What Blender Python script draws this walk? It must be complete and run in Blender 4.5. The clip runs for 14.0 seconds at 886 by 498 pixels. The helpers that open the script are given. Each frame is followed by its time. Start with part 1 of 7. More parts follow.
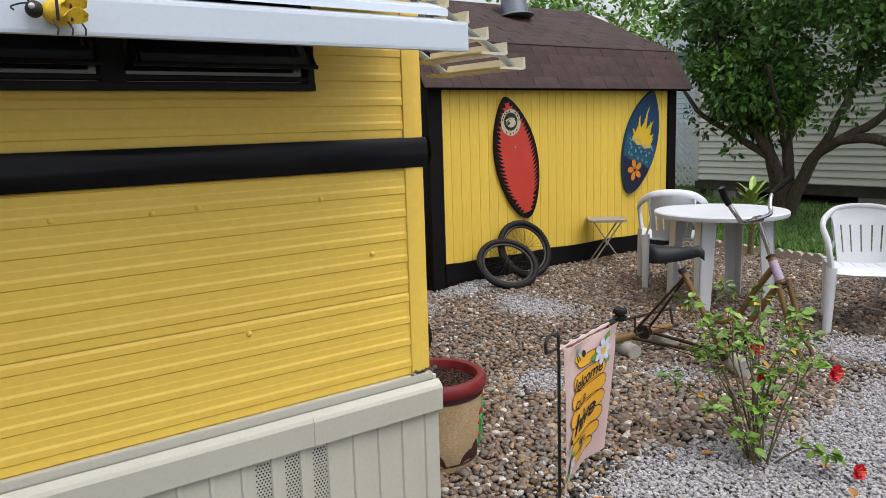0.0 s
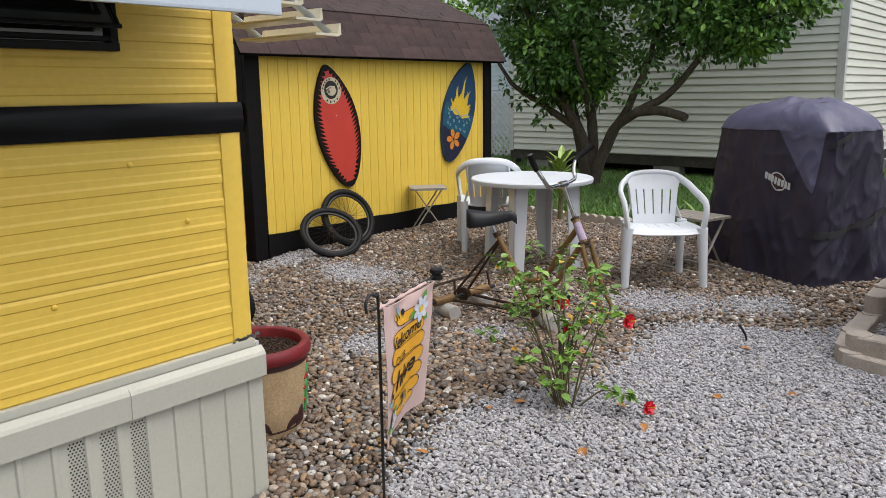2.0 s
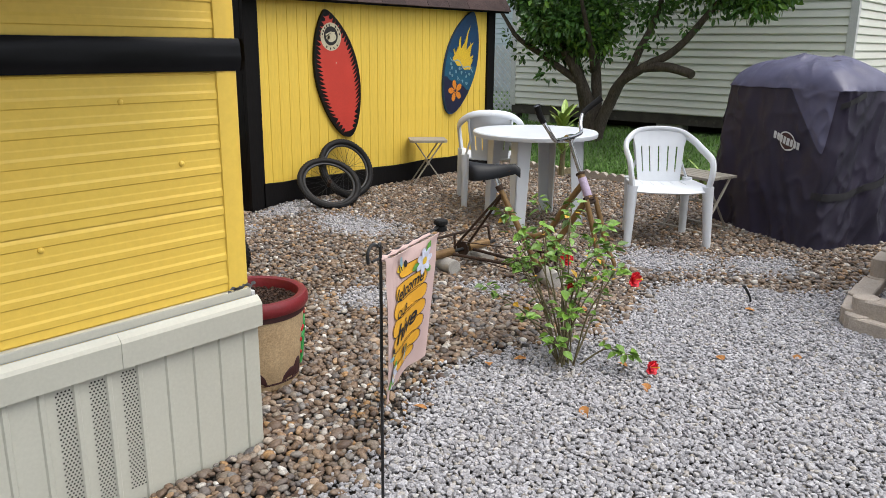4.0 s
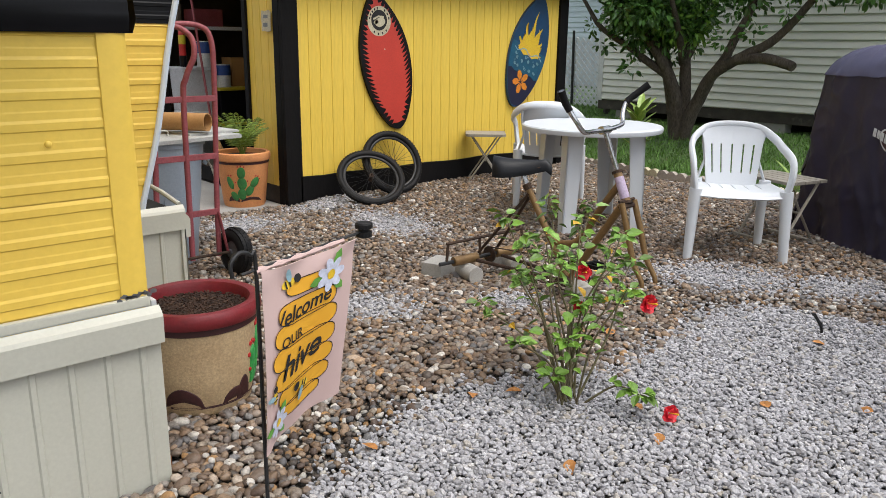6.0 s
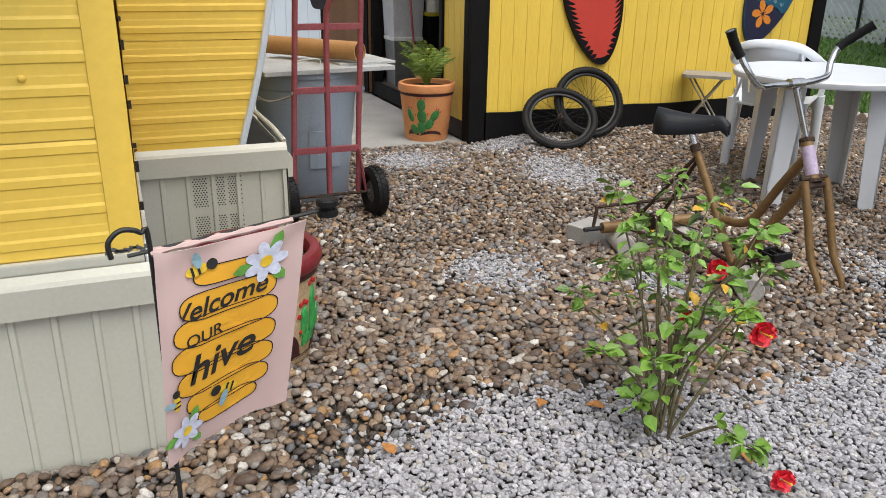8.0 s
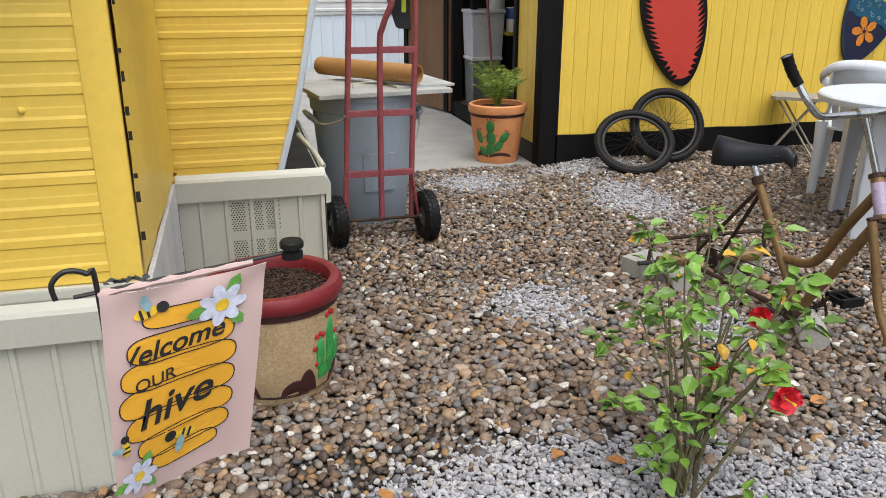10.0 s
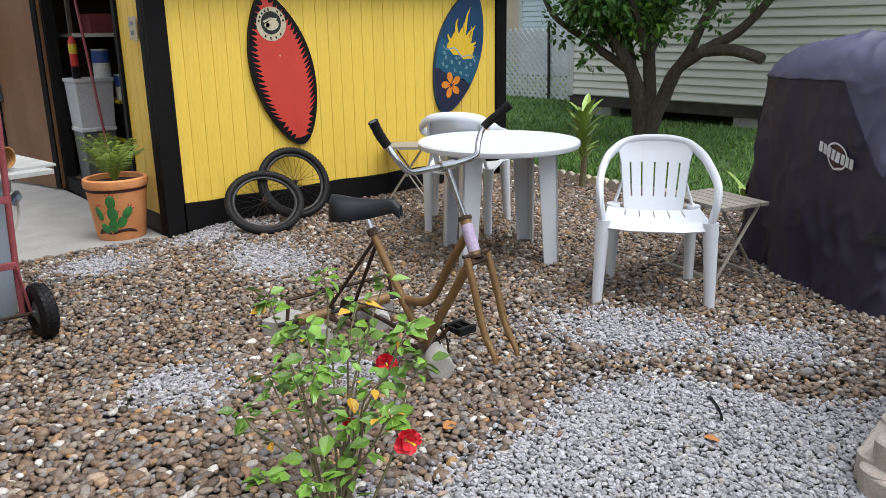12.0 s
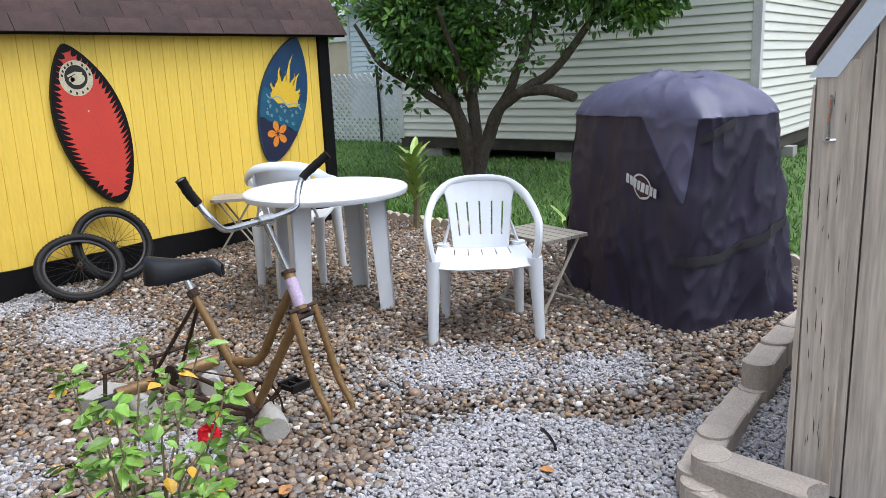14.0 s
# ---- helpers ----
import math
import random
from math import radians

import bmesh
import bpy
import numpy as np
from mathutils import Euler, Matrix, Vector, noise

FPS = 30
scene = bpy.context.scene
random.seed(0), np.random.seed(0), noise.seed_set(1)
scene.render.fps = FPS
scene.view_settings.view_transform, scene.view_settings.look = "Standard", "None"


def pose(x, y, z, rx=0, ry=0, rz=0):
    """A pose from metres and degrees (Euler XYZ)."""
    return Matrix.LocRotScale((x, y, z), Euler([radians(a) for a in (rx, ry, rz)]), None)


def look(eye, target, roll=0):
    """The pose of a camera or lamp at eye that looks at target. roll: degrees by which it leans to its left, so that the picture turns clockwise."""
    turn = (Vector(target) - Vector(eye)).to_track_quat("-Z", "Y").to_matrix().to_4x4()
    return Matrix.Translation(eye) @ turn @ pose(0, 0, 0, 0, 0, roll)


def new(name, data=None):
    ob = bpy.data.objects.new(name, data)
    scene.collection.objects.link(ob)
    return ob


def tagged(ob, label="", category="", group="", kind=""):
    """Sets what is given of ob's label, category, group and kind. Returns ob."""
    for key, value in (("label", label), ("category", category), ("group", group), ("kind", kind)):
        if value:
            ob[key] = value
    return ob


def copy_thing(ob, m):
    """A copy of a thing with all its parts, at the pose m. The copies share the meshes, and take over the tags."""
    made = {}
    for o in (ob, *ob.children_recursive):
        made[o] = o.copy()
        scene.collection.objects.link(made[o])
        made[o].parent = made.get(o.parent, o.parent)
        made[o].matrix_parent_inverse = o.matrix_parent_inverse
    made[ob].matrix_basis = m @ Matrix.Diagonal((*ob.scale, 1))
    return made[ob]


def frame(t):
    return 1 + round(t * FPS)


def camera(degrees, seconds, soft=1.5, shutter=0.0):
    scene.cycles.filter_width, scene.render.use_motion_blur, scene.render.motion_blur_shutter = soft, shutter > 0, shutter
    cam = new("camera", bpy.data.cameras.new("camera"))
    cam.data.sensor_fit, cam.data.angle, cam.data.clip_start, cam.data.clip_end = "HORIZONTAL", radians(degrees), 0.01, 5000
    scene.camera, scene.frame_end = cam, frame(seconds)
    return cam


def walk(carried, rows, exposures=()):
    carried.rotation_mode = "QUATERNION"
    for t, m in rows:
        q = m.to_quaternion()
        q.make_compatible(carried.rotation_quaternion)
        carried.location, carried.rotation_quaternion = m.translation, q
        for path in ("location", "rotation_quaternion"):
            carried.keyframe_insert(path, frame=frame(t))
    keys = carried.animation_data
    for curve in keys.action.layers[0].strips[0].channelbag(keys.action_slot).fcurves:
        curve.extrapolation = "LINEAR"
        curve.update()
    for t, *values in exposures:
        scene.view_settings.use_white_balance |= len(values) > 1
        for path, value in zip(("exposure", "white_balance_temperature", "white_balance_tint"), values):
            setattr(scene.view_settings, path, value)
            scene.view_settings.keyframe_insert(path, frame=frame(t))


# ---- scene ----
cam = camera(59.2, 14.0, soft=0.8)
EXPOSURES = [(0.0, 0.66, 6450, 10), (3.2, 0.77, 6450, 10), (4.2, 0.87, 6400, 9), (6.5, 0.82, 6450, 9), (11.5, 0.86, 6250, 9), (13.0, 1.10, 5900, 10), (14.0, 1.10, 5900, 10)]
PATH = [
    (0, (-1.461, -2.066, 1.369), (-0.281, -0.482, 1.057), -1.7),
    (0.5, (-1.464, -2.078, 1.372), (-0.192, -0.574, 1.023), -1.6),
    (1, (-1.474, -2.104, 1.369), (-0.114, -0.687, 0.994), -1.7),
    (1.5, (-1.48, -2.118, 1.357), (-0.042, -0.784, 0.968), -1.5),
    (2, (-1.488, -2.124, 1.357), (0.004, -0.852, 0.962), -0.8),
    (2.5, (-1.492, -2.122, 1.35), (0.011, -0.87, 0.935), -0.7),
    (3, (-1.478, -2.113, 1.348), (0.033, -0.882, 0.897), -0.7),
    (3.5, (-1.473, -2.107, 1.341), (0.04, -0.895, 0.848), -0.7),
    (4, (-1.435, -2.042, 1.322), (0.045, -0.795, 0.816), 0.6),
    (4.2, (-1.409, -2.006, 1.307), (0.056, -0.742, 0.798), 1.2),
    (6.3, (-0.615, -2.029, 1.228), (0.643, -0.565, 0.705), 1.5),
    (6.5, (-0.534, -2.021, 1.259), (0.693, -0.541, 0.71), 2.5),
    (7, (-0.339, -2.026, 1.251), (0.593, -0.358, 0.661), -0.1),
    (7.5, (-0.165, -2.015, 1.261), (0.54, -0.288, 0.541), -2.0),
    (8, (-0.004, -1.944, 1.236), (0.715, -0.212, 0.542), 0.9),
    (8.5, (0.143, -1.826, 1.225), (0.83, -0.068, 0.563), 3.5),
    (8.7, (0.161, -1.83, 1.225), (0.671, -0.015, 0.557), 2.3),
    (10.8, (0.324, -1.942, 1.278), (0.872, -0.134, 0.62), -2.3),
    (11, (0.335, -1.911, 1.27), (1.007, -0.15, 0.603), -2.0),
    (11.5, (0.341, -1.928, 1.286), (1.307, -0.306, 0.626), -0.8),
    (12, (0.356, -1.967, 1.32), (1.609, -0.505, 0.78), -0.9),
    (12.5, (0.405, -1.969, 1.336), (1.907, -0.757, 0.813), -1.4),
    (13, (0.418, -1.978, 1.339), (2.008, -0.874, 0.835), -1.4),
    (13.5, (0.421, -1.994, 1.346), (2.034, -0.905, 0.884), -1.8),
    (14, (0.437, -2.003, 1.338), (1.976, -0.807, 0.89), -2.4),
]
walk(cam, [(t, look(eye, target, roll)) for t, eye, target, roll in PATH], EXPOSURES)


# ---- light ----
world = bpy.data.worlds.new("overcast_sky")
scene.world = world
world.use_nodes = True
wn = world.node_tree
sky = wn.nodes.new("ShaderNodeTexSky")
sky.sky_type, sky.sun_disc = "NISHITA", False
sky.sun_elevation, sky.sun_rotation = radians(68), radians(166)
sky.air_density, sky.dust_density, sky.ozone_density = 1.0, 4.0, 1.0
hsv = wn.nodes.new("ShaderNodeHueSaturation")
hsv.inputs["Saturation"].default_value = 0.35
wn.links.new(sky.outputs[0], hsv.inputs["Color"])
wn.links.new(hsv.outputs[0], wn.nodes["Background"].inputs[0])
wn.nodes["Background"].inputs[1].default_value = 0.14
sun = new("sun", bpy.data.lights.new("sun", "SUN"))
sun.data.energy, sun.data.angle, sun.data.color = 0.85, radians(55), (1.0, 0.96, 0.9)
sun.matrix_world = look((0, 0, 20), (-2, 8, 0))


# ---- small builders ----
def thing(name, m=None, label="", category="", group="", kind=""):
    ob = new(name)
    ob.empty_display_size = 0.1
    if m is not None:
        ob.matrix_world = m
    return tagged(ob, label, category, group, kind)


def part(name, bm, material, parent=None, label="", smooth=False, at=None):
    """Links a bmesh as one mesh object under a thing."""
    me = bpy.data.meshes.new(name)
    if isinstance(bm, bmesh.types.BMesh):
        bmesh.ops.recalc_face_normals(bm, faces=bm.faces[:])
        bm.to_mesh(me)
        bm.free()
        for mm in material if isinstance(material, (list, tuple)) else [material]:
            me.materials.append(mm)
        if smooth:
            me.polygons.foreach_set("use_smooth", [True] * len(me.polygons))
            me.set_sharp_from_angle(angle=radians(40))
    else:
        me = bm
    ob = new(name, me)
    if parent is not None:
        ob.parent = parent
    if at is not None:
        ob.matrix_basis = at
    if label:
        ob["label"] = label
    return ob


def quad_box(bm, lo, hi, bevel=0.0, mi=0):
    (x0, y0, z0), (x1, y1, z1) = lo, hi
    v = [bm.verts.new(c) for c in ((x0, y0, z0), (x1, y0, z0), (x1, y1, z0), (x0, y1, z0), (x0, y0, z1), (x1, y0, z1), (x1, y1, z1), (x0, y1, z1))]
    fs = [bm.faces.new([v[i] for i in q]) for q in ((3, 2, 1, 0), (4, 5, 6, 7), (0, 1, 5, 4), (1, 2, 6, 5), (2, 3, 7, 6), (3, 0, 4, 7))]
    for f in fs:
        f.material_index = mi
    if bevel:
        es = {e for f in fs for e in f.edges}
        bmesh.ops.bevel(bm, geom=list(es), offset=bevel, segments=2, affect="EDGES", profile=0.7)


def box(lo, hi, bevel=0.0):
    bm = bmesh.new()
    quad_box(bm, lo, hi, bevel)
    return bm


def obox(bm, c, ax, ay, az, bevel=0.0):
    """A box of half-axes ax, ay, az (vectors) round c."""
    b2 = bmesh.new()
    quad_box(b2, (-1, -1, -1), (1, 1, 1))
    m = Matrix((ax, ay, az)).transposed()
    for v in b2.verts:
        v.co = Vector(c) + m @ v.co
    if bevel:
        bmesh.ops.bevel(b2, geom=b2.edges[:], offset=bevel, segments=2, affect="EDGES")
    join(bm, b2)


def join(bm, b2):
    me = bpy.data.meshes.new("tmp")
    b2.to_mesh(me)
    b2.free()
    bm.from_mesh(me)
    bpy.data.meshes.remove(me)


def tube(bm, pts, r, seg=8, caps=True, flat=1.0):
    """A round bar along the points; r is a number or one for each point."""
    pts = [Vector(p) for p in pts]
    n = len(pts)
    rs = r if isinstance(r, (list, tuple)) else [r] * n
    up = Vector((0, 0, 1))
    rings = []
    prev = None
    for i, p in enumerate(pts):
        d = (pts[min(i + 1, n - 1)] - pts[max(i - 1, 0)]).normalized()
        if prev is None:
            u = d.cross(up if abs(d.z) < 0.9 else Vector((1, 0, 0))).normalized()
        else:
            u = (prev - d * prev.dot(d)).normalized()
        prev = u
        w = d.cross(u)
        rings.append([bm.verts.new(p + rs[i] * (math.cos(a) * u + flat * math.sin(a) * w)) for a in [2 * math.pi * k / seg for k in range(seg)]])
    for a, b in zip(rings, rings[1:]):
        for k in range(seg):
            bm.faces.new((a[k], a[(k + 1) % seg], b[(k + 1) % seg], b[k]))
    if caps:
        bm.faces.new(rings[0][::-1])
        bm.faces.new(rings[-1])


def bar(pts, r, seg=8, flat=1.0):
    bm = bmesh.new()
    tube(bm, pts, r, seg, flat=flat)
    return bm


def smooth_line(pts, n=6):
    """Catmull-Rom through the points."""
    pts = [Vector(p) for p in pts]
    out = []
    for i in range(len(pts) - 1):
        p0, p1, p2, p3 = pts[max(i - 1, 0)], pts[i], pts[i + 1], pts[min(i + 2, len(pts) - 1)]
        for k in range(n):
            t = k / n
            out.append(0.5 * ((2 * p1) + (p2 - p0) * t + (2 * p0 - 5 * p1 + 4 * p2 - p3) * t * t + (3 * p1 - p0 - 3 * p2 + p3) * t ** 3))
    return out + [pts[-1]]


def lathe(bm, prof, seg=32, c=(0, 0, 0)):
    rings = []
    for r, z in prof:
        rings.append([bm.verts.new((c[0] + r * math.cos(2 * math.pi * k / seg), c[1] + r * math.sin(2 * math.pi * k / seg), c[2] + z)) for k in range(seg)])
    for a, b in zip(rings, rings[1:]):
        for k in range(seg):
            bm.faces.new((a[k], a[(k + 1) % seg], b[(k + 1) % seg], b[k]))
    return rings


def turned(prof, seg=32, closed=True):
    bm = bmesh.new()
    rings = lathe(bm, prof, seg)
    if closed:
        bm.faces.new(rings[0][::-1])
        bm.faces.new(rings[-1])
    return bm


def prism(bm, poly, to3, d0, d1):
    """The polygon (2D) pushed from depth d0 to d1; to3(u, v, d) gives the place."""
    a = [bm.verts.new(to3(u, v, d0)) for u, v in poly]
    b = [bm.verts.new(to3(u, v, d1)) for u, v in poly]
    n = len(poly)
    bm.faces.new(a[::-1])
    bm.faces.new(b)
    for i in range(n):
        bm.faces.new((a[i], a[(i + 1) % n], b[(i + 1) % n], b[i]))


def plate(poly, to3, d0, d1):
    bm = bmesh.new()
    prism(bm, poly, to3, d0, d1)
    return bm


# ---- materials ----
def mat(name, col, rough=0.6, metal=0.0, col2=None, scale=6.0, amount=0.5, fine=0.12, bump=0.15, bscale=90.0, vary=0.0, island=False, spec=0.5, stretch=(1, 1, 1), dirt=None, dscale=3.0, dlow=0.55, trans=0.0, coat=0.0):
    """A surface with broad patches between two colours, fine grain, bump, optional stains and variation from piece to piece."""
    m = bpy.data.materials.new(name)
    m.use_nodes = True
    nt = m.node_tree
    N, L = nt.nodes, nt.links
    b = N["Principled BSDF"]
    tc = N.new("ShaderNodeTexCoord")
    mp = N.new("ShaderNodeMapping")
    mp.inputs["Scale"].default_value = stretch
    L.new(tc.outputs["Object"], mp.inputs[0])

    def noise_node(s, det=4.0, rough_=0.55):
        n = N.new("ShaderNodeTexNoise")
        n.inputs["Scale"].default_value, n.inputs["Detail"].default_value, n.inputs["Roughness"].default_value = s, det, rough_
        L.new(mp.outputs[0], n.inputs["Vector"])
        return n.outputs["Fac"]

    def mix(fac, a, c, blend="MIX"):
        x = N.new("ShaderNodeMix")
        x.data_type, x.blend_type = "RGBA", blend
        for sock, v in ((x.inputs[0], fac), (x.inputs[6], a), (x.inputs[7], c)):
            if isinstance(v, bpy.types.NodeSocket):
                L.new(v, sock)
            else:
                sock.default_value = v if isinstance(v, float) else (*v, 1.0)
        return x.outputs[2]

    def ramp(v, lo, hi, o0=0.0, o1=1.0):
        r = N.new("ShaderNodeMapRange")
        r.inputs[1].default_value, r.inputs[2].default_value, r.inputs[3].default_value, r.inputs[4].default_value = lo, hi, o0, o1
        L.new(v, r.inputs[0])
        return r.outputs[0]

    col2 = col2 or tuple(c * 0.8 for c in col)
    broad = noise_node(scale)
    c = mix(ramp(broad, 0.5 - amount * 0.4, 0.5 + amount * 0.4), col, col2)
    grain = noise_node(bscale, 3.0, 0.6)
    c = mix(ramp(grain, 0.25, 0.75, 0.0, 1.0), c, mix(1.0, c, (1 - fine * 3, 1 - fine * 3, 1 - fine * 3), "MULTIPLY"))
    if vary or island:
        src = N.new("ShaderNodeNewGeometry").outputs["Random Per Island"] if island else N.new("ShaderNodeObjectInfo").outputs["Random"]
        hv = N.new("ShaderNodeHueSaturation")
        L.new(c, hv.inputs["Color"])
        L.new(ramp(src, 0, 1, 1 - vary, 1 + vary), hv.inputs["Value"])
        c = hv.outputs[0]
    if dirt:
        c = mix(ramp(noise_node(dscale, 6.0, 0.65), dlow, dlow + 0.18, 0.0, 0.75), c, dirt)
    L.new(c, b.inputs["Base Color"])
    L.new(ramp(broad, 0.2, 0.8, max(0.03, rough - 0.08), min(1.0, rough + 0.08)), b.inputs["Roughness"])
    b.inputs["Metallic"].default_value = metal
    b.inputs["Specular IOR Level"].default_value = spec
    b.inputs["Coat Weight"].default_value = coat
    if trans:
        b.inputs["Transmission Weight"].default_value = trans
    if bump:
        bp = N.new("ShaderNodeBump")
        bp.inputs["Strength"].default_value, bp.inputs["Distance"].default_value = bump, 0.004
        L.new(grain, bp.inputs["Height"])
        L.new(bp.outputs[0], b.inputs["Normal"])
    return m


YEL_METAL = mat("yellow_painted_aluminium", (0.83, 0.58, 0.095), 0.44, col2=(0.81, 0.54, 0.085), scale=2.5, fine=0.03, bump=0.06, bscale=40, dirt=(0.62, 0.42, 0.06), dscale=1.6, dlow=0.66)
YEL_WOOD = mat("yellow_painted_wood", (0.84, 0.60, 0.090), 0.55, col2=(0.80, 0.55, 0.075), scale=2.0, fine=0.05, bump=0.2, bscale=60, stretch=(1, 1, 0.15), vary=0.04)
BLACK = mat("black_gloss_paint", (0.005, 0.005, 0.006), 0.34, col2=(0.008, 0.008, 0.010), scale=4, spec=0.16, bump=0.12, bscale=30, fine=0.05)
BLACK_WOOD = mat("black_painted_wood", (0.006, 0.006, 0.007), 0.6, col2=(0.011, 0.010, 0.010), scale=3, spec=0.10, bump=0.3, bscale=60, stretch=(1, 1, 0.2))
CREAM = mat("cream_vinyl_skirting", (0.54, 0.535, 0.46), 0.42, col2=(0.49, 0.485, 0.41), scale=2.0, fine=0.03, bump=0.05, dirt=(0.50, 0.46, 0.36), dscale=2.4, dlow=0.64)
HOLE = mat("dark_hole", (0.02, 0.02, 0.018), 0.9, bump=0)
WHITE_ALU = mat("white_enamelled_aluminium", (0.60, 0.67, 0.76), 0.30, col2=(0.55, 0.62, 0.71), scale=2, fine=0.02, bump=0.03)
BEIGE_ALU = mat("cream_enamelled_slat", (0.66, 0.62, 0.48), 0.45, col2=(0.58, 0.54, 0.42), scale=5, fine=0.05, dirt=(0.35, 0.30, 0.2), dscale=7, dlow=0.62)
GLASS_DARK = mat("dark_window_glass", (0.010, 0.012, 0.014), 0.06, col2=(0.016, 0.018, 0.02), scale=1.5, bump=0.0, fine=0.0, spec=0.7)
SHINGLE = mat("brown_asphalt_shingle", (0.075, 0.042, 0.038), 0.9, col2=(0.045, 0.026, 0.025), scale=7, fine=0.2, bump=0.8, bscale=260, vary=0.22, dirt=(0.12, 0.085, 0.075), dscale=9, dlow=0.62)
WHITE_SIDING = mat("white_vinyl_siding", (0.74, 0.75, 0.69), 0.5, col2=(0.70, 0.71, 0.65), scale=1.5, fine=0.03, bump=0.05, dirt=(0.54, 0.54, 0.44), dscale=1.2, dlow=0.62)
BLUE_SIDING = mat("pale_blue_siding", (0.62, 0.69, 0.76), 0.5, col2=(0.58, 0.65, 0.72), scale=1.5, fine=0.03, bump=0.05)
DARK_WOOD = mat("dark_weathered_beam", (0.075, 0.065, 0.052), 0.85, col2=(0.04, 0.035, 0.03), scale=5, bump=0.5, stretch=(0.3, 1, 1), dirt=(0.13, 0.12, 0.1), dscale=6)
CONCRETE = mat("grey_concrete", (0.40, 0.39, 0.365), 0.85, col2=(0.33, 0.32, 0.30), scale=4, fine=0.1, bump=0.4, bscale=150, dirt=(0.17, 0.165, 0.15), dscale=2.2, dlow=0.56)
EDGING = mat("tan_concrete_edging", (0.50, 0.44, 0.38), 0.9, col2=(0.40, 0.35, 0.30), scale=9, fine=0.12, bump=0.6, bscale=140, dirt=(0.20, 0.18, 0.15), dscale=7, dlow=0.58, vary=0.08)
PLASTIC = mat("white_moulded_plastic", (0.64, 0.67, 0.71), 0.42, col2=(0.61, 0.64, 0.68), scale=3, fine=0.02, bump=0.04, bscale=200, dirt=(0.62, 0.62, 0.60), dscale=5, dlow=0.68)
COVER = mat("faded_black_fabric", (0.034, 0.027, 0.056), 0.48, col2=(0.019, 0.016, 0.034), scale=3, fine=0.12, bump=0.3, bscale=300, dirt=(0.040, 0.036, 0.055), dscale=2.5, dlow=0.6, spec=0.35)
STRAP = mat("black_webbing", (0.016, 0.015, 0.020), 0.7, scale=20, bump=0.3, bscale=400)
COVER_TOP = mat("sun_faded_grey_fabric", (0.105, 0.105, 0.185), 0.42, col2=(0.058, 0.054, 0.105), scale=3, fine=0.10, bump=0.3, bscale=300, dirt=(0.17, 0.17, 0.25), dscale=3, dlow=0.6, spec=0.5)
RUBBER = mat("black_rubber", (0.008, 0.008, 0.009), 0.55, spec=0.16, col2=(0.018, 0.017, 0.017), scale=9, bump=0.3, bscale=120)
CHROME = mat("chrome_steel", (0.62, 0.63, 0.65), 0.18, 1.0, col2=(0.5, 0.5, 0.5), scale=14, fine=0.05, bump=0.03)
GOLD_PAINT = mat("dull_gold_bicycle_paint", (0.27, 0.165, 0.065), 0.48, 0.35, col2=(0.20, 0.115, 0.045), scale=14, fine=0.1, bump=0.15, dirt=(0.10, 0.05, 0.025), dscale=16, dlow=0.58)
RUSTY = mat("rusty_brown_steel", (0.085, 0.045, 0.025), 0.85, 0.2, col2=(0.045, 0.026, 0.017), scale=20, fine=0.2, bump=0.5)
LILAC = mat("pale_lilac_decal", (0.52, 0.42, 0.58), 0.5, scale=20)
VINYL = mat("black_saddle_vinyl", (0.007, 0.008, 0.011), 0.40, spec=0.25, col2=(0.012, 0.013, 0.016), scale=9, bump=0.2, bscale=160)
BOARD_RED = mat("red_painted_board", (0.58, 0.050, 0.030), 0.5, col2=(0.52, 0.042, 0.026), scale=5, fine=0.06, bump=0.12)
BOARD_BLUE = mat("deep_blue_board_paint", (0.005, 0.060, 0.145), 0.45, col2=(0.006, 0.035, 0.10), scale=5, fine=0.06)
BOARD_NAVY = mat("navy_board_paint", (0.012, 0.014, 0.050), 0.45, scale=5, fine=0.06)
TEAL = mat("teal_wave_paint", (0.012, 0.12, 0.21), 0.45, col2=(0.01, 0.08, 0.16), scale=12)
PALE_TEAL = mat("pale_aqua_paint", (0.30, 0.48, 0.55), 0.5, scale=20)
SUN_YEL = mat("sun_yellow_paint", (0.84, 0.58, 0.030), 0.5, col2=(0.80, 0.50, 0.03), scale=12)
ORANGE = mat("orange_flower_paint", (0.82, 0.30, 0.020), 0.5, col2=(0.72, 0.22, 0.02), scale=30)
CREAM_PAINT = mat("cream_sign_paint", (0.66, 0.60, 0.42), 0.55, scale=30)
TAN_POT = mat("tan_textured_pot", (0.60, 0.44, 0.25), 0.8, col2=(0.50, 0.35, 0.19), scale=7, fine=0.14, bump=0.7, bscale=110, dirt=(0.24, 0.15, 0.07), dscale=4, dlow=0.62)
MAROON = mat("dark_red_pot_glaze", (0.21, 0.016, 0.022), 0.4, col2=(0.16, 0.012, 0.016), scale=12, fine=0.08, bump=0.25)
MAROON_DARK = mat("dark_maroon_paint", (0.050, 0.010, 0.010), 0.6, scale=16)
POT_ORANGE = mat("orange_terracotta", (0.74, 0.32, 0.12), 0.7, col2=(0.66, 0.26, 0.09), scale=9, fine=0.1, bump=0.4, bscale=120, dirt=(0.40, 0.17, 0.08), dscale=6)
CACTUS_GREEN = mat("green_cactus_paint", (0.05, 0.24, 0.055), 0.55, col2=(0.03, 0.15, 0.035), scale=22, bump=0.3)
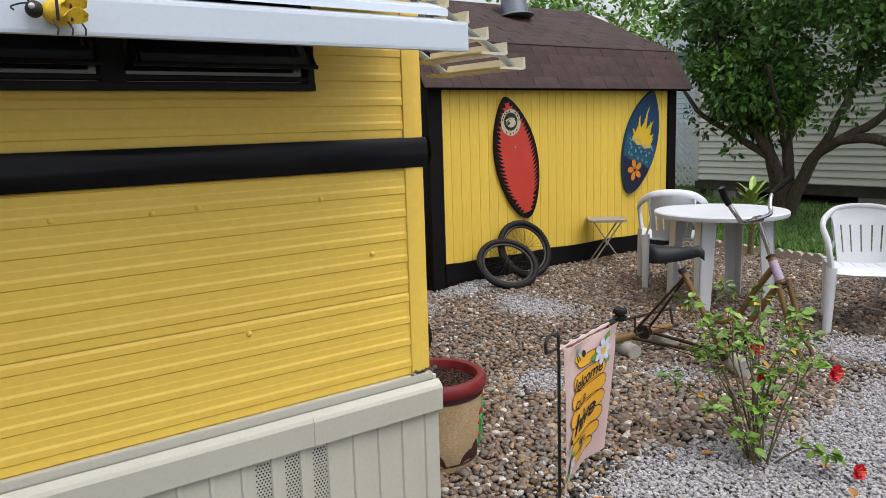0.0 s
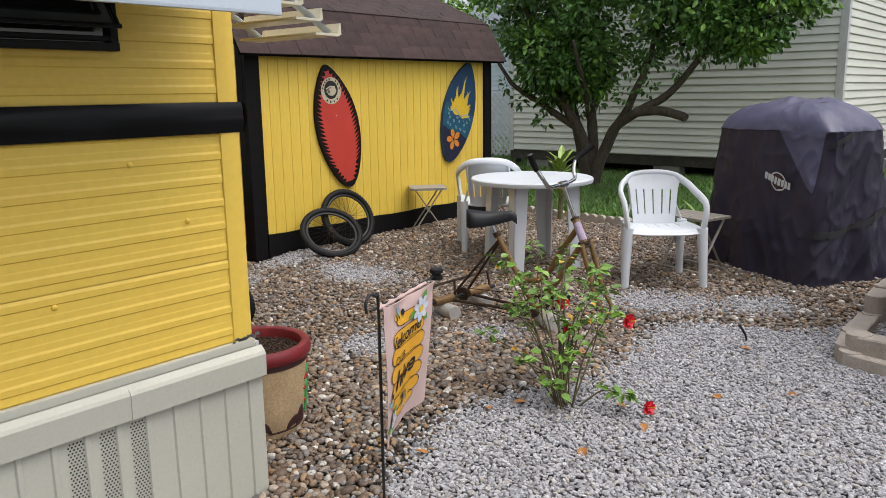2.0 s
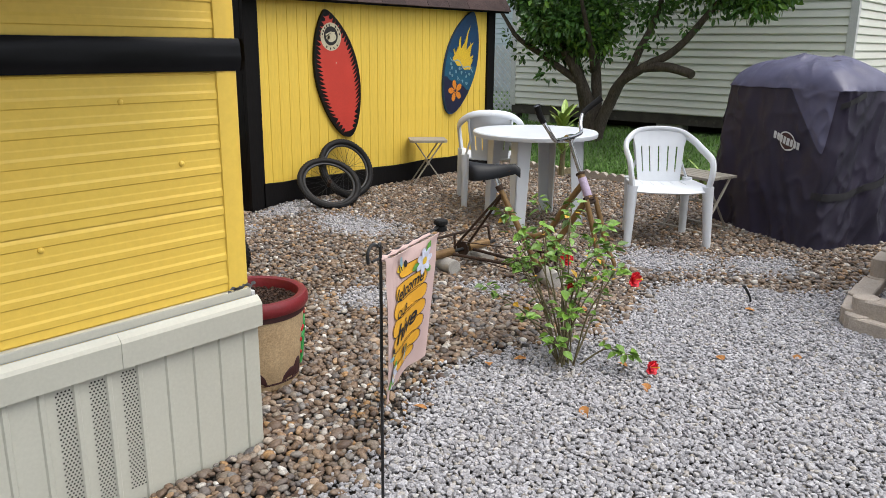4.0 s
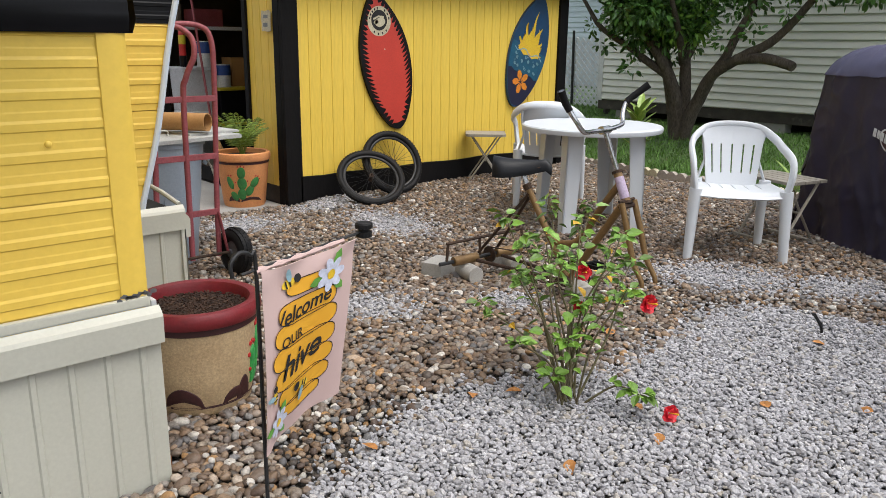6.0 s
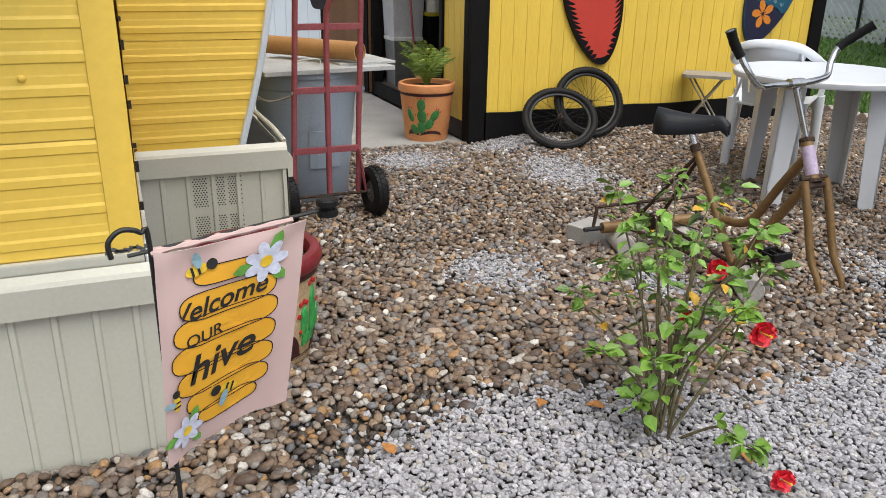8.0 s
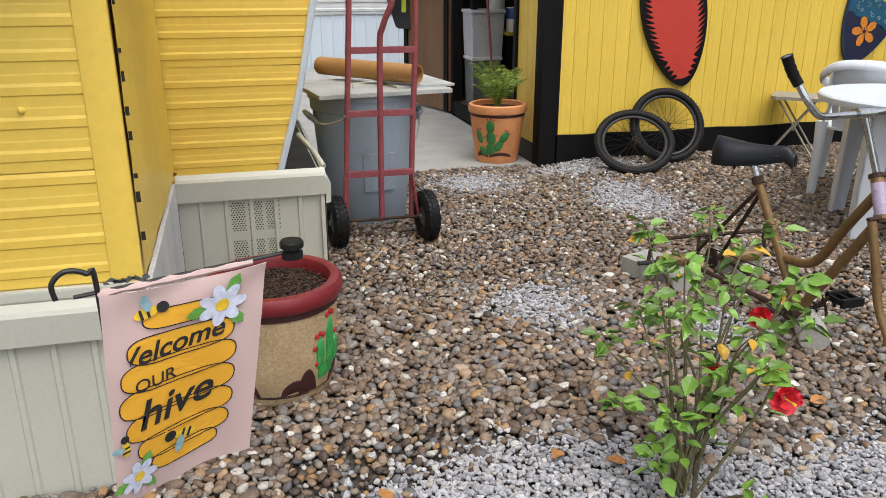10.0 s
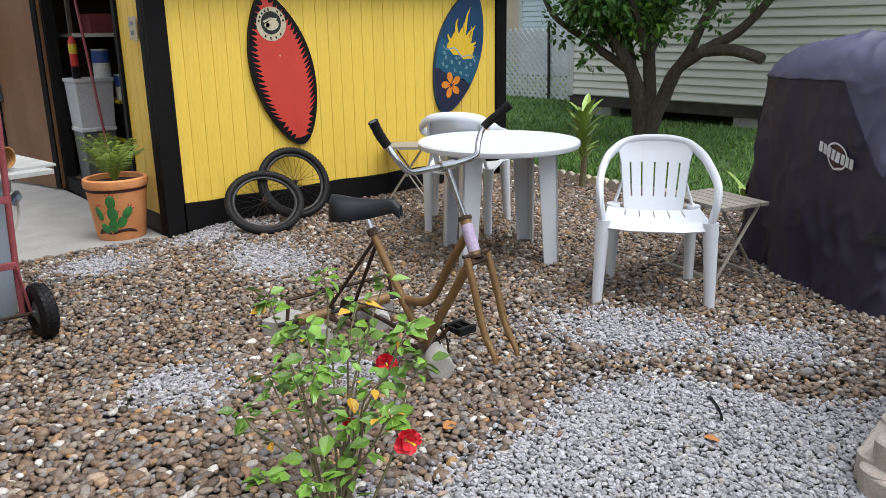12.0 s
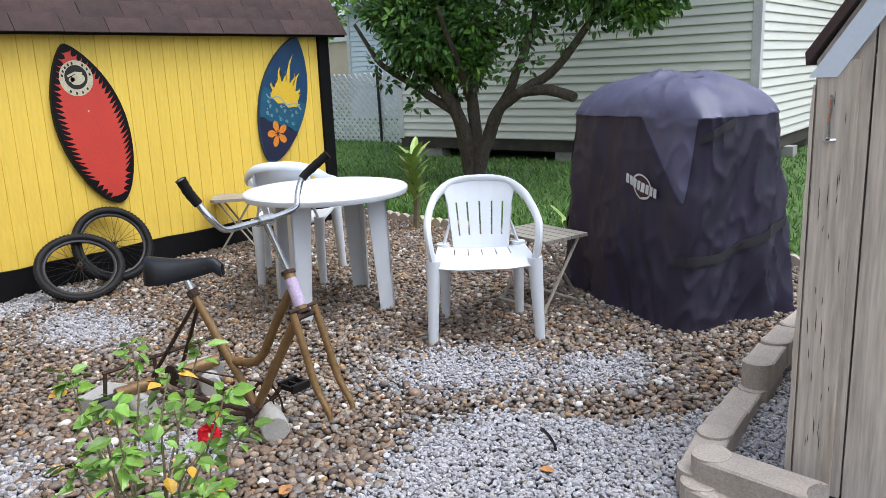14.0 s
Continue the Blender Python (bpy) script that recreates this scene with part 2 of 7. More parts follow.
CACTUS_BRIGHT = mat("bright_green_cactus_paint", (0.055, 0.42, 0.09), 0.5, col2=(0.035, 0.30, 0.07), scale=22, bump=0.3)
RED_PAINT = mat("bright_red_paint", (0.55, 0.02, 0.02), 0.5, scale=22)
MULCH = mat("brown_bark_mulch", (0.085, 0.042, 0.024), 0.95, col2=(0.04, 0.02, 0.013), scale=30, fine=0.25, bump=0.8, island=True, vary=0.5)
TRUCK_RED = mat("faded_red_steel", (0.34, 0.080, 0.095), 0.6, 0.0, col2=(0.26, 0.055, 0.065), scale=10, fine=0.12, bump=0.25, dirt=(0.32, 0.14, 0.14), dscale=11, dlow=0.6)
BIN_GREY = mat("blue_grey_plastic_bin", (0.36, 0.42, 0.49), 0.45, col2=(0.32, 0.38, 0.45), scale=4, fine=0.05, bump=0.1, dirt=(0.22, 0.24, 0.27), dscale=5, dlow=0.6)
LID_BOARD = mat("pale_painted_board", (0.55, 0.56, 0.54), 0.7, col2=(0.44, 0.45, 0.44), scale=5, fine=0.1, bump=0.2, dirt=(0.28, 0.27, 0.25), dscale=4)
CARDBOARD = mat("brown_cardboard", (0.46, 0.25, 0.09), 0.8, col2=(0.40, 0.21, 0.075), scale=6, fine=0.07)
BROWN_PLY = mat("brown_plywood", (0.22, 0.115, 0.055), 0.7, col2=(0.17, 0.088, 0.043), scale=4, fine=0.08, stretch=(1, 1, 0.3))
BEIGE_TABLE = mat("weathered_beige_plastic", (0.37, 0.34, 0.29), 0.6, col2=(0.31, 0.285, 0.24), scale=7, fine=0.1, bump=0.2)
OLD_WOOD = mat("weathered_cream_painted_wood", (0.66, 0.59, 0.50), 0.75, col2=(0.55, 0.48, 0.40), scale=9, fine=0.16, bump=0.6, bscale=70, stretch=(1, 1, 0.06), dirt=(0.24, 0.17, 0.11), dscale=14, dlow=0.57)
BARK = mat("grey_brown_bark", (0.13, 0.105, 0.078), 0.9, col2=(0.075, 0.06, 0.045), scale=18, fine=0.25, bump=1.0, bscale=90, stretch=(1, 1, 0.35), dirt=(0.19, 0.17, 0.13), dscale=9)
LEAF_TREE = mat("dark_glossy_leaf", (0.10, 0.225, 0.045), 0.34, col2=(0.066, 0.16, 0.032), scale=1.2, fine=0.1, bump=0.1, island=True, vary=0.55)
LEAF_TREE_LIGHT = mat("light_new_leaf", (0.17, 0.33, 0.045), 0.40, col2=(0.13, 0.27, 0.035), scale=1.2, fine=0.1, bump=0.1, island=True, vary=0.4)
LEAF_HIB = mat("fresh_green_leaf", (0.165, 0.30, 0.038), 0.42, col2=(0.10, 0.21, 0.025), scale=9, fine=0.08, bump=0.15, vary=0.4)
LEAF_YEL = mat("yellowing_leaf", (0.62, 0.38, 0.025), 0.5, col2=(0.55, 0.30, 0.02), scale=20)
STEM = mat("green_brown_stem", (0.16, 0.15, 0.065), 0.7, col2=(0.12, 0.09, 0.05), scale=30)
PETAL = mat("red_hibiscus_petal", (0.82, 0.030, 0.050), 0.5, col2=(0.74, 0.018, 0.035), scale=40, bump=0.2)
PALM = mat("palm_frond_green", (0.27, 0.37, 0.06), 0.45, col2=(0.18, 0.28, 0.045), scale=12, island=True, vary=0.35)
GRASS = mat("lawn_grass_blade", (0.14, 0.28, 0.045), 0.6, col2=(0.10, 0.21, 0.035), scale=0.9, island=True, vary=0.45, bump=0)
LAWN = mat("lawn_soil_and_grass", (0.095, 0.18, 0.038), 0.9, col2=(0.07, 0.13, 0.032), scale=1.6, fine=0.2, bump=0.8, bscale=120, dirt=(0.12, 0.095, 0.06), dscale=1.3, dlow=0.62)
# grit coloured dark to carry the shade in the gaps between stones
GROUND = mat("gap_shade_grit", (0.11, 0.095, 0.08), 0.95, col2=(0.07, 0.06, 0.05), scale=25, fine=0.25, bump=1.0, bscale=160)
FLAG_PINK = mat("pale_pink_canvas", (0.54, 0.39, 0.365), 0.8, col2=(0.50, 0.36, 0.335), scale=6, fine=0.01, bump=0.1, bscale=700)
INK = mat("black_print", (0.012, 0.011, 0.011), 0.7, scale=30, bump=0)
HIVE = mat("honey_yellow_print", (0.72, 0.37, 0.022), 0.75, col2=(0.68, 0.33, 0.018), scale=9, fine=0.01, bump=0.1, bscale=700)
DAISY = mat("pale_blue_white_petal", (0.70, 0.73, 0.88), 0.7, scale=30)
PRINT_GREEN = mat("leaf_green_print", (0.15, 0.40, 0.06), 0.7, scale=30)
BLACK_STEEL = mat("black_powder_coated_steel", (0.014, 0.014, 0.015), 0.5, scale=20)
GALV = mat("galvanised_steel", (0.30, 0.32, 0.36), 0.4, 0.7, col2=(0.22, 0.235, 0.27), scale=7, fine=0.1)
LATTICE = mat("white_lattice", (0.72, 0.74, 0.76), 0.6, scale=6, fine=0.05)
RED_SIDING = mat("weathered_red_boards", (0.30, 0.050, 0.045), 0.75, col2=(0.24, 0.04, 0.036), scale=4, bump=0.4)
WHITE_PAINT = mat("white_paint", (0.74, 0.75, 0.75), 0.55, scale=6)
TOTE_GREY = mat("pale_grey_tote", (0.60, 0.61, 0.65), 0.5, scale=6)
TOTE_YEL = mat("yellow_tote_lid", (0.62, 0.50, 0.03), 0.45, scale=6)
LABEL_BLUE = mat("blue_printed_label", (0.03, 0.08, 0.30), 0.5, scale=9)
STEEL_GREY = mat("brushed_grey_steel", (0.25, 0.26, 0.27), 0.4, 0.6, scale=9)
PALE_CONCRETE = mat("pale_concrete", (0.50, 0.48, 0.44), 0.85, col2=(0.42, 0.40, 0.37), scale=9, fine=0.1, bump=0.4, bscale=150, dirt=(0.28, 0.27, 0.24), dscale=8, dlow=0.6)
BORDER_LEAF = mat("light_green_fleshy_leaf", (0.34, 0.46, 0.10), 0.45, col2=(0.22, 0.36, 0.07), scale=12, bump=0.1, vary=0.25)
RUST = mat("orange_rust", (0.26, 0.085, 0.02), 0.9, col2=(0.14, 0.05, 0.02), scale=40, bump=0.5)
HI_VIS = mat("yellow_green_reflective_trim", (0.62, 0.72, 0.05), 0.5, scale=20)
TAN_WALL = mat("tan_stucco", (0.62, 0.52, 0.40), 0.8, col2=(0.56, 0.46, 0.35), scale=2)
# one even dark brown for inner walls, floor, shelf and gap strip
SHED_DARK = mat("dark_shed_brown", (0.10, 0.075, 0.05), 0.85, col2=(0.07, 0.05, 0.035), scale=5)


# ---- ground ----
def lawn_z(x, y):
    return 0.04 + 0.11 * min(1.0, max(0.0, (x - 5.75) / 1.6))


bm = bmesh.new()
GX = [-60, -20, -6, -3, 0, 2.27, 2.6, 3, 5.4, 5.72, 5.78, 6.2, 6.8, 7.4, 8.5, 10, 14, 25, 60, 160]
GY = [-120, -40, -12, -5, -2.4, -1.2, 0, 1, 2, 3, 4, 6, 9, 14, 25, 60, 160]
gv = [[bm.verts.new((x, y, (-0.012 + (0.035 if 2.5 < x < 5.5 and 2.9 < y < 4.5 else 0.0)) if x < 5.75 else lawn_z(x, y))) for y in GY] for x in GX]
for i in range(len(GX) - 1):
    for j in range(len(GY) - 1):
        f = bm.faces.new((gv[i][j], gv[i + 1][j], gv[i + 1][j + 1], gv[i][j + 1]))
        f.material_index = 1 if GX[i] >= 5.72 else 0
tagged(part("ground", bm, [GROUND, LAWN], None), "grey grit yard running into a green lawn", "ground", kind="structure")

slab = part("concrete_slab", box((0.35, 3.13, -0.05), (2.25, 9.5, 0.012), 0.006), CONCRETE)
tagged(slab, "stained grey concrete slab in front of the shed door", "slab", kind="structure")


# ---- trailer ----
def siding(x0, x1, z0, z1, to3, pitch=0.0735, edge=None):
    """Ribbed metal sheet: flats with a raised rib at each step. edge(z): where the sheet ends, if not at x1."""
    prof = []
    z = z0
    while z < z1 - 1e-6:
        for dz, d in ((0.0, 0.0), (0.017, 0.0), (0.0195, 0.0048), (0.032, 0.0052), (0.0375, 0.0012), (0.050, 0.0010)):
            if z + dz * pitch / 0.053 <= z1:
                prof.append((z + dz * pitch / 0.053, d * 0.62))
        z += pitch
    prof.append((z1, 0.0))
    bm = bmesh.new()
    a = [bm.verts.new(to3(x0, zz, d)) for zz, d in prof]
    b = [bm.verts.new(to3(x1 if edge is None else edge(zz), zz, d)) for zz, d in prof]
    for i in range(len(prof) - 1):
        bm.faces.new((a[i], b[i], b[i + 1], a[i + 1]))
    return bm


def ribbed_skirt(u0, u1, z0, z1, to3, pitch=0.092):
    """Vertical-ribbed vinyl skirting."""
    bm = bmesh.new()
    prof, u = [], u0
    while u < u1 - 1e-6:
        for du, d in ((0.0, 0.0), (0.070, 0.0), (0.074, 0.007), (0.086, 0.007), (0.090, 0.0)):
            if u + du <= u1:
                prof.append((u + du, d))
        u += pitch
    prof.append((u1, 0.0))
    a = [bm.verts.new(to3(uu, z0, d)) for uu, d in prof]
    b = [bm.verts.new(to3(uu, z1, d)) for uu, d in prof]
    for i in range(len(prof) - 1):
        bm.faces.new((a[i], a[i + 1], b[i + 1], b[i]))
    return bm


def vent_holes(u0, cols, rows, z0, z1, to3, du=0.0105):
    """Rows of small round perforations, as dark discs standing just off the sheet."""
    bm = bmesh.new()
    dz = (z1 - z0) / rows
    for i in range(cols):
        for j in range(rows):
            cu, cz = u0 + i * du + (0.5 * du if j % 2 else 0), z0 + j * dz
            bm.faces.new([bm.verts.new(to3(cu + 0.0030 * math.cos(a), cz + 0.0030 * math.sin(a), 0.0012)) for a in [k * math.pi / 3 for k in range(6)]])
    return bm


front = lambda u, z, d: (u, -d, z)
inner = lambda u, z, d: (d, u, z)
rear = lambda u, z, d: (u, 1.07 - d, z)


def curve_edge(z):
    """The bowed end of the trailer's long side."""
    t = min(1.0, max(0.0, (z - 0.56) / 0.95))
    return 0.405 + 0.25 * (t ** 1.15) * (1.2 - 0.2 * t) + 0.012 * math.sin(t * 6.0)


trailer = thing("travel_trailer", None, "yellow ribbed aluminium travel trailer with a black stripe and cream skirting", "trailer")
core = bmesh.new()
quad_box(core, (-6.0, 0.004, 0.5), (-0.002, 1.2, 2.62))
quad_box(core, (-6.0, 1.074, 0.5), (0.40, 3.5, 2.62))
part("core_wall", core, YEL_METAL, trailer)
for z0, z1 in ((0.560, 0.838), (0.838, 1.241), (1.335, 1.760), (1.760, 2.185), (2.185, 2.60)):
    part("siding_panel", siding(-6.0, -0.066, z0 + 0.0015, z1 - 0.0015, front), YEL_METAL, trailer)
for z0, z1 in ((0.560, 0.953), (0.953, 1.285), (1.38, 1.76), (1.76, 2.185), (2.185, 2.60)):
    part("siding_panel", siding(0.0, 1.0, z0 + 0.0015, z1 - 0.0015, rear, edge=lambda z: curve_edge(z) - 0.004), YEL_METAL, trailer)
# corner strips, wrinkled foil-like metal
bm = bmesh.new()
zs = [0.556 + 0.04 * i for i in range(52)]
strip = []
for i, z in enumerate(zs):
    w = 0.004 + 0.003 * noise.noise((0, 0, z * 9))
    strip.append([bm.verts.new(c) for c in ((-0.068, -0.002, z), (-0.066, -0.007, z), (-0.034 + 0.004 * noise.noise((3, 1, z * 14)), -0.010 - w * 0.6, z), (-0.004, -0.009, z), (0.004 + w * 0.5, -0.001, z), (0.006, 0.02, z), (0.003, 0.04, z))])
for a, b in zip(strip, strip[1:]):
    for k in range(6):
        bm.faces.new((a[k], a[k + 1], b[k + 1], b[k]))
part("corner_strip", bm, YEL_METAL, trailer, "crinkled yellow corner strip", smooth=True)
# plain creased sheet on the return, with a row of screw slots near the corner
bm = bmesh.new()
ys = [0.03 + 0.034 * i for i in range(31)]
zs = [0.556 + 0.051 * i for i in range(41)]
g = [[bm.verts.new((0.010 + 0.006 * noise.noise((y * 5, 1, z * 2.2)) + 0.003 * noise.noise((y * 17, 4, z * 6)) + (0.008 if y > 0.99 else 0.0), y, z)) for z in zs] for y in ys]
for a, b in zip(g, g[1:]):
    for k in range(len(zs) - 1):
        bm.faces.new((a[k], b[k], b[k + 1], a[k + 1]))
part("return_sheet", bm, YEL_METAL, trailer, "plain creased yellow metal sheet", smooth=True)
random.seed(14)
for k in range(16):
    z = 0.66 + 0.075 * k + random.uniform(-0.02, 0.02)
    part("screw_slot", box((0.006, 0.0465, z), (0.0175, 0.0487, z + random.uniform(0.006, 0.028))), HOLE, trailer)
# round-headed rivets standing out of the ribbed sheet
for x, z in ((-0.37, 1.165), (-0.74, 1.172), (-0.86, 1.166), (-1.10, 1.170), (-0.20, 0.98), (-0.62, 0.80)):
    bm = turned([(0.009, 0.0), (0.008, 0.004), (0.004, 0.007), (0.0005, 0.0075)], 10)
    part("rivet", bm, YEL_METAL, trailer, smooth=True, at=pose(x, -0.001, z, 90, 0, 0))
# black stripe: a smooth, slightly dented band
def stripe_band(u0, u1, z0, z1, to3):
    bm = bmesh.new()
    n = max(2, int((u1 - u0) / 0.06))
    g = [[bm.verts.new(to3(u0 + (u1 - u0) * i / n, z0 + (z1 - z0) * j / 8, 0.010 * math.sin(math.pi * j / 8) ** 0.5 + 0.0035 * noise.noise((u0 + (u1 - u0) * i / n * 3.0, j * 0.5, 2.0)))) for j in range(9)] for i in range(n + 1)]
    for a, b in zip(g, g[1:]):
        for j in range(8):
            bm.faces.new((a[j], b[j], b[j + 1], a[j + 1]))
    return bm


part("stripe", stripe_band(-6.0, 0.012, 1.241, 1.335, lambda u, z, d: (u, -0.013 - d, z)), BLACK, trailer, "glossy black painted stripe", smooth=True)
part("stripe", stripe_band(-0.016, 1.05, 1.241, 1.335, lambda u, z, d: (0.020 + d, u, z)), BLACK, trailer, "glossy black painted stripe", smooth=True)
part("stripe", siding(0.0, 1.0, 1.285, 1.38, lambda u, z, d: (u, 1.066 - d, z), 0.047, edge=lambda z: curve_edge(z) - 0.006), BLACK, trailer, "glossy black painted stripe")
# white edge moulding on the bowed end
pts = [(curve_edge(z), 1.060, z) for z in [0.56 + 0.05 * i for i in range(41)]]
part("edge_moulding", bar(pts, 0.013, 8), WHITE_ALU, trailer, "white metal edge moulding")
bm = bmesh.new()
rows_ = [[bm.verts.new((curve_edge(z), y, z)) for y in (1.07, 2.2, 3.5)] for z in [0.56 + 0.08 * i for i in range(26)]]
for a, b in zip(rows_, rows_[1:]):
    for k in range(2):
        bm.faces.new((a[k], a[k + 1], b[k + 1], b[k]))
part("end_wall", bm, YEL_METAL, trailer)
# bottom drip rail, with flaked paint at the corner
part("drip_rail", box((-6.0, -0.022, 0.531), (0.004, 0.0, 0.560), 0.006), CREAM, trailer)
bm = bmesh.new()
random.seed(4)
for k in range(9):
    cx, cz = -0.075 + 0.011 * k, 0.565 + random.uniform(-0.010, 0.008)
    poly = [(cx + random.uniform(0.006, 0.015) * math.cos(a), cz + random.uniform(0.003, 0.009) * math.sin(a)) for a in [j * math.pi / 4 for j in range(8)]]
    bm.faces.new([bm.verts.new((u, -0.0205, v)) for u, v in poly])
part("flaked_corner", bm, STEEL_GREY, trailer, "bare grey metal where the paint has flaked")


def skirt_run(name, u0, u1, to3, vents, cap_joint=None):
    s = thing(name, None, "cream vinyl skirting with ribbed panels, top cap and perforated vents", "skirting", kind="structure")
    part("skirt_panel", ribbed_skirt(u0, u1, -0.02, 0.44, to3), CREAM, s)
    part("skirt_backing", plate([(u0, -0.02), (u1, -0.02), (u1, 0.52), (u0, 0.52)], to3, -0.02, -0.006), CREAM, s)
    cuts = [u0] + ([cap_joint] if cap_joint else []) + [u1 + 0.004]
    for i, (a, b) in enumerate(zip(cuts, cuts[1:])):
        k = 0.003 * i
        bm = bmesh.new()
        prism(bm, [(0.0, 0.428), (0.019 + k, 0.430), (0.022 + k, 0.505), (0.016 + k, 0.516), (0.0, 0.532)], lambda d, z, u: to3(u, z, d), a, b)
        part("skirt_cap", bm, CREAM, s)
    for v in vents:
        part("vent", vent_holes(v, 5, 42, 0.045, 0.42, to3), HOLE, s, "rows of small vent holes")
    return s


skirt_run("skirting_front", -6.0, 0.02, lambda u, z, d: (u, -0.024 - d, z), [-0.4535, -0.5455, -0.6375, -1.29, -1.382, -1.474], -0.455)
inner_skirt = thing("skirting_inner", None, "plain white painted skirting board on the trailer's return", "skirting", kind="structure")
part("skirt_board", box((0.006, -0.018, -0.02), (0.021, 1.02, 0.545), 0.003), WHITE_PAINT, inner_skirt)
random.seed(15)
for cx, cy, cz in ((0.024, -0.012, 0.055), (0.024, -0.004, 0.10)):
    poly = [(cy + random.uniform(0.007, 0.014) * math.cos(a), cz + random.uniform(0.012, 0.028) * math.sin(a)) for a in [j * math.pi / 5 for j in range(10)]]
    part("rust_patch", plate(poly, lambda u, v, d: (d, u, v), cx - 0.004, cx), RUST, inner_skirt, "orange rust patch")
part("rust_patch", plate([(-0.012 + 0.02 * math.cos(a) * (1 + 0.3 * math.sin(3 * a)), 0.575 + 0.010 * math.sin(a)) for a in [j * math.pi / 6 for j in range(12)]], lambda u, v, d: (0.02 + u, 1.03 - d, v), 0.0, 0.004), RUST, inner_skirt, "orange rust patch")
skirt_run("skirting_rear", 0.02, 0.565, lambda u, z, d: (u, 1.045 - d, z + (0.035 if z > 0.3 else 0.0)), [0.210, 0.275, 0.340])
skirt_run("skirting_end", 1.03, 2.4, lambda u, z, d: (0.568 + d, u, z), [])
# near-black box added in place of the shade inside the open gap
part("dark_hitch_cover", box((0.42, 1.09, 0.50), (0.55, 2.3, 0.545), 0.01), HOLE, trailer)
# bent rod added to draw the beige edge of the gap
part("cable", bar([(0.572, 1.09, 0.56), (0.545, 1.20, 0.60), (0.50, 1.35, 0.64)], 0.010), CREAM, trailer)

# jalousie window of the trailer
win = thing("window_1", None, "black framed jalousie window with dark glass, panes tilted open", "window", kind="structure")
WX0, WX1, WZ0, WZ1 = -2.6, -0.38, 1.478, 1.86
part("glass", box((WX0 + 0.02, -0.004, WZ0 + 0.02), (WX1 - 0.02, -0.002, WZ1)), GLASS_DARK, win)
for lo, hi in (((WX0, -0.030, WZ0), (WX1, 0.0, WZ0 + 0.022)), ((WX0, -0.024, WZ0 + 0.026), (WX1, 0.0, WZ0 + 0.040)), ((WX1 - 0.022, -0.026, WZ0), (WX1, 0.0, WZ1)), ((-0.96, -0.026, WZ0), (-0.90, 0.0, WZ1)), ((WX0, -0.026, WZ0), (WX0 + 0.02, 0, WZ1))):
    part("window_frame", box(lo, hi, 0.003), BLACK, win)
for x0, x1 in ((-0.895, -0.40), (-2.5, -0.965)):
    for i in range(3):
        zb = WZ0 + 0.05 + 0.115 * i
        top, bot = Vector((0, -0.012, zb + 0.115)), Vector((0, -0.082, zb + 0.012))
        bm = bmesh.new()
        prism(bm, [(top.y, top.z), (bot.y, bot.z), (bot.y + 0.004, bot.z - 0.001), (top.y + 0.004, top.z)], lambda y, z, x: (x, y, z), x0 + 0.02, x1 - 0.02)
        pane = part("pane", bm, GLASS_DARK, win)
        for zz, yy, r in ((bot.z, bot.y, 0.007), (top.z, top.y, 0.005)):
            part("pane_rail", bar([(x0, yy, zz), (x1, yy, zz)], r, 6), BLACK, pane)
        for xx in (x0 + 0.006, x1 - 0.006):
            part("pane_rail", bar([(xx, bot.y, bot.z), (xx, top.y, top.z)], 0.006, 6), BLACK, pane)
# white louvred awning over it
awn = thing("window_awning", None, "white aluminium slatted awning over the trailer window", "awning")
part("front_rail", box((-2.7, -0.392, 1.563), (-0.106, -0.370, 1.640), 0.008), WHITE_ALU, awn)
for i in range(5):
    y0 = -0.363 + 0.074 * i
    z = 1.628 + 0.052 * i
    bm = bmesh.new()
    prism(bm, [(y0, z), (y0 + 0.085, z + 0.030), (y0 + 0.085, z + 0.036), (y0 - 0.004, z + 0.008), (y0 - 0.006, z - 0.012)], lambda y, zz, x: (x, y, zz), -2.7, -0.10)
    part("slat", bm, WHITE_ALU, awn)
for x in (-0.14, -1.4):
    part("bracket_arm", bar([(x, -0.33, 1.62), (x, -0.01, 1.86)], 0.010, 6), WHITE_ALU, awn)
# awning on the short side wall
awn2 = thing("side_awning", None, "cream slatted metal awning with a pale end bracket", "awning")
for i in range(5):
    x = 0.49 - 0.085 * i
    z = 1.565 + 0.048 * i
    bm = bmesh.new()
    prism(bm, [(x + 0.018, z + 0.040), (x + 0.020, z), (x + 0.006, z - 0.006), (x - 0.10, z - 0.004), (x - 0.10, z + 0.004), (x + 0.004, z + 0.004), (x + 0.012, z + 0.040)], lambda xx, zz, y: (xx, y, zz), 0.05, 0.50)
    part("slat", bm, BEIGE_ALU, awn2)
for y in (0.075, 0.47):
    part("bracket_arm", bar([(0.465, y, 1.575), (0.36, y, 1.64), (0.24, y, 1.70), (0.02, y, 1.83)], 0.024, 8, flat=0.25), WHITE_ALU, awn2)

# ---- shed ----
SX0, SX1, SY0, SY1, SE = 2.28, 5.43, 3.09, 5.86, 1.70
shed = thing("garden_shed", None, "yellow wooden garden shed with black trim and brown shingled roof", "shed")


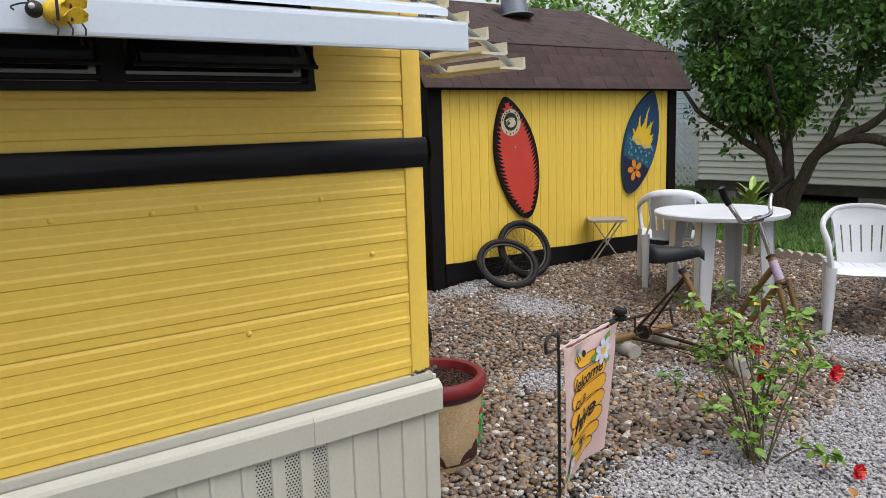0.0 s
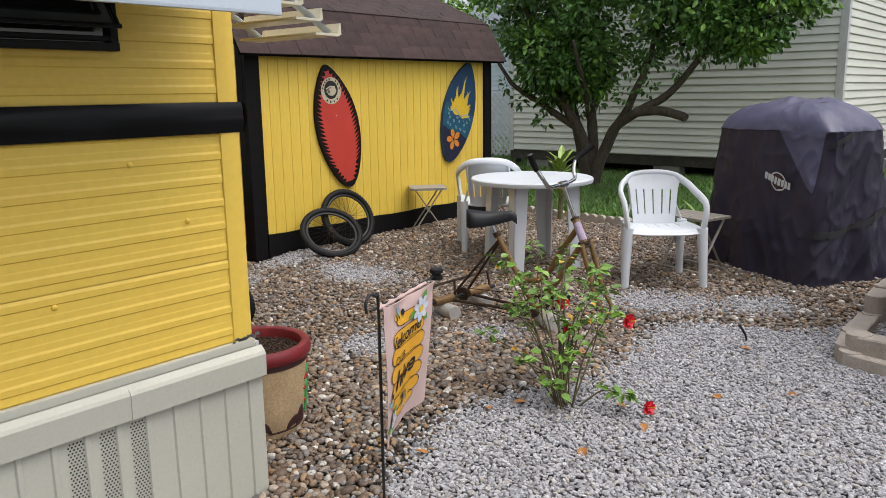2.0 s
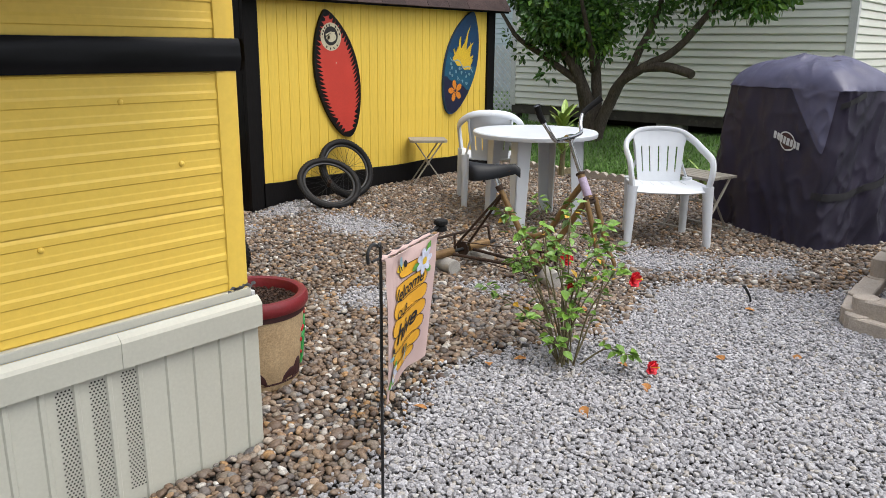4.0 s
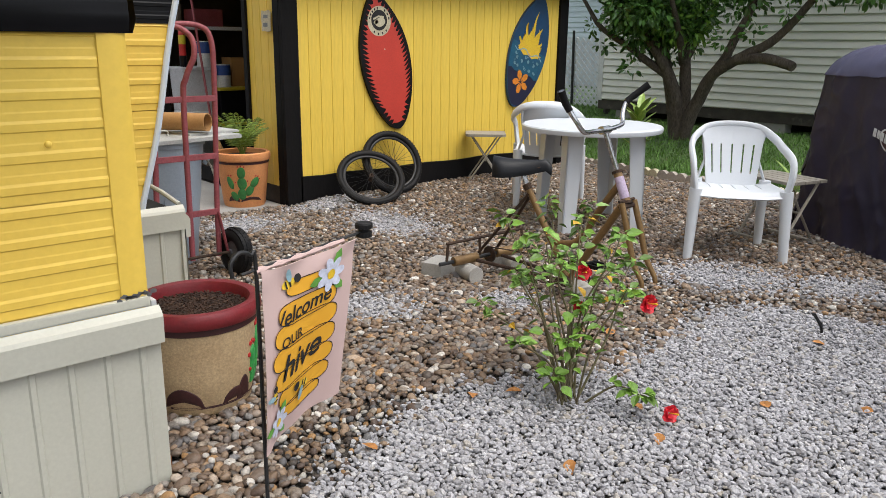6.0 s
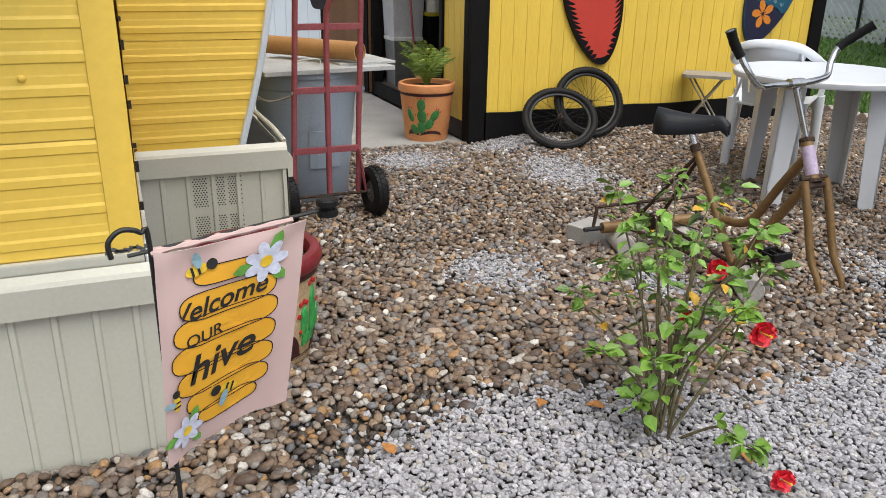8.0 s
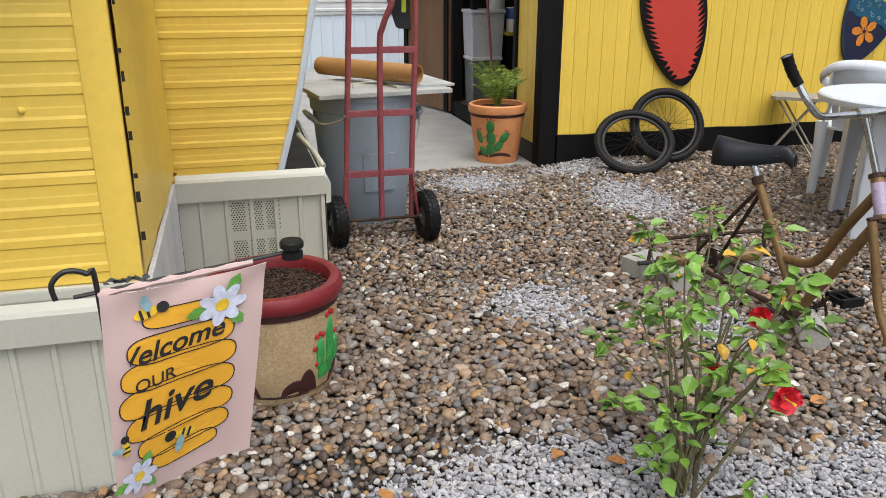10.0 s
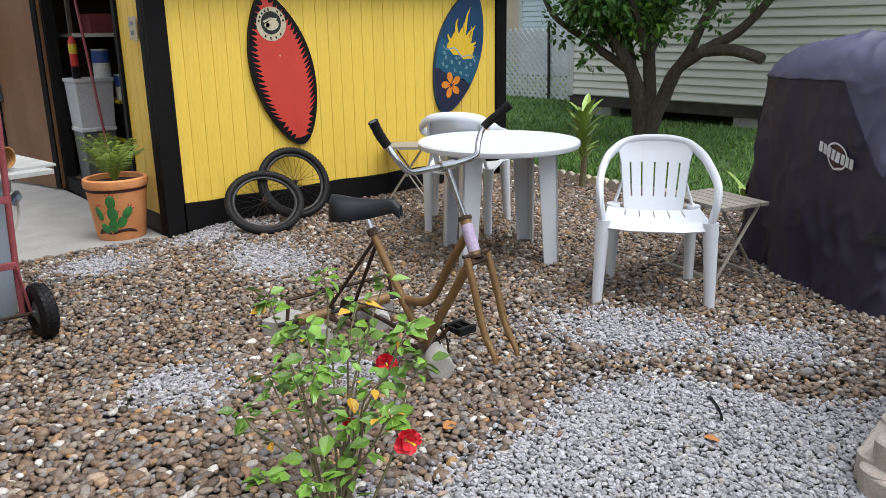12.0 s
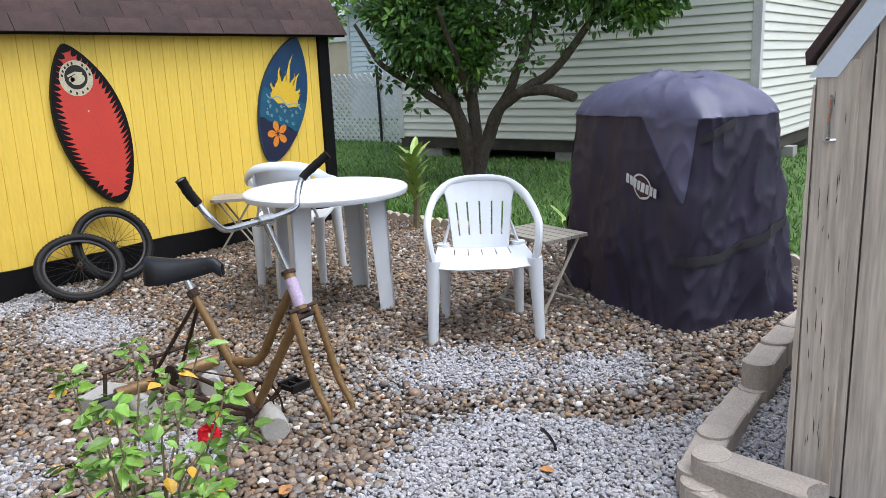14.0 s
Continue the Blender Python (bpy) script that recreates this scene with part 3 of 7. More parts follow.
def grooved(u0, u1, z0, z1, to3, pitch=0.101, th=0.016):
    """Boards of one grooved sheet, each an object sharing one mesh."""
    out, k = [], 0
    n = max(1, round((u1 - u0) / pitch))
    w = (u1 - u0) / n
    bm = bmesh.new()
    prism(bm, [(0.0, -th), (0.0, -0.005), (0.0028, -0.0045), (0.0042, 0.0), (w - 0.0042, 0.0), (w - 0.0028, -0.0045), (w, -0.005), (w, -th)], lambda u, d, z: to3(u0 + u, z, d), z0, z1)
    first = part("board", bm, YEL_WOOD, shed)
    step = Vector(to3(w, 0, 0)) - Vector(to3(0, 0, 0))
    for i in range(1, n):
        part("board", first.data, None, shed, at=Matrix.Translation(step * i))


shed_front = lambda u, z, d: (u, SY0 - d, z)
shed_left = lambda u, z, d: (SX0 - d, u, z)
shed_right = lambda u, z, d: (SX1 + d, u, z)
grooved(SX0 + 0.11, SX1 - 0.10, 0.20, SE, shed_front)
grooved(SY0 + 0.10, 3.63, 0.14, 2.0, shed_left)
grooved(5.34, SY1, 0.14, 2.0, shed_left)
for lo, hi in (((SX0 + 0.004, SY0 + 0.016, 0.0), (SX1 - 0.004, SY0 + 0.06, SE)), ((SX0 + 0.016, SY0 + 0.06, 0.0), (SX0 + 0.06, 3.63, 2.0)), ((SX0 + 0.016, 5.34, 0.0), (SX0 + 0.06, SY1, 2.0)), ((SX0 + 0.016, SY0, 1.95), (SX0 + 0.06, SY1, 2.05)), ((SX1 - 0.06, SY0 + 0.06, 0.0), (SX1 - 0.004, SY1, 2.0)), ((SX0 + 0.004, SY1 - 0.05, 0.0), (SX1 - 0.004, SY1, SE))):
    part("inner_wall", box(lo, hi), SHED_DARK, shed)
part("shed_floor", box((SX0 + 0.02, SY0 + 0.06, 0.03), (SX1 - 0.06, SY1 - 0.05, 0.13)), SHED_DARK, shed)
bm = bmesh.new()
prism(bm, [(SX0 + 0.1, -0.02), (SX1 - 0.06, -0.02), (SX1 - 0.06, 0.215)] + [(SX1 - 0.06 - (SX1 - SX0 - 0.16) * i / 14, 0.215 + 0.006 * math.sin(i * 1.7)) for i in range(1, 14)] + [(SX0 + 0.1, 0.222)], shed_front, 0.002, 0.022)
part("base_board", bm, BLACK_WOOD, shed, "black painted base board")
for lo, hi in (((SX0 - 0.02, SY0 - 0.022, 0.0), (SX0 + 0.115, SY0 + 0.02, SE)), ((SX0 - 0.022, SY0 + 0.02, 0.0), (SX0 + 0.02, SY0 + 0.10, SE + 0.2)), ((SX1 - 0.10, SY0 - 0.022, 0.0), (SX1 + 0.02, SY0 + 0.02, SE)), ((SX1 + 0.002, SY0 + 0.02, 0.0), (SX1 + 0.022, SY0 + 0.12, SE))):
    part("corner_trim", box(lo, hi, 0.004), BLACK_WOOD, shed, "black corner trim")
for lo, hi in (((SX0 - 0.022, 3.60, 0.0), (SX0 + 0.07, 3.655, 1.95)), ((SX0 - 0.022, 5.30, 0.0), (SX0 + 0.07, 5.36, 1.95)), ((SX0 - 0.022, 3.60, 1.90), (SX0 + 0.07, 5.36, 1.98)), ((SX0 - 0.020, 3.655, 0.02), (SX0 + 0.02, 5.30, 0.14))):
    part("door_jamb", box(lo, hi, 0.003), BLACK_WOOD, shed)
grooved(SY0 + 0.12, SY1, 0.0, 1.9, shed_right)
# roof: lower steep slope, upper shallow slope, both ways
RID = (SY0 + SY1) / 2
PROFILE = [(SY0 - 0.10, SE - 0.015), (SY0 + 0.13, 2.065), (RID, 2.62), (2 * RID - SY0 - 0.13, 2.065), (SY1 + 0.10, SE - 0.015)]
RX0, RX1 = SX0 - 0.13, SX1 + 0.15
bm = bmesh.new()
low = [(y, z - 0.035) for y, z in PROFILE]
prism(bm, PROFILE + low[::-1], lambda y, z, x: (x, y, z), RX0, RX1)
roof = part("roof", bm, BLACK_WOOD, shed)
bm = bmesh.new()
prism(bm, [(SY0 + 0.02, 1.9)] + [(y, z - 0.04) for y, z in PROFILE[1:4]] + [(SY1, 1.9)], lambda y, z, x: (x, y, z), SX0 + 0.02, SX0 + 0.05)
part("gable", bm, YEL_WOOD, shed)
bm = bmesh.new()
prism(bm, [(SY0 + 0.02, 1.7)] + [(y, z - 0.04) for y, z in PROFILE[1:4]] + [(SY1, 1.7)], lambda y, z, x: (x, y, z), SX1 - 0.05, SX1 - 0.02)
part("gable", bm, YEL_WOOD, shed)
random.seed(11)
for (ya, za), (yb, zb), rows in (((SY0 - 0.112, SE - 0.02), PROFILE[1], 4), (PROFILE[1], PROFILE[2], 11)):
    d = Vector((0, yb - ya, zb - za))
    L_ = d.length
    d.normalize()
    nrm = Vector((0, -d.z, d.y))
    step = L_ / rows
    w = 0.305
    bm = bmesh.new()
    obox(bm, (0, 0, 0), (w / 2 - 0.002, 0, 0), d * (step / 2 + 0.012), nrm * 0.004)
    me = None
    for r in range(rows):
        x = RX0 - (0.15 if r % 2 else 0.0) - 0.02
        while x < RX1:
            c0, c1 = max(x, RX0), min(x + w, RX1)
            if c1 - c0 > 0.04:
                p = Vector(((c0 + c1) / 2, ya, za)) + d * (step * (r + 0.5) - 0.008) + nrm * (0.008 + random.uniform(-0.001, 0.002))
                tilt = nrm * 0.0
                if me is None:
                    o = part("shingle", bm, SHINGLE, roof)
                    me = o.data
                else:
                    o = part("shingle", me, None, roof)
                o.matrix_basis = Matrix.Translation(p) @ Matrix.Rotation(0.012, 4, "X") @ Matrix.Diagonal(((c1 - c0) / w, 1, 1, 1))
            x += w
bm = turned([(0.15, 0.0), (0.15, 0.01), (0.105, 0.03), (0.10, 0.20), (0.115, 0.22), (0.115, 0.30), (0.03, 0.36)], 24)
for v in bm.verts:
    v.co.x *= 1.3
    v.co.y *= 1.3
    v.co.z *= 1.1
vent = part("roof_vent", bm, GALV, shed, "grey galvanised roof vent", smooth=True, at=pose(4.1, 4.05, 2.44, -8, 0, 0))

# open shed door
door = thing("door_1", pose(2.25, 5.36, 0.03, 0, 0, 107), "open brown plywood shed door with a black edge", "door", kind="structure")
part("door_leaf", box((0, -0.02, 0.0), (0.84, 0.02, 1.86), 0.003), BROWN_PLY, door)
for lo, hi in (((0.0, 0.02, 0.0), (0.07, 0.035, 1.86)), ((0.77, 0.02, 0.0), (0.84, 0.035, 1.86))):
    part("door_rail", box(lo, hi, 0.002), BLACK_WOOD, door)

# ---- neighbour's house ----
HX, HY0, HY1 = 9.12, 0.46, 5.42
house = thing("neighbour_house", None, "cream lap-sided house raised on concrete blocks", "house")


def lap(u0, u1, z0, n, h, to3, parent, material):
    bm = bmesh.new()
    prism(bm, [(0.0, 0.0), (0.004, 0.022), (0.012, 0.024), (h - 0.002, 0.008), (h - 0.002, 0.0)], lambda z, d, u: to3(u, z0 + z, d), u0, u1)
    o = part("siding_board", bm, material, parent)
    for i in range(1, n):
        part("siding_board", o.data, None, parent, at=Matrix.Translation((0, 0, h * i)))


lap(HY0 + 0.06, HY1 - 0.06, 0.42, 29, 0.098, lambda u, z, d: (HX - d, u, z), house, WHITE_SIDING)
lap(HX + 0.06, 14.0, 0.42, 29, 0.098, lambda u, z, d: (u, HY0 - d, z), house, WHITE_SIDING)
bm = bmesh.new()
quad_box(bm, (HX, HY0, 0.40), (14.0, HY1, 3.3))
part("house_wall", bm, WHITE_SIDING, house)
for y0, y1 in ((HY0 - 0.025, HY0 + 0.07), (HY1 - 0.07, HY1 + 0.02)):
    part("corner_post", box((HX - 0.028, y0, 0.40), (HX + 0.07, y1, 3.3), 0.004), WHITE_PAINT, house)
part("sill_beam", box((HX - 0.005, HY0, 0.27), (HX + 0.1, HY1, 0.415), 0.004), DARK_WOOD, house)
part("sill_beam", box((HX - 0.005, HY0 - 0.003, 0.27), (14.0, HY0 + 0.1, 0.413), 0.004), DARK_WOOD, house)
# near-black block added to stand for the shade under the raised house
part("underside", box((HX + 0.5, HY0 + 0.4, 0.0), (13.8, HY1, 0.41)), HOLE, house)
for i, (x, y) in enumerate(((HX + 0.12, 0.7), (HX + 0.12, 2.7), (HX + 0.12, 4.9), (10.4, 0.55), (11.8, 0.55))):
    part("pier_block", box((x - 0.10, y - 0.2, 0.08), (x + 0.10, y + 0.2, 0.28), 0.008), CONCRETE, house)
bm = bmesh.new()
prism(bm, [(HX - 0.35, 3.25), (11.5, 4.2), (14.4, 3.25), (14.4, 3.35), (11.5, 4.32), (HX - 0.35, 3.35)], lambda x, z, y: (x, y, z), HY0 - 0.3, HY1 + 0.3)
part("house_roof", bm, SHINGLE, house)
# far house and lattice
far = thing("far_house", None, "pale blue-white sided house with a grey roof", "house")
bm = bmesh.new()
quad_box(bm, (16.0, 5.0, 0.0), (24.0, 13.0, 3.0))
part("house_wall", bm, BLUE_SIDING, far)
lap(5.0, 13.0, 0.2, 22, 0.13, lambda u, z, d: (16.0 - d, u, z), far, BLUE_SIDING)
bm = bmesh.new()
prism(bm, [(15.6, 2.95), (20.0, 4.4), (24.4, 2.95), (24.4, 3.05), (20.0, 4.55), (15.6, 3.05)], lambda x, z, y: (x, y, z), 4.7, 13.3)
part("house_roof", bm, GALV, far)
part("corner_post", box((15.96, 12.9, 0.0), (16.06, 13.02, 3.0), 0.01), WHITE_PAINT, far)
tan = thing("far_house", None, "tan stucco house with a white upper band beyond the fence", "house")
part("house_wall", box((22.0, 14.6, 0.0), (28.0, 30.0, 2.5), 0.01), TAN_WALL, tan)
part("eave_band", box((21.9, 14.5, 2.5), (28.1, 30.1, 3.4), 0.01), WHITE_PAINT, tan, "white upper band")
part("vent_pipe", bar([(21.7, 17.6, 0.0), (21.7, 17.6, 1.9), (21.7, 17.6, 1.95), (21.7, 17.6, 2.05)], [0.10, 0.10, 0.18, 0.18], 10), RUSTY, tan)

lat = thing("lattice_fence", None, "white diagonal lattice fence panels on thin posts", "fence", kind="structure")
LX, LY0, LY1, LZ0, LZ1 = 10.6, 5.6, 9.6, 0.15, 1.32
first = None
u = LY0 - (LZ1 - LZ0)
while u < LY1:
    for s in (1, -1):
        a, b = Vector((LX, u, LZ0)), Vector((LX, u + (LZ1 - LZ0), LZ1))
        if s < 0:
            a, b = Vector((LX + 0.012, u + (LZ1 - LZ0), LZ0)), Vector((LX + 0.012, u, LZ1))
        ts = [(LY0 - a.y) / (b.y - a.y), (LY1 - a.y) / (b.y - a.y)]
        t0, t1 = max(0, min(ts)), min(1, max(ts))
        if t1 - t0 > 0.02:
            p, q = a.lerp(b, t0), a.lerp(b, t1)
            dd = (q - p) / 2
            bm = bmesh.new()
            obox(bm, (p + q) / 2, dd, Vector((0.005, 0, 0)), Vector((0, -dd.z, dd.y)).normalized() * 0.022)
            part("lattice_slat", bm, LATTICE, lat)
    u += 0.125
for y in (5.75, 7.1, 8.5):
    part("fence_post", bar([(LX - 0.04, y, 0.0), (LX - 0.04, y + 0.03, 1.45)], 0.025, 6), BLACK_STEEL, lat)
tagged(part("leaning_post", bar([(9.6, 5.62, 0.05), (9.62, 5.50, 1.6)], 0.055, 7), DARK_WOOD), "leaning grey weathered wooden post", "post")
mast = thing("roof_antenna", None, "white television antenna on a thin mast beyond the shed", "antenna")
part("mast", bar([(9.4, 8.1, 0.0), (9.4, 8.1, 3.36)], 0.02, 8), STEEL_GREY, mast)
part("antenna_bar", box((9.36, 7.82, 3.36), (9.44, 8.38, 3.44), 0.02), WHITE_PAINT, mast)
part("antenna_dome", turned([(0.50, 0.0), (0.46, 0.07), (0.30, 0.14), (0.02, 0.17)], 24), WHITE_PAINT, mast, smooth=True, at=pose(9.4, 8.1, 3.10))
# neighbouring trailer behind the gap
nb = thing("neighbour_trailer", None, "white ribbed trailer with pale skirting beyond the slab", "trailer")
part("body", siding(-4.0, 5.5, 0.75, 2.8, lambda u, z, d: (u, 9.6 - d * 3, z), 0.12), WHITE_PAINT, nb)
part("skirt_panel", ribbed_skirt(-4.0, 5.5, 0.0, 0.75, lambda u, z, d: (u, 9.62 - d * 2, z), 0.16), BLUE_SIDING, nb)
part("end", box((-4.0, 9.64, 0.0), (5.5, 12.0, 2.8)), WHITE_PAINT, nb)

# ---- weathered wooden shed near the path's edge ----
old = thing("weathered_tool_shed", None, "weathered cream-painted wooden tool shed with peeling boards", "shed")
OX, OY, OZ = 2.84, -1.480, 1.32
for i in range(9):
    y1 = OY - 0.004 - 0.145 * i
    top = OZ + 0.06 + 0.145 * 1.9 * min(i, 8 - i) * 0.9
    bm = bmesh.new()
    prism(bm, [(y1 - 0.139, 0.03), (y1, 0.03), (y1, OZ + 0.0 + 0.145 * 1.45 * min(i, 9 - i)), (y1 - 0.139, OZ + 0.145 * 1.45 * min(i + 1, 8 - i))], lambda y, z, d: (OX - d, y, z), 0.0, 0.018 if i % 2 else 0.022)
    part("wall_board", bm, OLD_WOOD, old)
for i in range(9):
    x0 = OX + 0.02 + 0.14 * i
    part("wall_board", box((x0, OY - 0.02, 0.02), (x0 + 0.136, OY, OZ + 0.01), 0.003), OLD_WOOD, old)
part("corner_board", box((OX - 0.040, OY - 0.118, 0.02), (OX - 0.020, OY - 0.012, OZ), 0.004), OLD_WOOD, old)
# ragged outer strip, split away from the corner board
edge = [(OY - 0.006, 0.02 + 0.065 * k) for k in range(20)] + [(OY + 0.014 + 0.007 * noise.noise((0, 3, k * 1.7)) - 0.012 * k / 19, 0.02 + 0.065 * k) for k in range(19, -1, -1)]
part("edge_strip", plate(edge, lambda y, z, d: (OX - d, y, z), 0.004, 0.034), OLD_WOOD, old, "ragged weathered edge strip")
# dark brown strip whose colour draws the shadow line in the gap
part("gap_backing", box((OX - 0.018, OY - 0.014, 0.02), (OX - 0.012, OY - 0.004, OZ - 0.01)), SHED_DARK, old)
random.seed(19)
for k in range(26):
    y, z, l = OY - random.uniform(0.028, 0.105), random.uniform(0.1, 1.2), random.uniform(0.02, 0.09)
    part("paint_crack", plate([(y, z), (y + 0.0012, z + l * 0.3), (y + 0.0006 + random.uniform(-0.002, 0.002), z + l), (y - 0.0012, z + l * 0.6)], lambda a, b, d: (OX - d, a, b), 0.0385, 0.0408), DARK_WOOD, old)
bm = bmesh.new()
quad_box(bm, (OX + 0.02, OY - 1.3, 0.02), (OX + 1.28, OY - 0.02, OZ))
part("core", bm, OLD_WOOD, old)
bm = bmesh.new()
prism(bm, [(OY + 0.018, OZ - 0.012), (OY - 0.655, OZ + 0.95), (OY - 1.36, OZ - 0.055), (OY - 1.36, OZ - 0.02), (OY - 0.655, OZ + 1.0), (OY + 0.022, OZ + 0.022)], lambda y, z, x: (x, y, z), OX - 0.05, OX + 1.35)
part("roof", bm, SHINGLE, old)
bm = bmesh.new()
prism(bm, [(OY + 0.01, OZ - 0.045), (OY - 0.60, OZ + 0.86), (OY - 0.67, OZ + 0.86), (OY - 0.062, OZ - 0.045)], lambda y, z, d: (OX - d, y, z), 0.03, 0.045)
part("rafter_trim", bm, WHITE_ALU, old, "pale metal rafter trim")
hook = part("hook_and_eye", bar([(OX - 0.040, -1.530, 1.225), (OX - 0.055, -1.535, 1.215), (OX - 0.052, -1.530, 1.15), (OX - 0.050, -1.532, 1.115), (OX - 0.050, -1.520, 1.105), (OX - 0.042, -1.548, 1.105)], 0.0045, 6), CHROME, old, "steel hook and eye latch")
# red boards far behind
tagged(part("red_shed", box((13.0, -4.5, 0.0), (15.0, -0.6, 3.4), 0.01), RED_SIDING), "weathered red board shed behind the house", "shed")


# ---- things: helpers ----
def sheet(fn, us, vs, thick=0.0, skip=None):
    """A grid surface fn(u, v), given a thickness; skip(i, j) leaves out a cell."""
    bm = bmesh.new()
    g = [[bm.verts.new(fn(u, v)) for v in vs] for u in us]
    for i in range(len(us) - 1):
        for j in range(len(vs) - 1):
            if not (skip and skip(i, j)):
                bm.faces.new((g[i][j], g[i + 1][j], g[i + 1][j + 1], g[i][j + 1]))
    if thick:
        bmesh.ops.recalc_face_normals(bm, faces=bm.faces[:])
        bmesh.ops.solidify(bm, geom=bm.faces[:], thickness=thick)
    return bm


def wpart(name, bm, material, parent, label="", smooth=False):
    """A part whose mesh is given in world coordinates."""
    o = part(name, bm, material, parent, label, smooth)
    o.matrix_parent_inverse = parent.matrix_basis.inverted()
    return o


def flat(polys, to3, d):
    """Flat painted shapes lying d off a surface."""
    bm = bmesh.new()
    for poly in polys:
        bm.faces.new([bm.verts.new(to3(u, v, d)) for u, v in poly])
    bmesh.ops.triangulate(bm, faces=bm.faces[:])
    return bm


def lettering(text, size, to3, d, shear=0.0, bold=0.0):
    """Built-in lettering laid onto a surface by to3(u, v, d), from its lower left corner."""
    cu = bpy.data.curves.new("lettering", "FONT")
    cu.body, cu.size, cu.shear, cu.offset = text, size, shear, bold
    tmp = bpy.data.objects.new("lettering", cu)
    me = bpy.data.meshes.new_from_object(tmp)
    bpy.data.objects.remove(tmp)
    bm = bmesh.new()
    bm.from_mesh(me)
    bpy.data.meshes.remove(me)
    for v in bm.verts:
        v.co = to3(v.co.x, v.co.y, d)
    return bm


def circle(cx, cy, r, n=20, ry=None, a0=0.0):
    return [(cx + r * math.cos(a0 + 2 * math.pi * k / n), cy + (ry or r) * math.sin(a0 + 2 * math.pi * k / n)) for k in range(n)]


def ribbon(pts, w):
    """A strip polygon along a 2D line."""
    a, b = [], []
    for i, p in enumerate(pts):
        q0, q1 = pts[max(i - 1, 0)], pts[min(i + 1, len(pts) - 1)]
        dx, dy = q1[0] - q0[0], q1[1] - q0[1]
        l = math.hypot(dx, dy) or 1
        a.append((p[0] - dy / l * w / 2, p[1] + dx / l * w / 2))
        b.append((p[0] + dy / l * w / 2, p[1] - dx / l * w / 2))
    return a + b[::-1]


# ---- surfboards on the shed ----
def board_half(s):
    """Half width along the board, s from tip (0) to tail (1)."""
    return 0.246 * (max(0.0, math.sin(math.pi * s ** 1.0)) ** (0.70 - 0.16 * s))


def surfboard(name, top, bottom, label, body_mat):
    (x0, z0), (x1, z1) = top, bottom
    L_ = math.hypot(x1 - x0, z1 - z0)
    ax, az = (x1 - x0) / L_, (z1 - z0) / L_
    to3 = lambda u, s, d: (x0 + ax * s * L_ - az * u, SY0 - 0.030 - d, z0 + az * s * L_ + ax * u)
    b = thing(name, pose(x1, SY0, z1), label, "surfboard", "surfboards on the shed wall")
    ss = [0.5 - 0.5 * math.cos(math.pi * k / 40) for k in range(41)]
    outline = [(-board_half(s), s) for s in ss] + [(board_half(s), s) for s in ss[-2:0:-1]]
    bm = plate(outline, to3, -0.026, 0.0)
    bmesh.ops.bevel(bm, geom=[e for e in bm.edges if e.is_boundary is False and abs(e.calc_face_angle(0)) > 1.0], offset=0.004, segments=1, affect="EDGES")
    wpart("body", bm, body_mat, b, smooth=False)
    return b, to3


b1, f1 = surfboard("surfboard", (3.076, 1.600), (3.335, 0.530), "red painted surfboard with a black flame border", BLACK)
random.seed(3)
polys = []
N_ = 28
ss = [0.05 + 0.90 * k / N_ for k in range(N_ + 1)]
core_w = lambda s: max(0.004, min(board_half(s) - 0.072, board_half(s) * 0.66))
bm = bmesh.new()
cores = {side: [bm.verts.new(f1(side * core_w(s), s, 0.0015)) for s in ss] for side in (-1, 1)}
for i in range(len(ss) - 1):
    bm.faces.new((cores[-1][i], cores[-1][i + 1], cores[1][i + 1], cores[1][i]))
    for side in (-1, 1):
        a, b = ss[i], ss[i + 1]
        m = (a + b) / 2
        lift = random.uniform(0.022, 0.030) * (1 if a < 0.80 else -0.5)
        r = max(0.008, board_half(max(0.03, m - lift)) - 0.016 - random.uniform(0.0, 0.014))
        mid = core_w(m) + (r - core_w(m)) * 0.45
        low, tip, high = (bm.verts.new(f1(side * u, v, 0.0015)) for u, v in ((mid, m - lift * 0.30 - 0.0075), (r, m - lift), (mid, m - lift * 0.30 + 0.0055)))
        for tri in ((cores[side][i], low, high), (cores[side][i], high, cores[side][i + 1]), (low, tip, high)):
            bm.faces.new(tri)
wpart("flame_field", bm, BOARD_RED, b1, "red field with flame-shaped edges")
fb = lambda u, s, d: f1(u * 1.22, 0.205 + (s - 0.205) * 1.22, d)
wpart("badge", flat([circle(0.0, 0.205, 0.094, 32, 0.094 / 1.1)], fb, 0.0030), CREAM_PAINT, b1, "round cream badge")
bars = [circle(0.0, 0.200, 0.064, 24, 0.064 / 1.1)]
for a in [math.radians(d) for d in (205, 222, 239, 256, 273, 60, 85, 110, 135, 0, -22, -44)]:
    cu, cs = 0.079 * math.cos(a), 0.205 + 0.079 / 1.1 * math.sin(a)
    bars.append([(cu + 0.007 * math.cos(a + q), cs + 0.010 / 1.1 * math.sin(a + q)) for q in (0.7, 2.4, 3.9, 5.5)])
wpart("badge_print", flat(bars, fb, 0.0042), INK, b1)
wpart("badge_shape", flat([circle(0.004, 0.212, 0.042, 18, 0.026), ribbon([(-0.045, 0.185), (0.0, 0.178), (0.04, 0.190)], 0.010), circle(-0.028, 0.205, 0.018, 10, 0.012)], fb, 0.0054), CREAM_PAINT, b1)
wpart("fin_screw", flat([circle(0.0, 0.405, 0.006, 10)], f1, 0.004), CREAM_PAINT, b1)

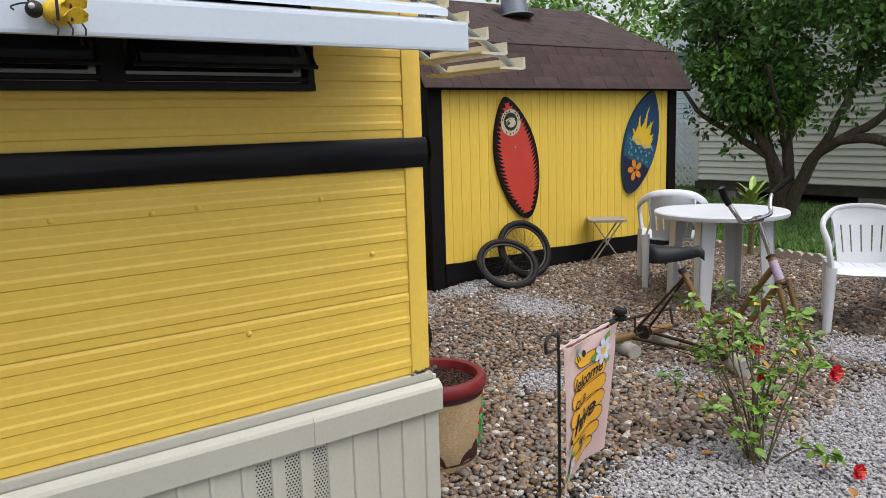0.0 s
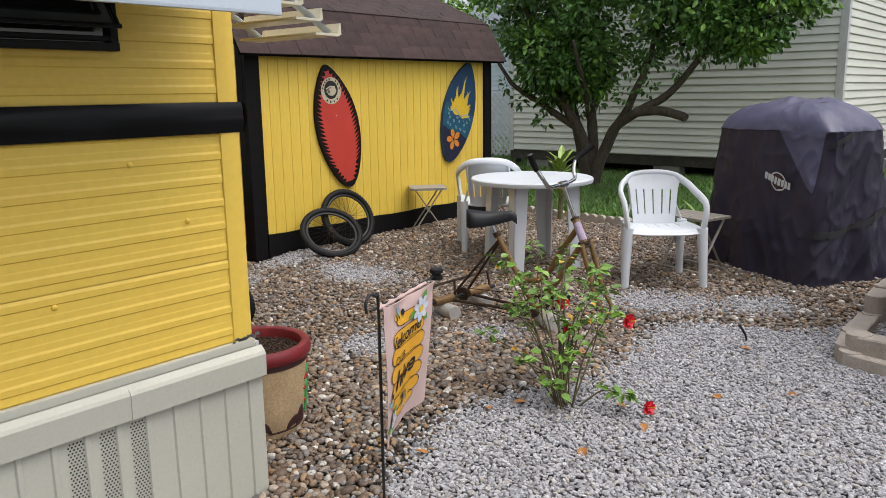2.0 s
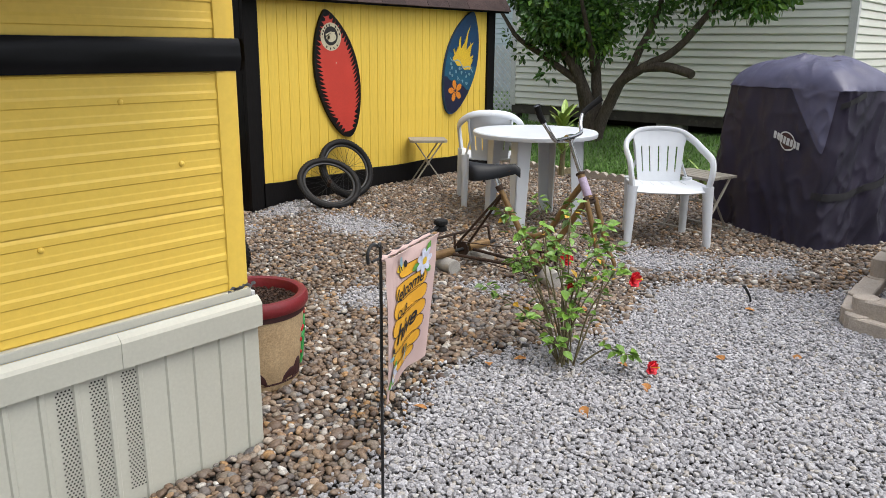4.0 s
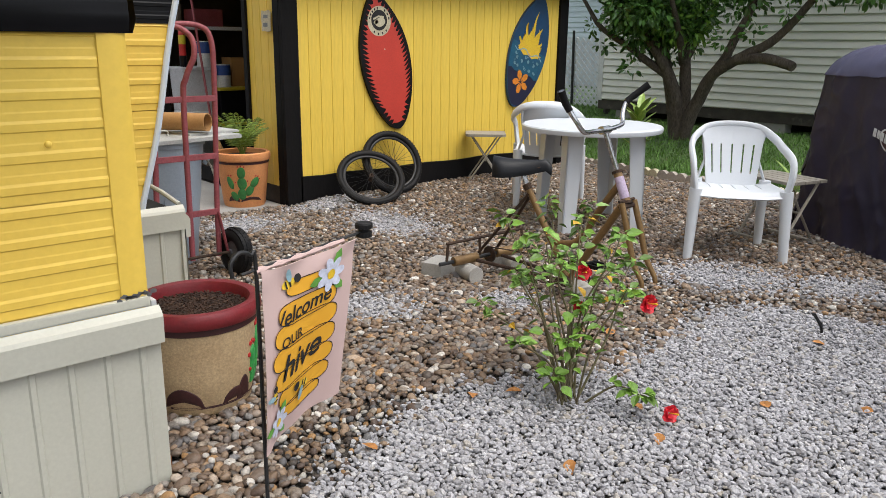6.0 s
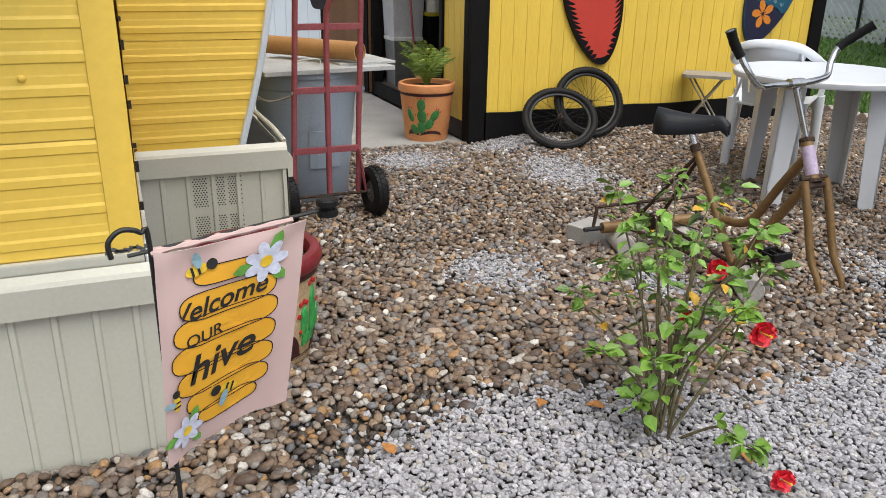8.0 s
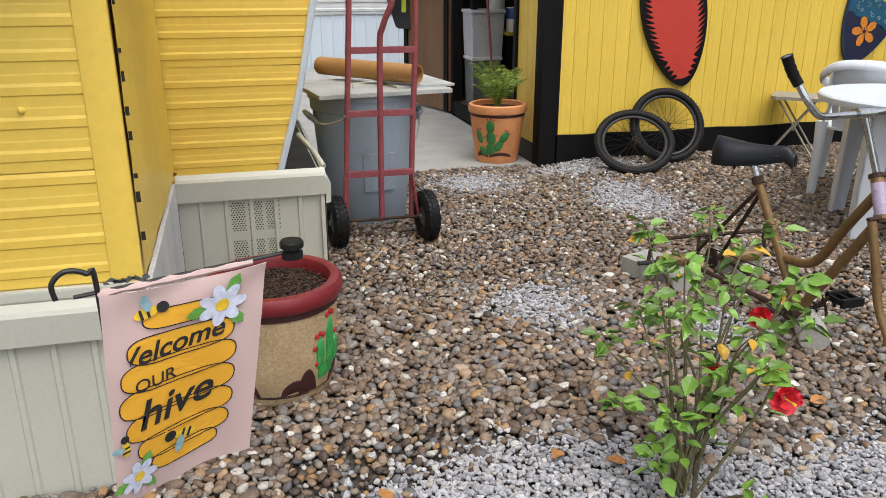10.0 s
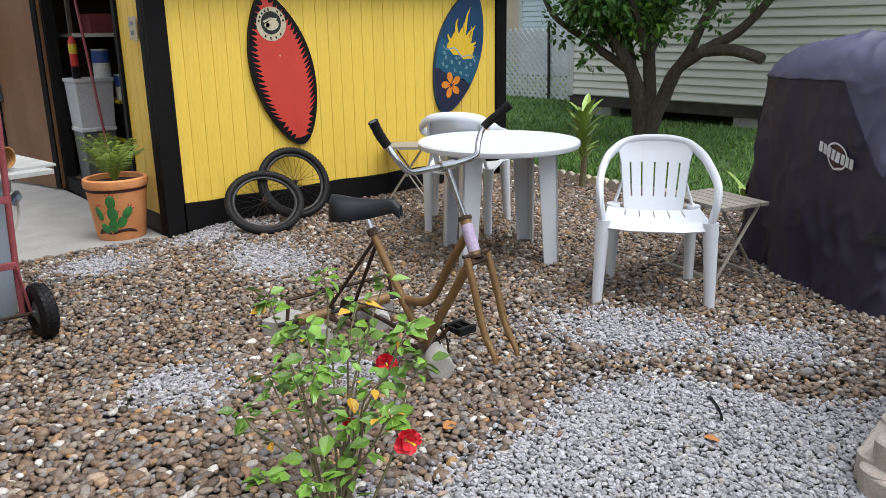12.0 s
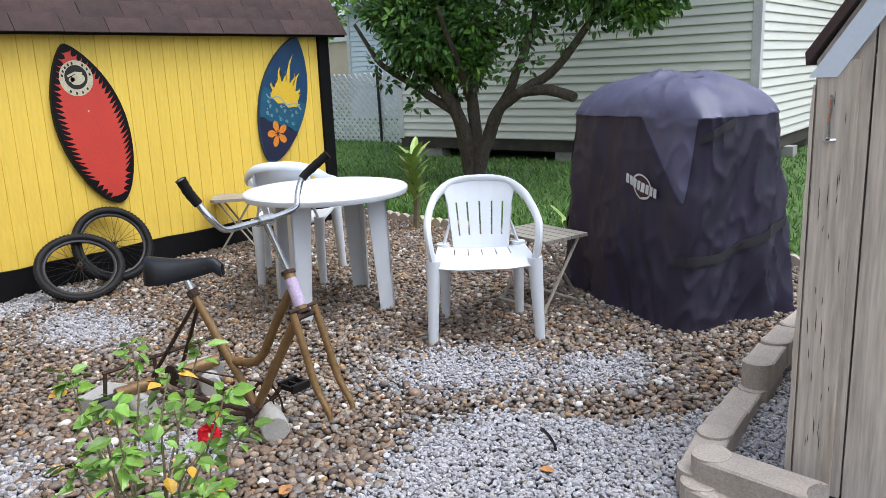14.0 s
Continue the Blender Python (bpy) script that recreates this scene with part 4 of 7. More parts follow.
b2, f2 = surfboard("surfboard", (5.070, 1.652), (4.700, 0.650), "blue surfboard painted with a sun, waves and an orange flower", BOARD_BLUE)


def board_band(s0, s1, inset=0.006, wave=0.0):
    ss = [s0 + (s1 - s0) * k / 16 for k in range(17)]
    lft = [(-max(0.002, board_half(s) - inset), s) for s in ss]
    rgt = [(max(0.002, board_half(s) - inset), s) for s in ss]
    bot = [(rgt[-1][0] * (1 - 2 * k / 10), s1 + wave * math.sin(k * 1.9)) for k in range(1, 10)]
    return lft + bot[::-1] + rgt[::-1]


wpart("navy_field", flat([board_band(0.66, 0.985)], f2, 0.0012), BOARD_NAVY, b2, "navy lower part")
wpart("wave_field", flat([board_band(0.47, 0.70, wave=0.012)], f2, 0.0022), TEAL, b2, "teal painted waves")
inside = lambda u, v: (max(-board_half(v) + 0.012, min(board_half(v) - 0.012, u)), v)
SUN_R = 0.150
disc = [inside(SUN_R * math.cos(a), 0.520 + SUN_R * 1.05 * math.sin(a)) for a in [math.pi * (1 + k / 20) for k in range(21)]] + [(0.12, 0.525), (0.06, 0.550), (0.0, 0.532), (-0.06, 0.550), (-0.12, 0.525)]
licks = []
for k, l in enumerate((0.060, 0.105, 0.075, 0.150, 0.100, 0.235, 0.110, 0.170, 0.085, 0.120, 0.060)):
    a = math.pi * (1 + (k + 0.5) / 11)
    cu, cv = SUN_R * 0.93 * math.cos(a), 0.520 + SUN_R * 0.97 * math.sin(a)
    du, dv = 0.35 * math.cos(a), math.sin(a)
    sway = 0.020 * (-1) ** k
    licks.append([inside(cu - 0.021, cv + 0.004), inside(cu - 0.017 + du * l * 0.4 + sway * 0.6, cv + dv * l * 0.4), inside(cu - 0.006 + du * l * 0.75 + sway, cv + dv * l * 0.72), inside(cu + du * l + sway * 0.2, cv + dv * l), inside(cu + 0.010 + du * l * 0.7 + sway, cv + dv * l * 0.62), inside(cu + 0.018 + du * l * 0.3 + sway * 0.5, cv + dv * l * 0.30), inside(cu + 0.022, cv + 0.004)])
wpart("sun", flat([disc], f2, 0.0034), SUN_YEL, b2, "yellow flaming sun")
wpart("flame", flat(licks, f2, 0.0030), SUN_YEL, b2, "yellow flames round the sun")
crest = [(-0.198 + 0.0099 * k * 4, 0.515 + 0.020 * math.sin(k * 1.35)) for k in range(11)]
swirl = [ribbon([(cu + 0.020 * (1 - t / 14) * math.cos(t * 0.62 + cu * 40), cs + 0.018 * (1 - t / 14) * math.sin(t * 0.62 + cu * 40)) for t in range(12)], 0.005) for cu, cs in ((-0.16, 0.56), (-0.02, 0.56), (0.14, 0.655), (-0.145, 0.645), (0.0, 0.655), (-0.13, 0.59), (-0.06, 0.61), (0.03, 0.585), (0.11, 0.60), (0.07, 0.66), (-0.10, 0.66), (0.15, 0.56))]
wpart("foam", flat([ribbon(crest, 0.010)] + swirl + [circle(cu, cs, 0.006, 8) for cu, cs in ((-0.02, 0.645), (0.125, 0.655), (-0.155, 0.62), (0.01, 0.555), (0.09, 0.565))], f2, 0.0046), PALE_TEAL, b2)
petals = []
for k in range(5):
    a = 2 * math.pi * k / 5 + 0.4
    petals.append([(0.0 + 1.3 * r * math.cos(a + q) * 1.0, 0.775 + 1.3 * r * math.sin(a + q) / 1.06) for r, q in ((0.012, -0.6), (0.055, -0.50), (0.080, -0.25), (0.086, 0.0), (0.074, 0.22), (0.05, 0.45), (0.012, 0.6))])
wpart("flower", flat(petals, f2, 0.0034), ORANGE, b2, "orange painted hibiscus flower")
wpart("flower_print", flat([ribbon([(0, 0.775), (0.03 * math.cos(a), 0.775 + 0.03 * math.sin(a))], 0.005) for a in (0.5, 1.8, 3.0, 4.2, 5.5)], f2, 0.0044), BOARD_NAVY, b2)


# ---- bicycle wheels leaning at the shed ----
def ring(R, r, seg=48, sec=10, sq=1.0):
    bm = bmesh.new()
    rows = []
    for i in range(seg):
        a = 2 * math.pi * i / seg
        rows.append([bm.verts.new(((R + r * math.cos(b)) * math.cos(a), r * sq * math.sin(b), (R + r * math.cos(b)) * math.sin(a))) for b in [2 * math.pi * k / sec for k in range(sec)]])
    for i in range(seg):
        for k in range(sec):
            bm.faces.new((rows[i][k], rows[(i + 1) % seg][k], rows[(i + 1) % seg][(k + 1) % sec], rows[i][(k + 1) % sec]))
    return bm


def bicycle_wheel(R, label):
    w = thing("bicycle_wheel", None, label, "wheel", "wheels leaning at the shed")
    ty = part("tyre", ring(R - 0.026, 0.026, 56, 12), RUBBER, w, "black rubber tyre", smooth=True)
    bm = bmesh.new()
    for i in range(64):
        a = 2 * math.pi * i / 64
        for s in (-1, 1):
            obox(bm, ((R - 0.005) * math.cos(a), s * 0.011, (R - 0.005) * math.sin(a)), Vector((-math.sin(a), 0, math.cos(a))) * 0.0055, Vector((0, 0.006, 0)), Vector((math.cos(a), 0, math.sin(a))) * 0.0030)
    tagged(part("tread", bm, RUBBER, ty), kind="stuff")
    part("rim", ring(R - 0.058, 0.012, 56, 8, 0.9), BLACK_STEEL, w, "black steel rim", smooth=True)
    hub = part("hub", bar([(0, -0.05, 0), (0, -0.03, 0), (0, -0.028, 0), (0, 0.028, 0), (0, 0.03, 0), (0, 0.05, 0)], [0.006, 0.006, 0.018, 0.018, 0.006, 0.006], 12), RUSTY, w, "steel hub")
    for i in range(28):
        a = 2 * math.pi * i / 28
        b = a + (0.5 if i % 4 < 2 else -0.5)
        s = 0.026 if i % 2 else -0.026
        part("spoke", bar([(0.02 * math.cos(b), s, 0.02 * math.sin(b)), ((R - 0.06) * math.cos(a), 0, (R - 0.06) * math.sin(a))], 0.0013, 4), BLACK_STEEL, w)
    return w


w1 = bicycle_wheel(0.268, "black bicycle wheel with steel spokes against the shed wall")
w1.matrix_world = pose(3.15, 2.925, 0.280, -26, 0, -8)
w2 = copy_thing(w1, pose(2.84, 2.80, 0.205, -48, 0, -22))
w2["label"] = "black bicycle wheel leaning on another wheel"


# ---- folding side tables ----
def folding_table(name, w, d, h, material, label, m, slatted=False):
    t = thing(name, m, label, "table", "folding side tables")
    if slatted:
        n = 5
        for i in range(n):
            y0 = -d / 2 + d * i / n
            part("tabletop_slat", box((-w / 2, y0 + 0.003, h - 0.02), (w / 2, y0 + d / n - 0.003, h), 0.004), material, t)
    else:
        o = [(x, y) for x, y in [(w / 2 * sx, d / 2 * sy) for sx, sy in ((-0.82, -1), (0.82, -1), (1, -0.82), (1, 0.82), (0.82, 1), (-0.82, 1), (-1, 0.82), (-1, -0.82))]]
        part("tabletop", plate(o, lambda u, v, z: (u, v, z), h - 0.022, h), material, t)
    for x in (-w / 2 + 0.04, w / 2 - 0.04):
        for s in (-1, 1):
            xo = x + 0.012 * s
            bm = bmesh.new()
            tube(bm, [(xo, -s * (d / 2 - 0.01), 0.01), (xo, s * (d / 2 - 0.05), h - 0.022)], 0.012, 6, flat=0.6)
            part("leg", bm, material, t)
    for s in (-1, 1):
        part("foot_bar", box((-w / 2 + 0.02, s * (d / 2 - 0.02) - 0.016, 0.0), (w / 2 - 0.02, s * (d / 2 - 0.02) + 0.016, 0.024), 0.005), material, t)
    part("stretcher", bar([(-w / 2 + 0.03, 0, h * 0.5), (w / 2 - 0.03, 0, h * 0.5)], 0.008, 6), material, t)
    return t


folding_table("folding_stool", 0.30, 0.35, 0.46, BEIGE_TABLE, "folded-leg beige plastic side table by the shed", pose(4.15, 2.87, 0.0, 0, 0, 47))
folding_table("folding_side_table", 0.43, 0.33, 0.42, BEIGE_TABLE, "beige slatted folding side table beside the grill", pose(4.20, 0.22, 0.0, 0, 0, 74), True)

# ---- round table ----
tab = thing("round_table", pose(3.57, 1.27, 0.0, 0, 0, -30) @ Matrix.Diagonal((1, 1, 0.972, 1)), "round white plastic garden table", "table")
part("tabletop", turned([(0.0, 0.700), (0.43, 0.700), (0.450, 0.682), (0.466, 0.682), (0.472, 0.694), (0.472, 0.712), (0.464, 0.720), (0.12, 0.722), (0.0, 0.722)], 64, False), PLASTIC, tab, smooth=True)
for sx in (-1, 1):
    for sy in (-1, 1):
        bm = bmesh.new()
        L0, L1 = 0.112, 0.084
        base, top = Vector((sx * 0.285, sy * 0.285, 0.0)), Vector((sx * 0.268, sy * 0.268, 0.70))
        for ex, ey in (((1, 0), (0, 1)), ((0, 1), (1, 0))):
            vs = []
            for p, l in ((base, L1), (top, L0)):
                u, w = Vector((-sx * ex[0], -sy * ex[1], 0)), Vector((-sx * ey[0], -sy * ey[1], 0))
                vs.append([p, p + u * l, p + u * l + w * 0.010, p + w * 0.010])
            q = [[bm.verts.new(c) for c in r] for r in vs]
            for k in range(4):
                bm.faces.new((q[0][k], q[0][(k + 1) % 4], q[1][(k + 1) % 4], q[1][k]))
            bm.faces.new(q[0])
            bm.faces.new(q[1])
        part("leg", bm, PLASTIC, tab)


# ---- stacking armchairs ----
def garden_chair(label):
    c = thing("garden_chair", None, label, "chair", "white garden chairs")
    # seat with slots
    def seat(u, v):
        w = 0.232 + 0.016 * (1 - v)
        x = u * w
        y = -0.225 + 0.43 * v
        z = 0.418 - 0.012 * math.cos(u * 1.5) - 0.02 * v + (-0.028 * max(0.0, (0.12 - v) / 0.12) ** 2) + 0.010 * abs(u) ** 4
        return (x, y, z)
    us = [-1, -0.85, -0.62, -0.595, -0.32, -0.295, -0.012, 0.012, 0.295, 0.32, 0.595, 0.62, 0.85, 1]
    slots = {2, 4, 6, 8, 10}
    part("seat", sheet(seat, us, [0, 0.03, 0.08, 0.16, 0.45, 0.62, 0.78, 0.90, 1.0], 0.010, lambda i, j: i in slots and 4 <= j <= 6), PLASTIC, c, smooth=True)
    bm = bmesh.new()
    tube(bm, [(-0.245, -0.21, 0.385), (-0.12, -0.232, 0.378), (0.12, -0.232, 0.378), (0.245, -0.21, 0.385)], 0.020, 8, flat=0.5)
    part("seat_apron", bm, PLASTIC, c, smooth=True)
    def back(u, v):
        z = 0.385 + 0.395 * v
        w = 0.150 + 0.035 * v + 0.05 * max(0.0, v - 0.75)
        return (u * w, 0.190 + 0.100 * v - 0.03 * u * u * (0.5 + v), z + (0.032 * (1 - u * u) if v > 0.97 else 0.0))
    us = [-1, -0.76, -0.70, -0.42, -0.36, -0.03, 0.03, 0.36, 0.42, 0.70, 0.76, 1]
    part("backrest", sheet(back, us, [0, 0.1, 0.20, 0.32, 0.5, 0.66, 0.74, 0.85, 0.96, 1.0], 0.010, lambda i, j: i in {1, 3, 5, 7, 9} and 2 <= j <= 5), PLASTIC, c, smooth=True)
    for s in (-1, 1):
        arm = smooth_line([(s * 0.252, -0.205, 0.40), (s * 0.268, -0.215, 0.52), (s * 0.275, -0.175, 0.615), (s * 0.272, -0.05, 0.655), (s * 0.262, 0.08, 0.685), (s * 0.235, 0.19, 0.735), (s * 0.165, 0.268, 0.795), (s * 0.08, 0.292, 0.818), (0.0, 0.296, 0.822)], 5)
        bm = bmesh.new()
        tube(bm, arm, 0.034, 10, flat=0.55)
        part("armrest", bm, PLASTIC, c, smooth=True)
        bm = bmesh.new()
        tube(bm, [(s * 0.268, -0.235, 0.0), (s * 0.258, -0.215, 0.25), (s * 0.250, -0.205, 0.42)], [0.027, 0.034, 0.040], 10, flat=0.95)
        part("leg", bm, PLASTIC, c, smooth=True)
        bm = bmesh.new()
        tube(bm, [(s * 0.205, 0.200, 0.0), (s * 0.200, 0.192, 0.25), (s * 0.205, 0.185, 0.42)], [0.026, 0.032, 0.038], 10, flat=0.95)
        part("leg", bm, PLASTIC, c, smooth=True)
        bm = bmesh.new()
        tube(bm, [(s * 0.205, 0.19, 0.40), (s * 0.16, 0.225, 0.56), (s * 0.175, 0.262, 0.70), (s * 0.17, 0.268, 0.79)], 0.018, 8, flat=0.5)
        part("back_post", bm, PLASTIC, c, smooth=True)
    for o in c.children:
        for v in o.data.vertices:
            if v.co.z > 0.42:
                v.co.z = 0.42 + (v.co.z - 0.42) * 0.82
    return c


ch1 = garden_chair("white plastic garden armchair with a slotted back beside the grill")
ch1.matrix_world = pose(3.675, 0.255, 0.0, 0, 0, -53)
ch2 = copy_thing(ch1, pose(3.90, 1.94, 0.0, 0, 0, 126) @ Matrix.Diagonal((1, 1, 1.06, 1)))
ch2["label"] = "white plastic garden armchair turned away from the round table"

# ---- covered grill ----
grill = thing("covered_grill", pose(4.67, -0.355, 0.0, 0, 0, -113), "barbecue grill under a faded black fabric cover", "grill")


def rim(u, n):
    """Unit rounded square by its perimeter: u 0 to 0.25 is the long front, then the right side, back and left side."""
    u = (u % 1.0) * 4
    k, f = int(u), u - int(u)
    f = f * 2 - 1
    x, y = ((f, -1), (1, f), (-f, 1), (-1, -f))[min(k, 3)]
    q = (abs(x) ** n + abs(y) ** n) ** (1 / n)
    return x / q, y / q


def cover(u, v, lift=0.0):
    """u round the cover, v from the hem to the crown; the long front faces the chairs."""
    if v <= 0.80:
        k = v / 0.80
        x, y = rim(u, 9 - 2 * k)
        hx, hy = 0.568 - 0.063 * k ** 0.7, 0.380 - 0.052 * k ** 0.7
        z = 1.06 * k
        c1, c2, c3 = x * 2.2, y * 2.2, z * 2.2
        fold = 0.018 * noise.noise((c1, c2, c3 * 0.7 + 5)) + 0.010 * noise.noise((c1 * 2.6, c2 * 2.6, c3 * 0.9 + 2))
        fold += (1 - k) * 0.020 * math.sin(u * 52 + 2.0 * math.sin(u * 13))
        # creases that run down from the front right corner
        d = x * 0.8 - y * 0.5 + z * 0.75
        fold += 0.022 * (1 - abs(noise.noise((d * 3.6, z * 0.8, 7.0)))) ** 4 * (0.3 + 0.7 * (1 - k))
        fold += 0.011 * (1 - abs(noise.noise((c1 * 1.5 + z * 3.0, c2 * 2.0, z * 5.0 - x * 2.5)))) ** 6
        fold += lift
        tw = math.radians(-9) * (1 - k)
        px, py = x * (hx + fold), y * (hy + fold)
        return Vector((px * math.cos(tw) - py * math.sin(tw), px * math.sin(tw) + py * math.cos(tw), z + 0.012 * noise.noise((x * 3, y * 3, 1))))
    k = (v - 0.80) / 0.20
    x, y = rim(u, 7 - 4.5 * k)
    fold = (0.018 * noise.noise((x * 2.2, y * 2.2, 2.33 * 0.7 + 5)) + lift) * (1 - k)
    hx, hy = 0.505 * (1 - 0.98 * k ** 1.45) + fold, 0.328 * (1 - 0.985 * k ** 1.7) + fold
    sag = 0.034 * noise.noise((x * hx * 6, y * hy * 6, 2.0)) + 0.018 * (1 - abs(noise.noise((x * hx * 9, y * hy * 7, 4.0)))) ** 4
    return Vector((x * hx, y * hy, 1.06 + 0.205 * (1 - (1 - k) ** 1.9) + sag * k ** 0.5))


us = [k / 240 for k in range(241)]
vs = [0.80 * k / 64 for k in range(65)] + [0.80 + 0.20 * k / 16 for k in range(1, 17)]
bm = sheet(cover, us, vs)
bmesh.ops.remove_doubles(bm, verts=bm.verts[:], dist=0.0005)
cov = part("cover", bm, COVER, grill, "faded black cover with a grey sun-bleached crown", smooth=True)
# the faded crown panel, sewn on, hangs down as a point on the front
part("crown_panel", sheet(lambda u, v: cover(u, v, 0.004), us, [0.795] + [0.80 + 0.20 * k / 16 for k in range(17)]), COVER_TOP, cov, "sun-bleached violet grey crown panel", smooth=True)


def flap(s, w):
    ul = 0.236 + (0.155 - 0.236) * w ** 0.8
    ur = 0.239 + 0.012 * w ** 0.6
    return cover(ul + (ur - ul) * s, 0.485 + 0.312 * w, 0.0035)


part("hanging_flap", sheet(flap, [k / 24 for k in range(25)], [k / 30 for k in range(31)]), COVER_TOP, cov, smooth=True)
seam = [cover(0.0 + 0.155 * k / 30, 0.795, 0.005) for k in range(31)] + [cover(0.155 + 0.081 * k / 30, 0.797 - 0.312 * (1 - (1 - k / 30) ** 1.25), 0.005) for k in range(1, 31)]
part("seam", bar(seam, 0.0035, 5), COVER, cov)
part("strap", sheet(lambda u, v: cover(0.235 + 0.25 * u, 0.255 + 0.036 * v + 0.16 * max(0.0, u - 0.35), 0.010), [k / 30 for k in range(31)], [0, 0.5, 1], 0.004), STRAP, grill, "black webbing strap", smooth=True)
part("carry_loop", sheet(lambda u, v: cover(0.262 + 0.075 * u, 0.705 + 0.03 * v + 0.06 * u, 0.008 + 0.016 * math.sin(u * 3.14)), [k / 10 for k in range(11)], [0, 0.5, 1], 0.004), STRAP, grill, "black carrying loop", smooth=True)
gl = lambda u, v, d: cover(0.166 + u * 0.27, 0.527 + v * 0.80 - u * 0.26, 0.006 + d)
part("badge_disc", flat([circle(0, 0, 0.054, 24)], gl, 0.002), MAROON_DARK, grill, "round logo patch")
part("badge_ring", flat([ribbon(circle(0, 0, 0.055, 24) + [(0.055, 0)], 0.008)], gl, 0.004), WHITE_PAINT, grill)
part("badge_bar", flat([[(-0.100 + 0.025 * k, -0.022), (-0.081 + 0.025 * k, -0.022), (-0.081 + 0.025 * k, 0.024), (-0.100 + 0.025 * k, 0.024)] for k in range(8)], gl, 0.008), WHITE_PAINT, grill, "white printed bars")

# ---- tricycle frame on blocks ----
trike = thing("tricycle_frame", pose(2.2, 0.6, 0.0), "rusty gold tricycle frame without wheels resting on concrete blocks", "tricycle")
BBp, HT, HB = Vector((2.225, 0.345, 0.095)), Vector((2.240, 0.112, 0.665)), Vector((2.228, 0.040, 0.530))
STop = Vector((2.165, 0.590, 0.540))
wpart("head_tube", bar([HT, HB], 0.021, 12), GOLD_PAINT, trike, smooth=True)
wpart("head_decal", bar([HT.lerp(HB, 0.18), HT.lerp(HB, 0.85)], 0.0225, 12), LILAC, trike, "pale lilac decal band", smooth=True)
for z, r in ((0.02, 0.026), (0.98, 0.028)):
    wpart("headset_ring", bar([HT.lerp(HB, z - 0.04), HT.lerp(HB, z + 0.04)], r, 12), RUSTY, trike)
wpart("down_tube", bar([HB.lerp(HT, 0.1), BBp], 0.018, 10), GOLD_PAINT, trike, smooth=True)
wpart("top_tube", bar(smooth_line([HT.lerp(HB, 0.35), (2.236, 0.20, 0.46), (2.230, 0.275, 0.335), (2.222, 0.34, 0.285), (2.208, 0.455, 0.275)], 5), 0.017, 10), GOLD_PAINT, trike, smooth=True)
wpart("seat_tube", bar([BBp, STop], 0.0165, 10), GOLD_PAINT, trike, smooth=True)
wpart("seat_clamp", bar([STop.lerp(BBp, 0.04), STop.lerp(BBp, -0.02)], 0.022, 10), RUSTY, trike)
wpart("seat_post", bar([STop, STop + Vector((-0.012, 0.038, 0.092))], 0.014, 10), CHROME, trike)
def saddle(u, v):
    """u across, v from nose to tail."""
    w = 0.026 + 0.074 * (max(0.0, (v - 0.18) / 0.82) ** 1.3) * math.sqrt(max(0.12, 1 - 0.9 * (max(0.0, v - 0.72) / 0.28) ** 2))
    c = Vector((2.255, 0.510, 0.0)).lerp(Vector((2.085, 0.750, 0.0)), v)
    side = Vector((0.805, 0.593, 0))
    p = c + side * (w * math.sin(u * math.pi / 2))
    p.z = 0.676 - 0.012 * math.sin(v * math.pi) + 0.006 * v - 0.072 * (1 - math.cos(u * math.pi / 2)) * (0.6 + 0.6 * v) - 0.03 * max(0.0, 0.1 - v) / 0.1
    return p
wpart("saddle", sheet(saddle, [-1.12, -1, -0.8, -0.5, -0.2, 0, 0.2, 0.5, 0.8, 1, 1.12], [0, 0.04, 0.1, 0.2, 0.35, 0.5, 0.65, 0.8, 0.9, 0.96, 1.0], 0.018), VINYL, trike, "black vinyl saddle", smooth=True)
for s in (-1, 1):
    q = Vector((0.805, 0.593, 0)) * (0.022 * s)
    wpart("saddle_rail", bar([Vector((2.22, 0.555, 0.635)) + q, Vector((2.165, 0.63, 0.610)) + q, Vector((2.085, 0.74, 0.625)) + q * 2], 0.004, 6), RUSTY, trike)
for q in ((2.165, 0.70, 0.568), (2.105, 0.655, 0.568)):
    wpart("saddle_spring", bar([(q[0], q[1], q[2]), (q[0], q[1], q[2] + 0.05)], [0.004, 0.018], 8), VINYL, trike)
# fork
wpart("fork_crown", bar([HB + Vector((-0.06, -0.012, -0.01)), HB + Vector((0.06, 0.0, -0.01))], 0.013, 8), RUSTY, trike)
wpart("crown_plate", bar([HB + Vector((-0.065, -0.004, 0.015)), HB + Vector((0.065, 0.008, 0.015))], 0.007, 8), RUSTY, trike)
for s, tip in ((-1, (2.190, -0.100, 0.172)), (1, (2.310, -0.090, 0.168))):
    a = HB + Vector((0.056 * s, -0.006 + 0.006 * s, 0.01))
    t = Vector(tip)
    wpart("fork_blade", bar(smooth_line([a, a.lerp(t, 0.35) + Vector((0, 0.006, 0)), a.lerp(t, 0.7) + Vector((0, 0.016, 0)), t + Vector((0, 0.008, 0.03)), t], 4), [0.014] * 8 + [0.0135, 0.013, 0.0125, 0.012, 0.0115, 0.011, 0.0105, 0.010, 0.010], 10), GOLD_PAINT, trike, smooth=True)
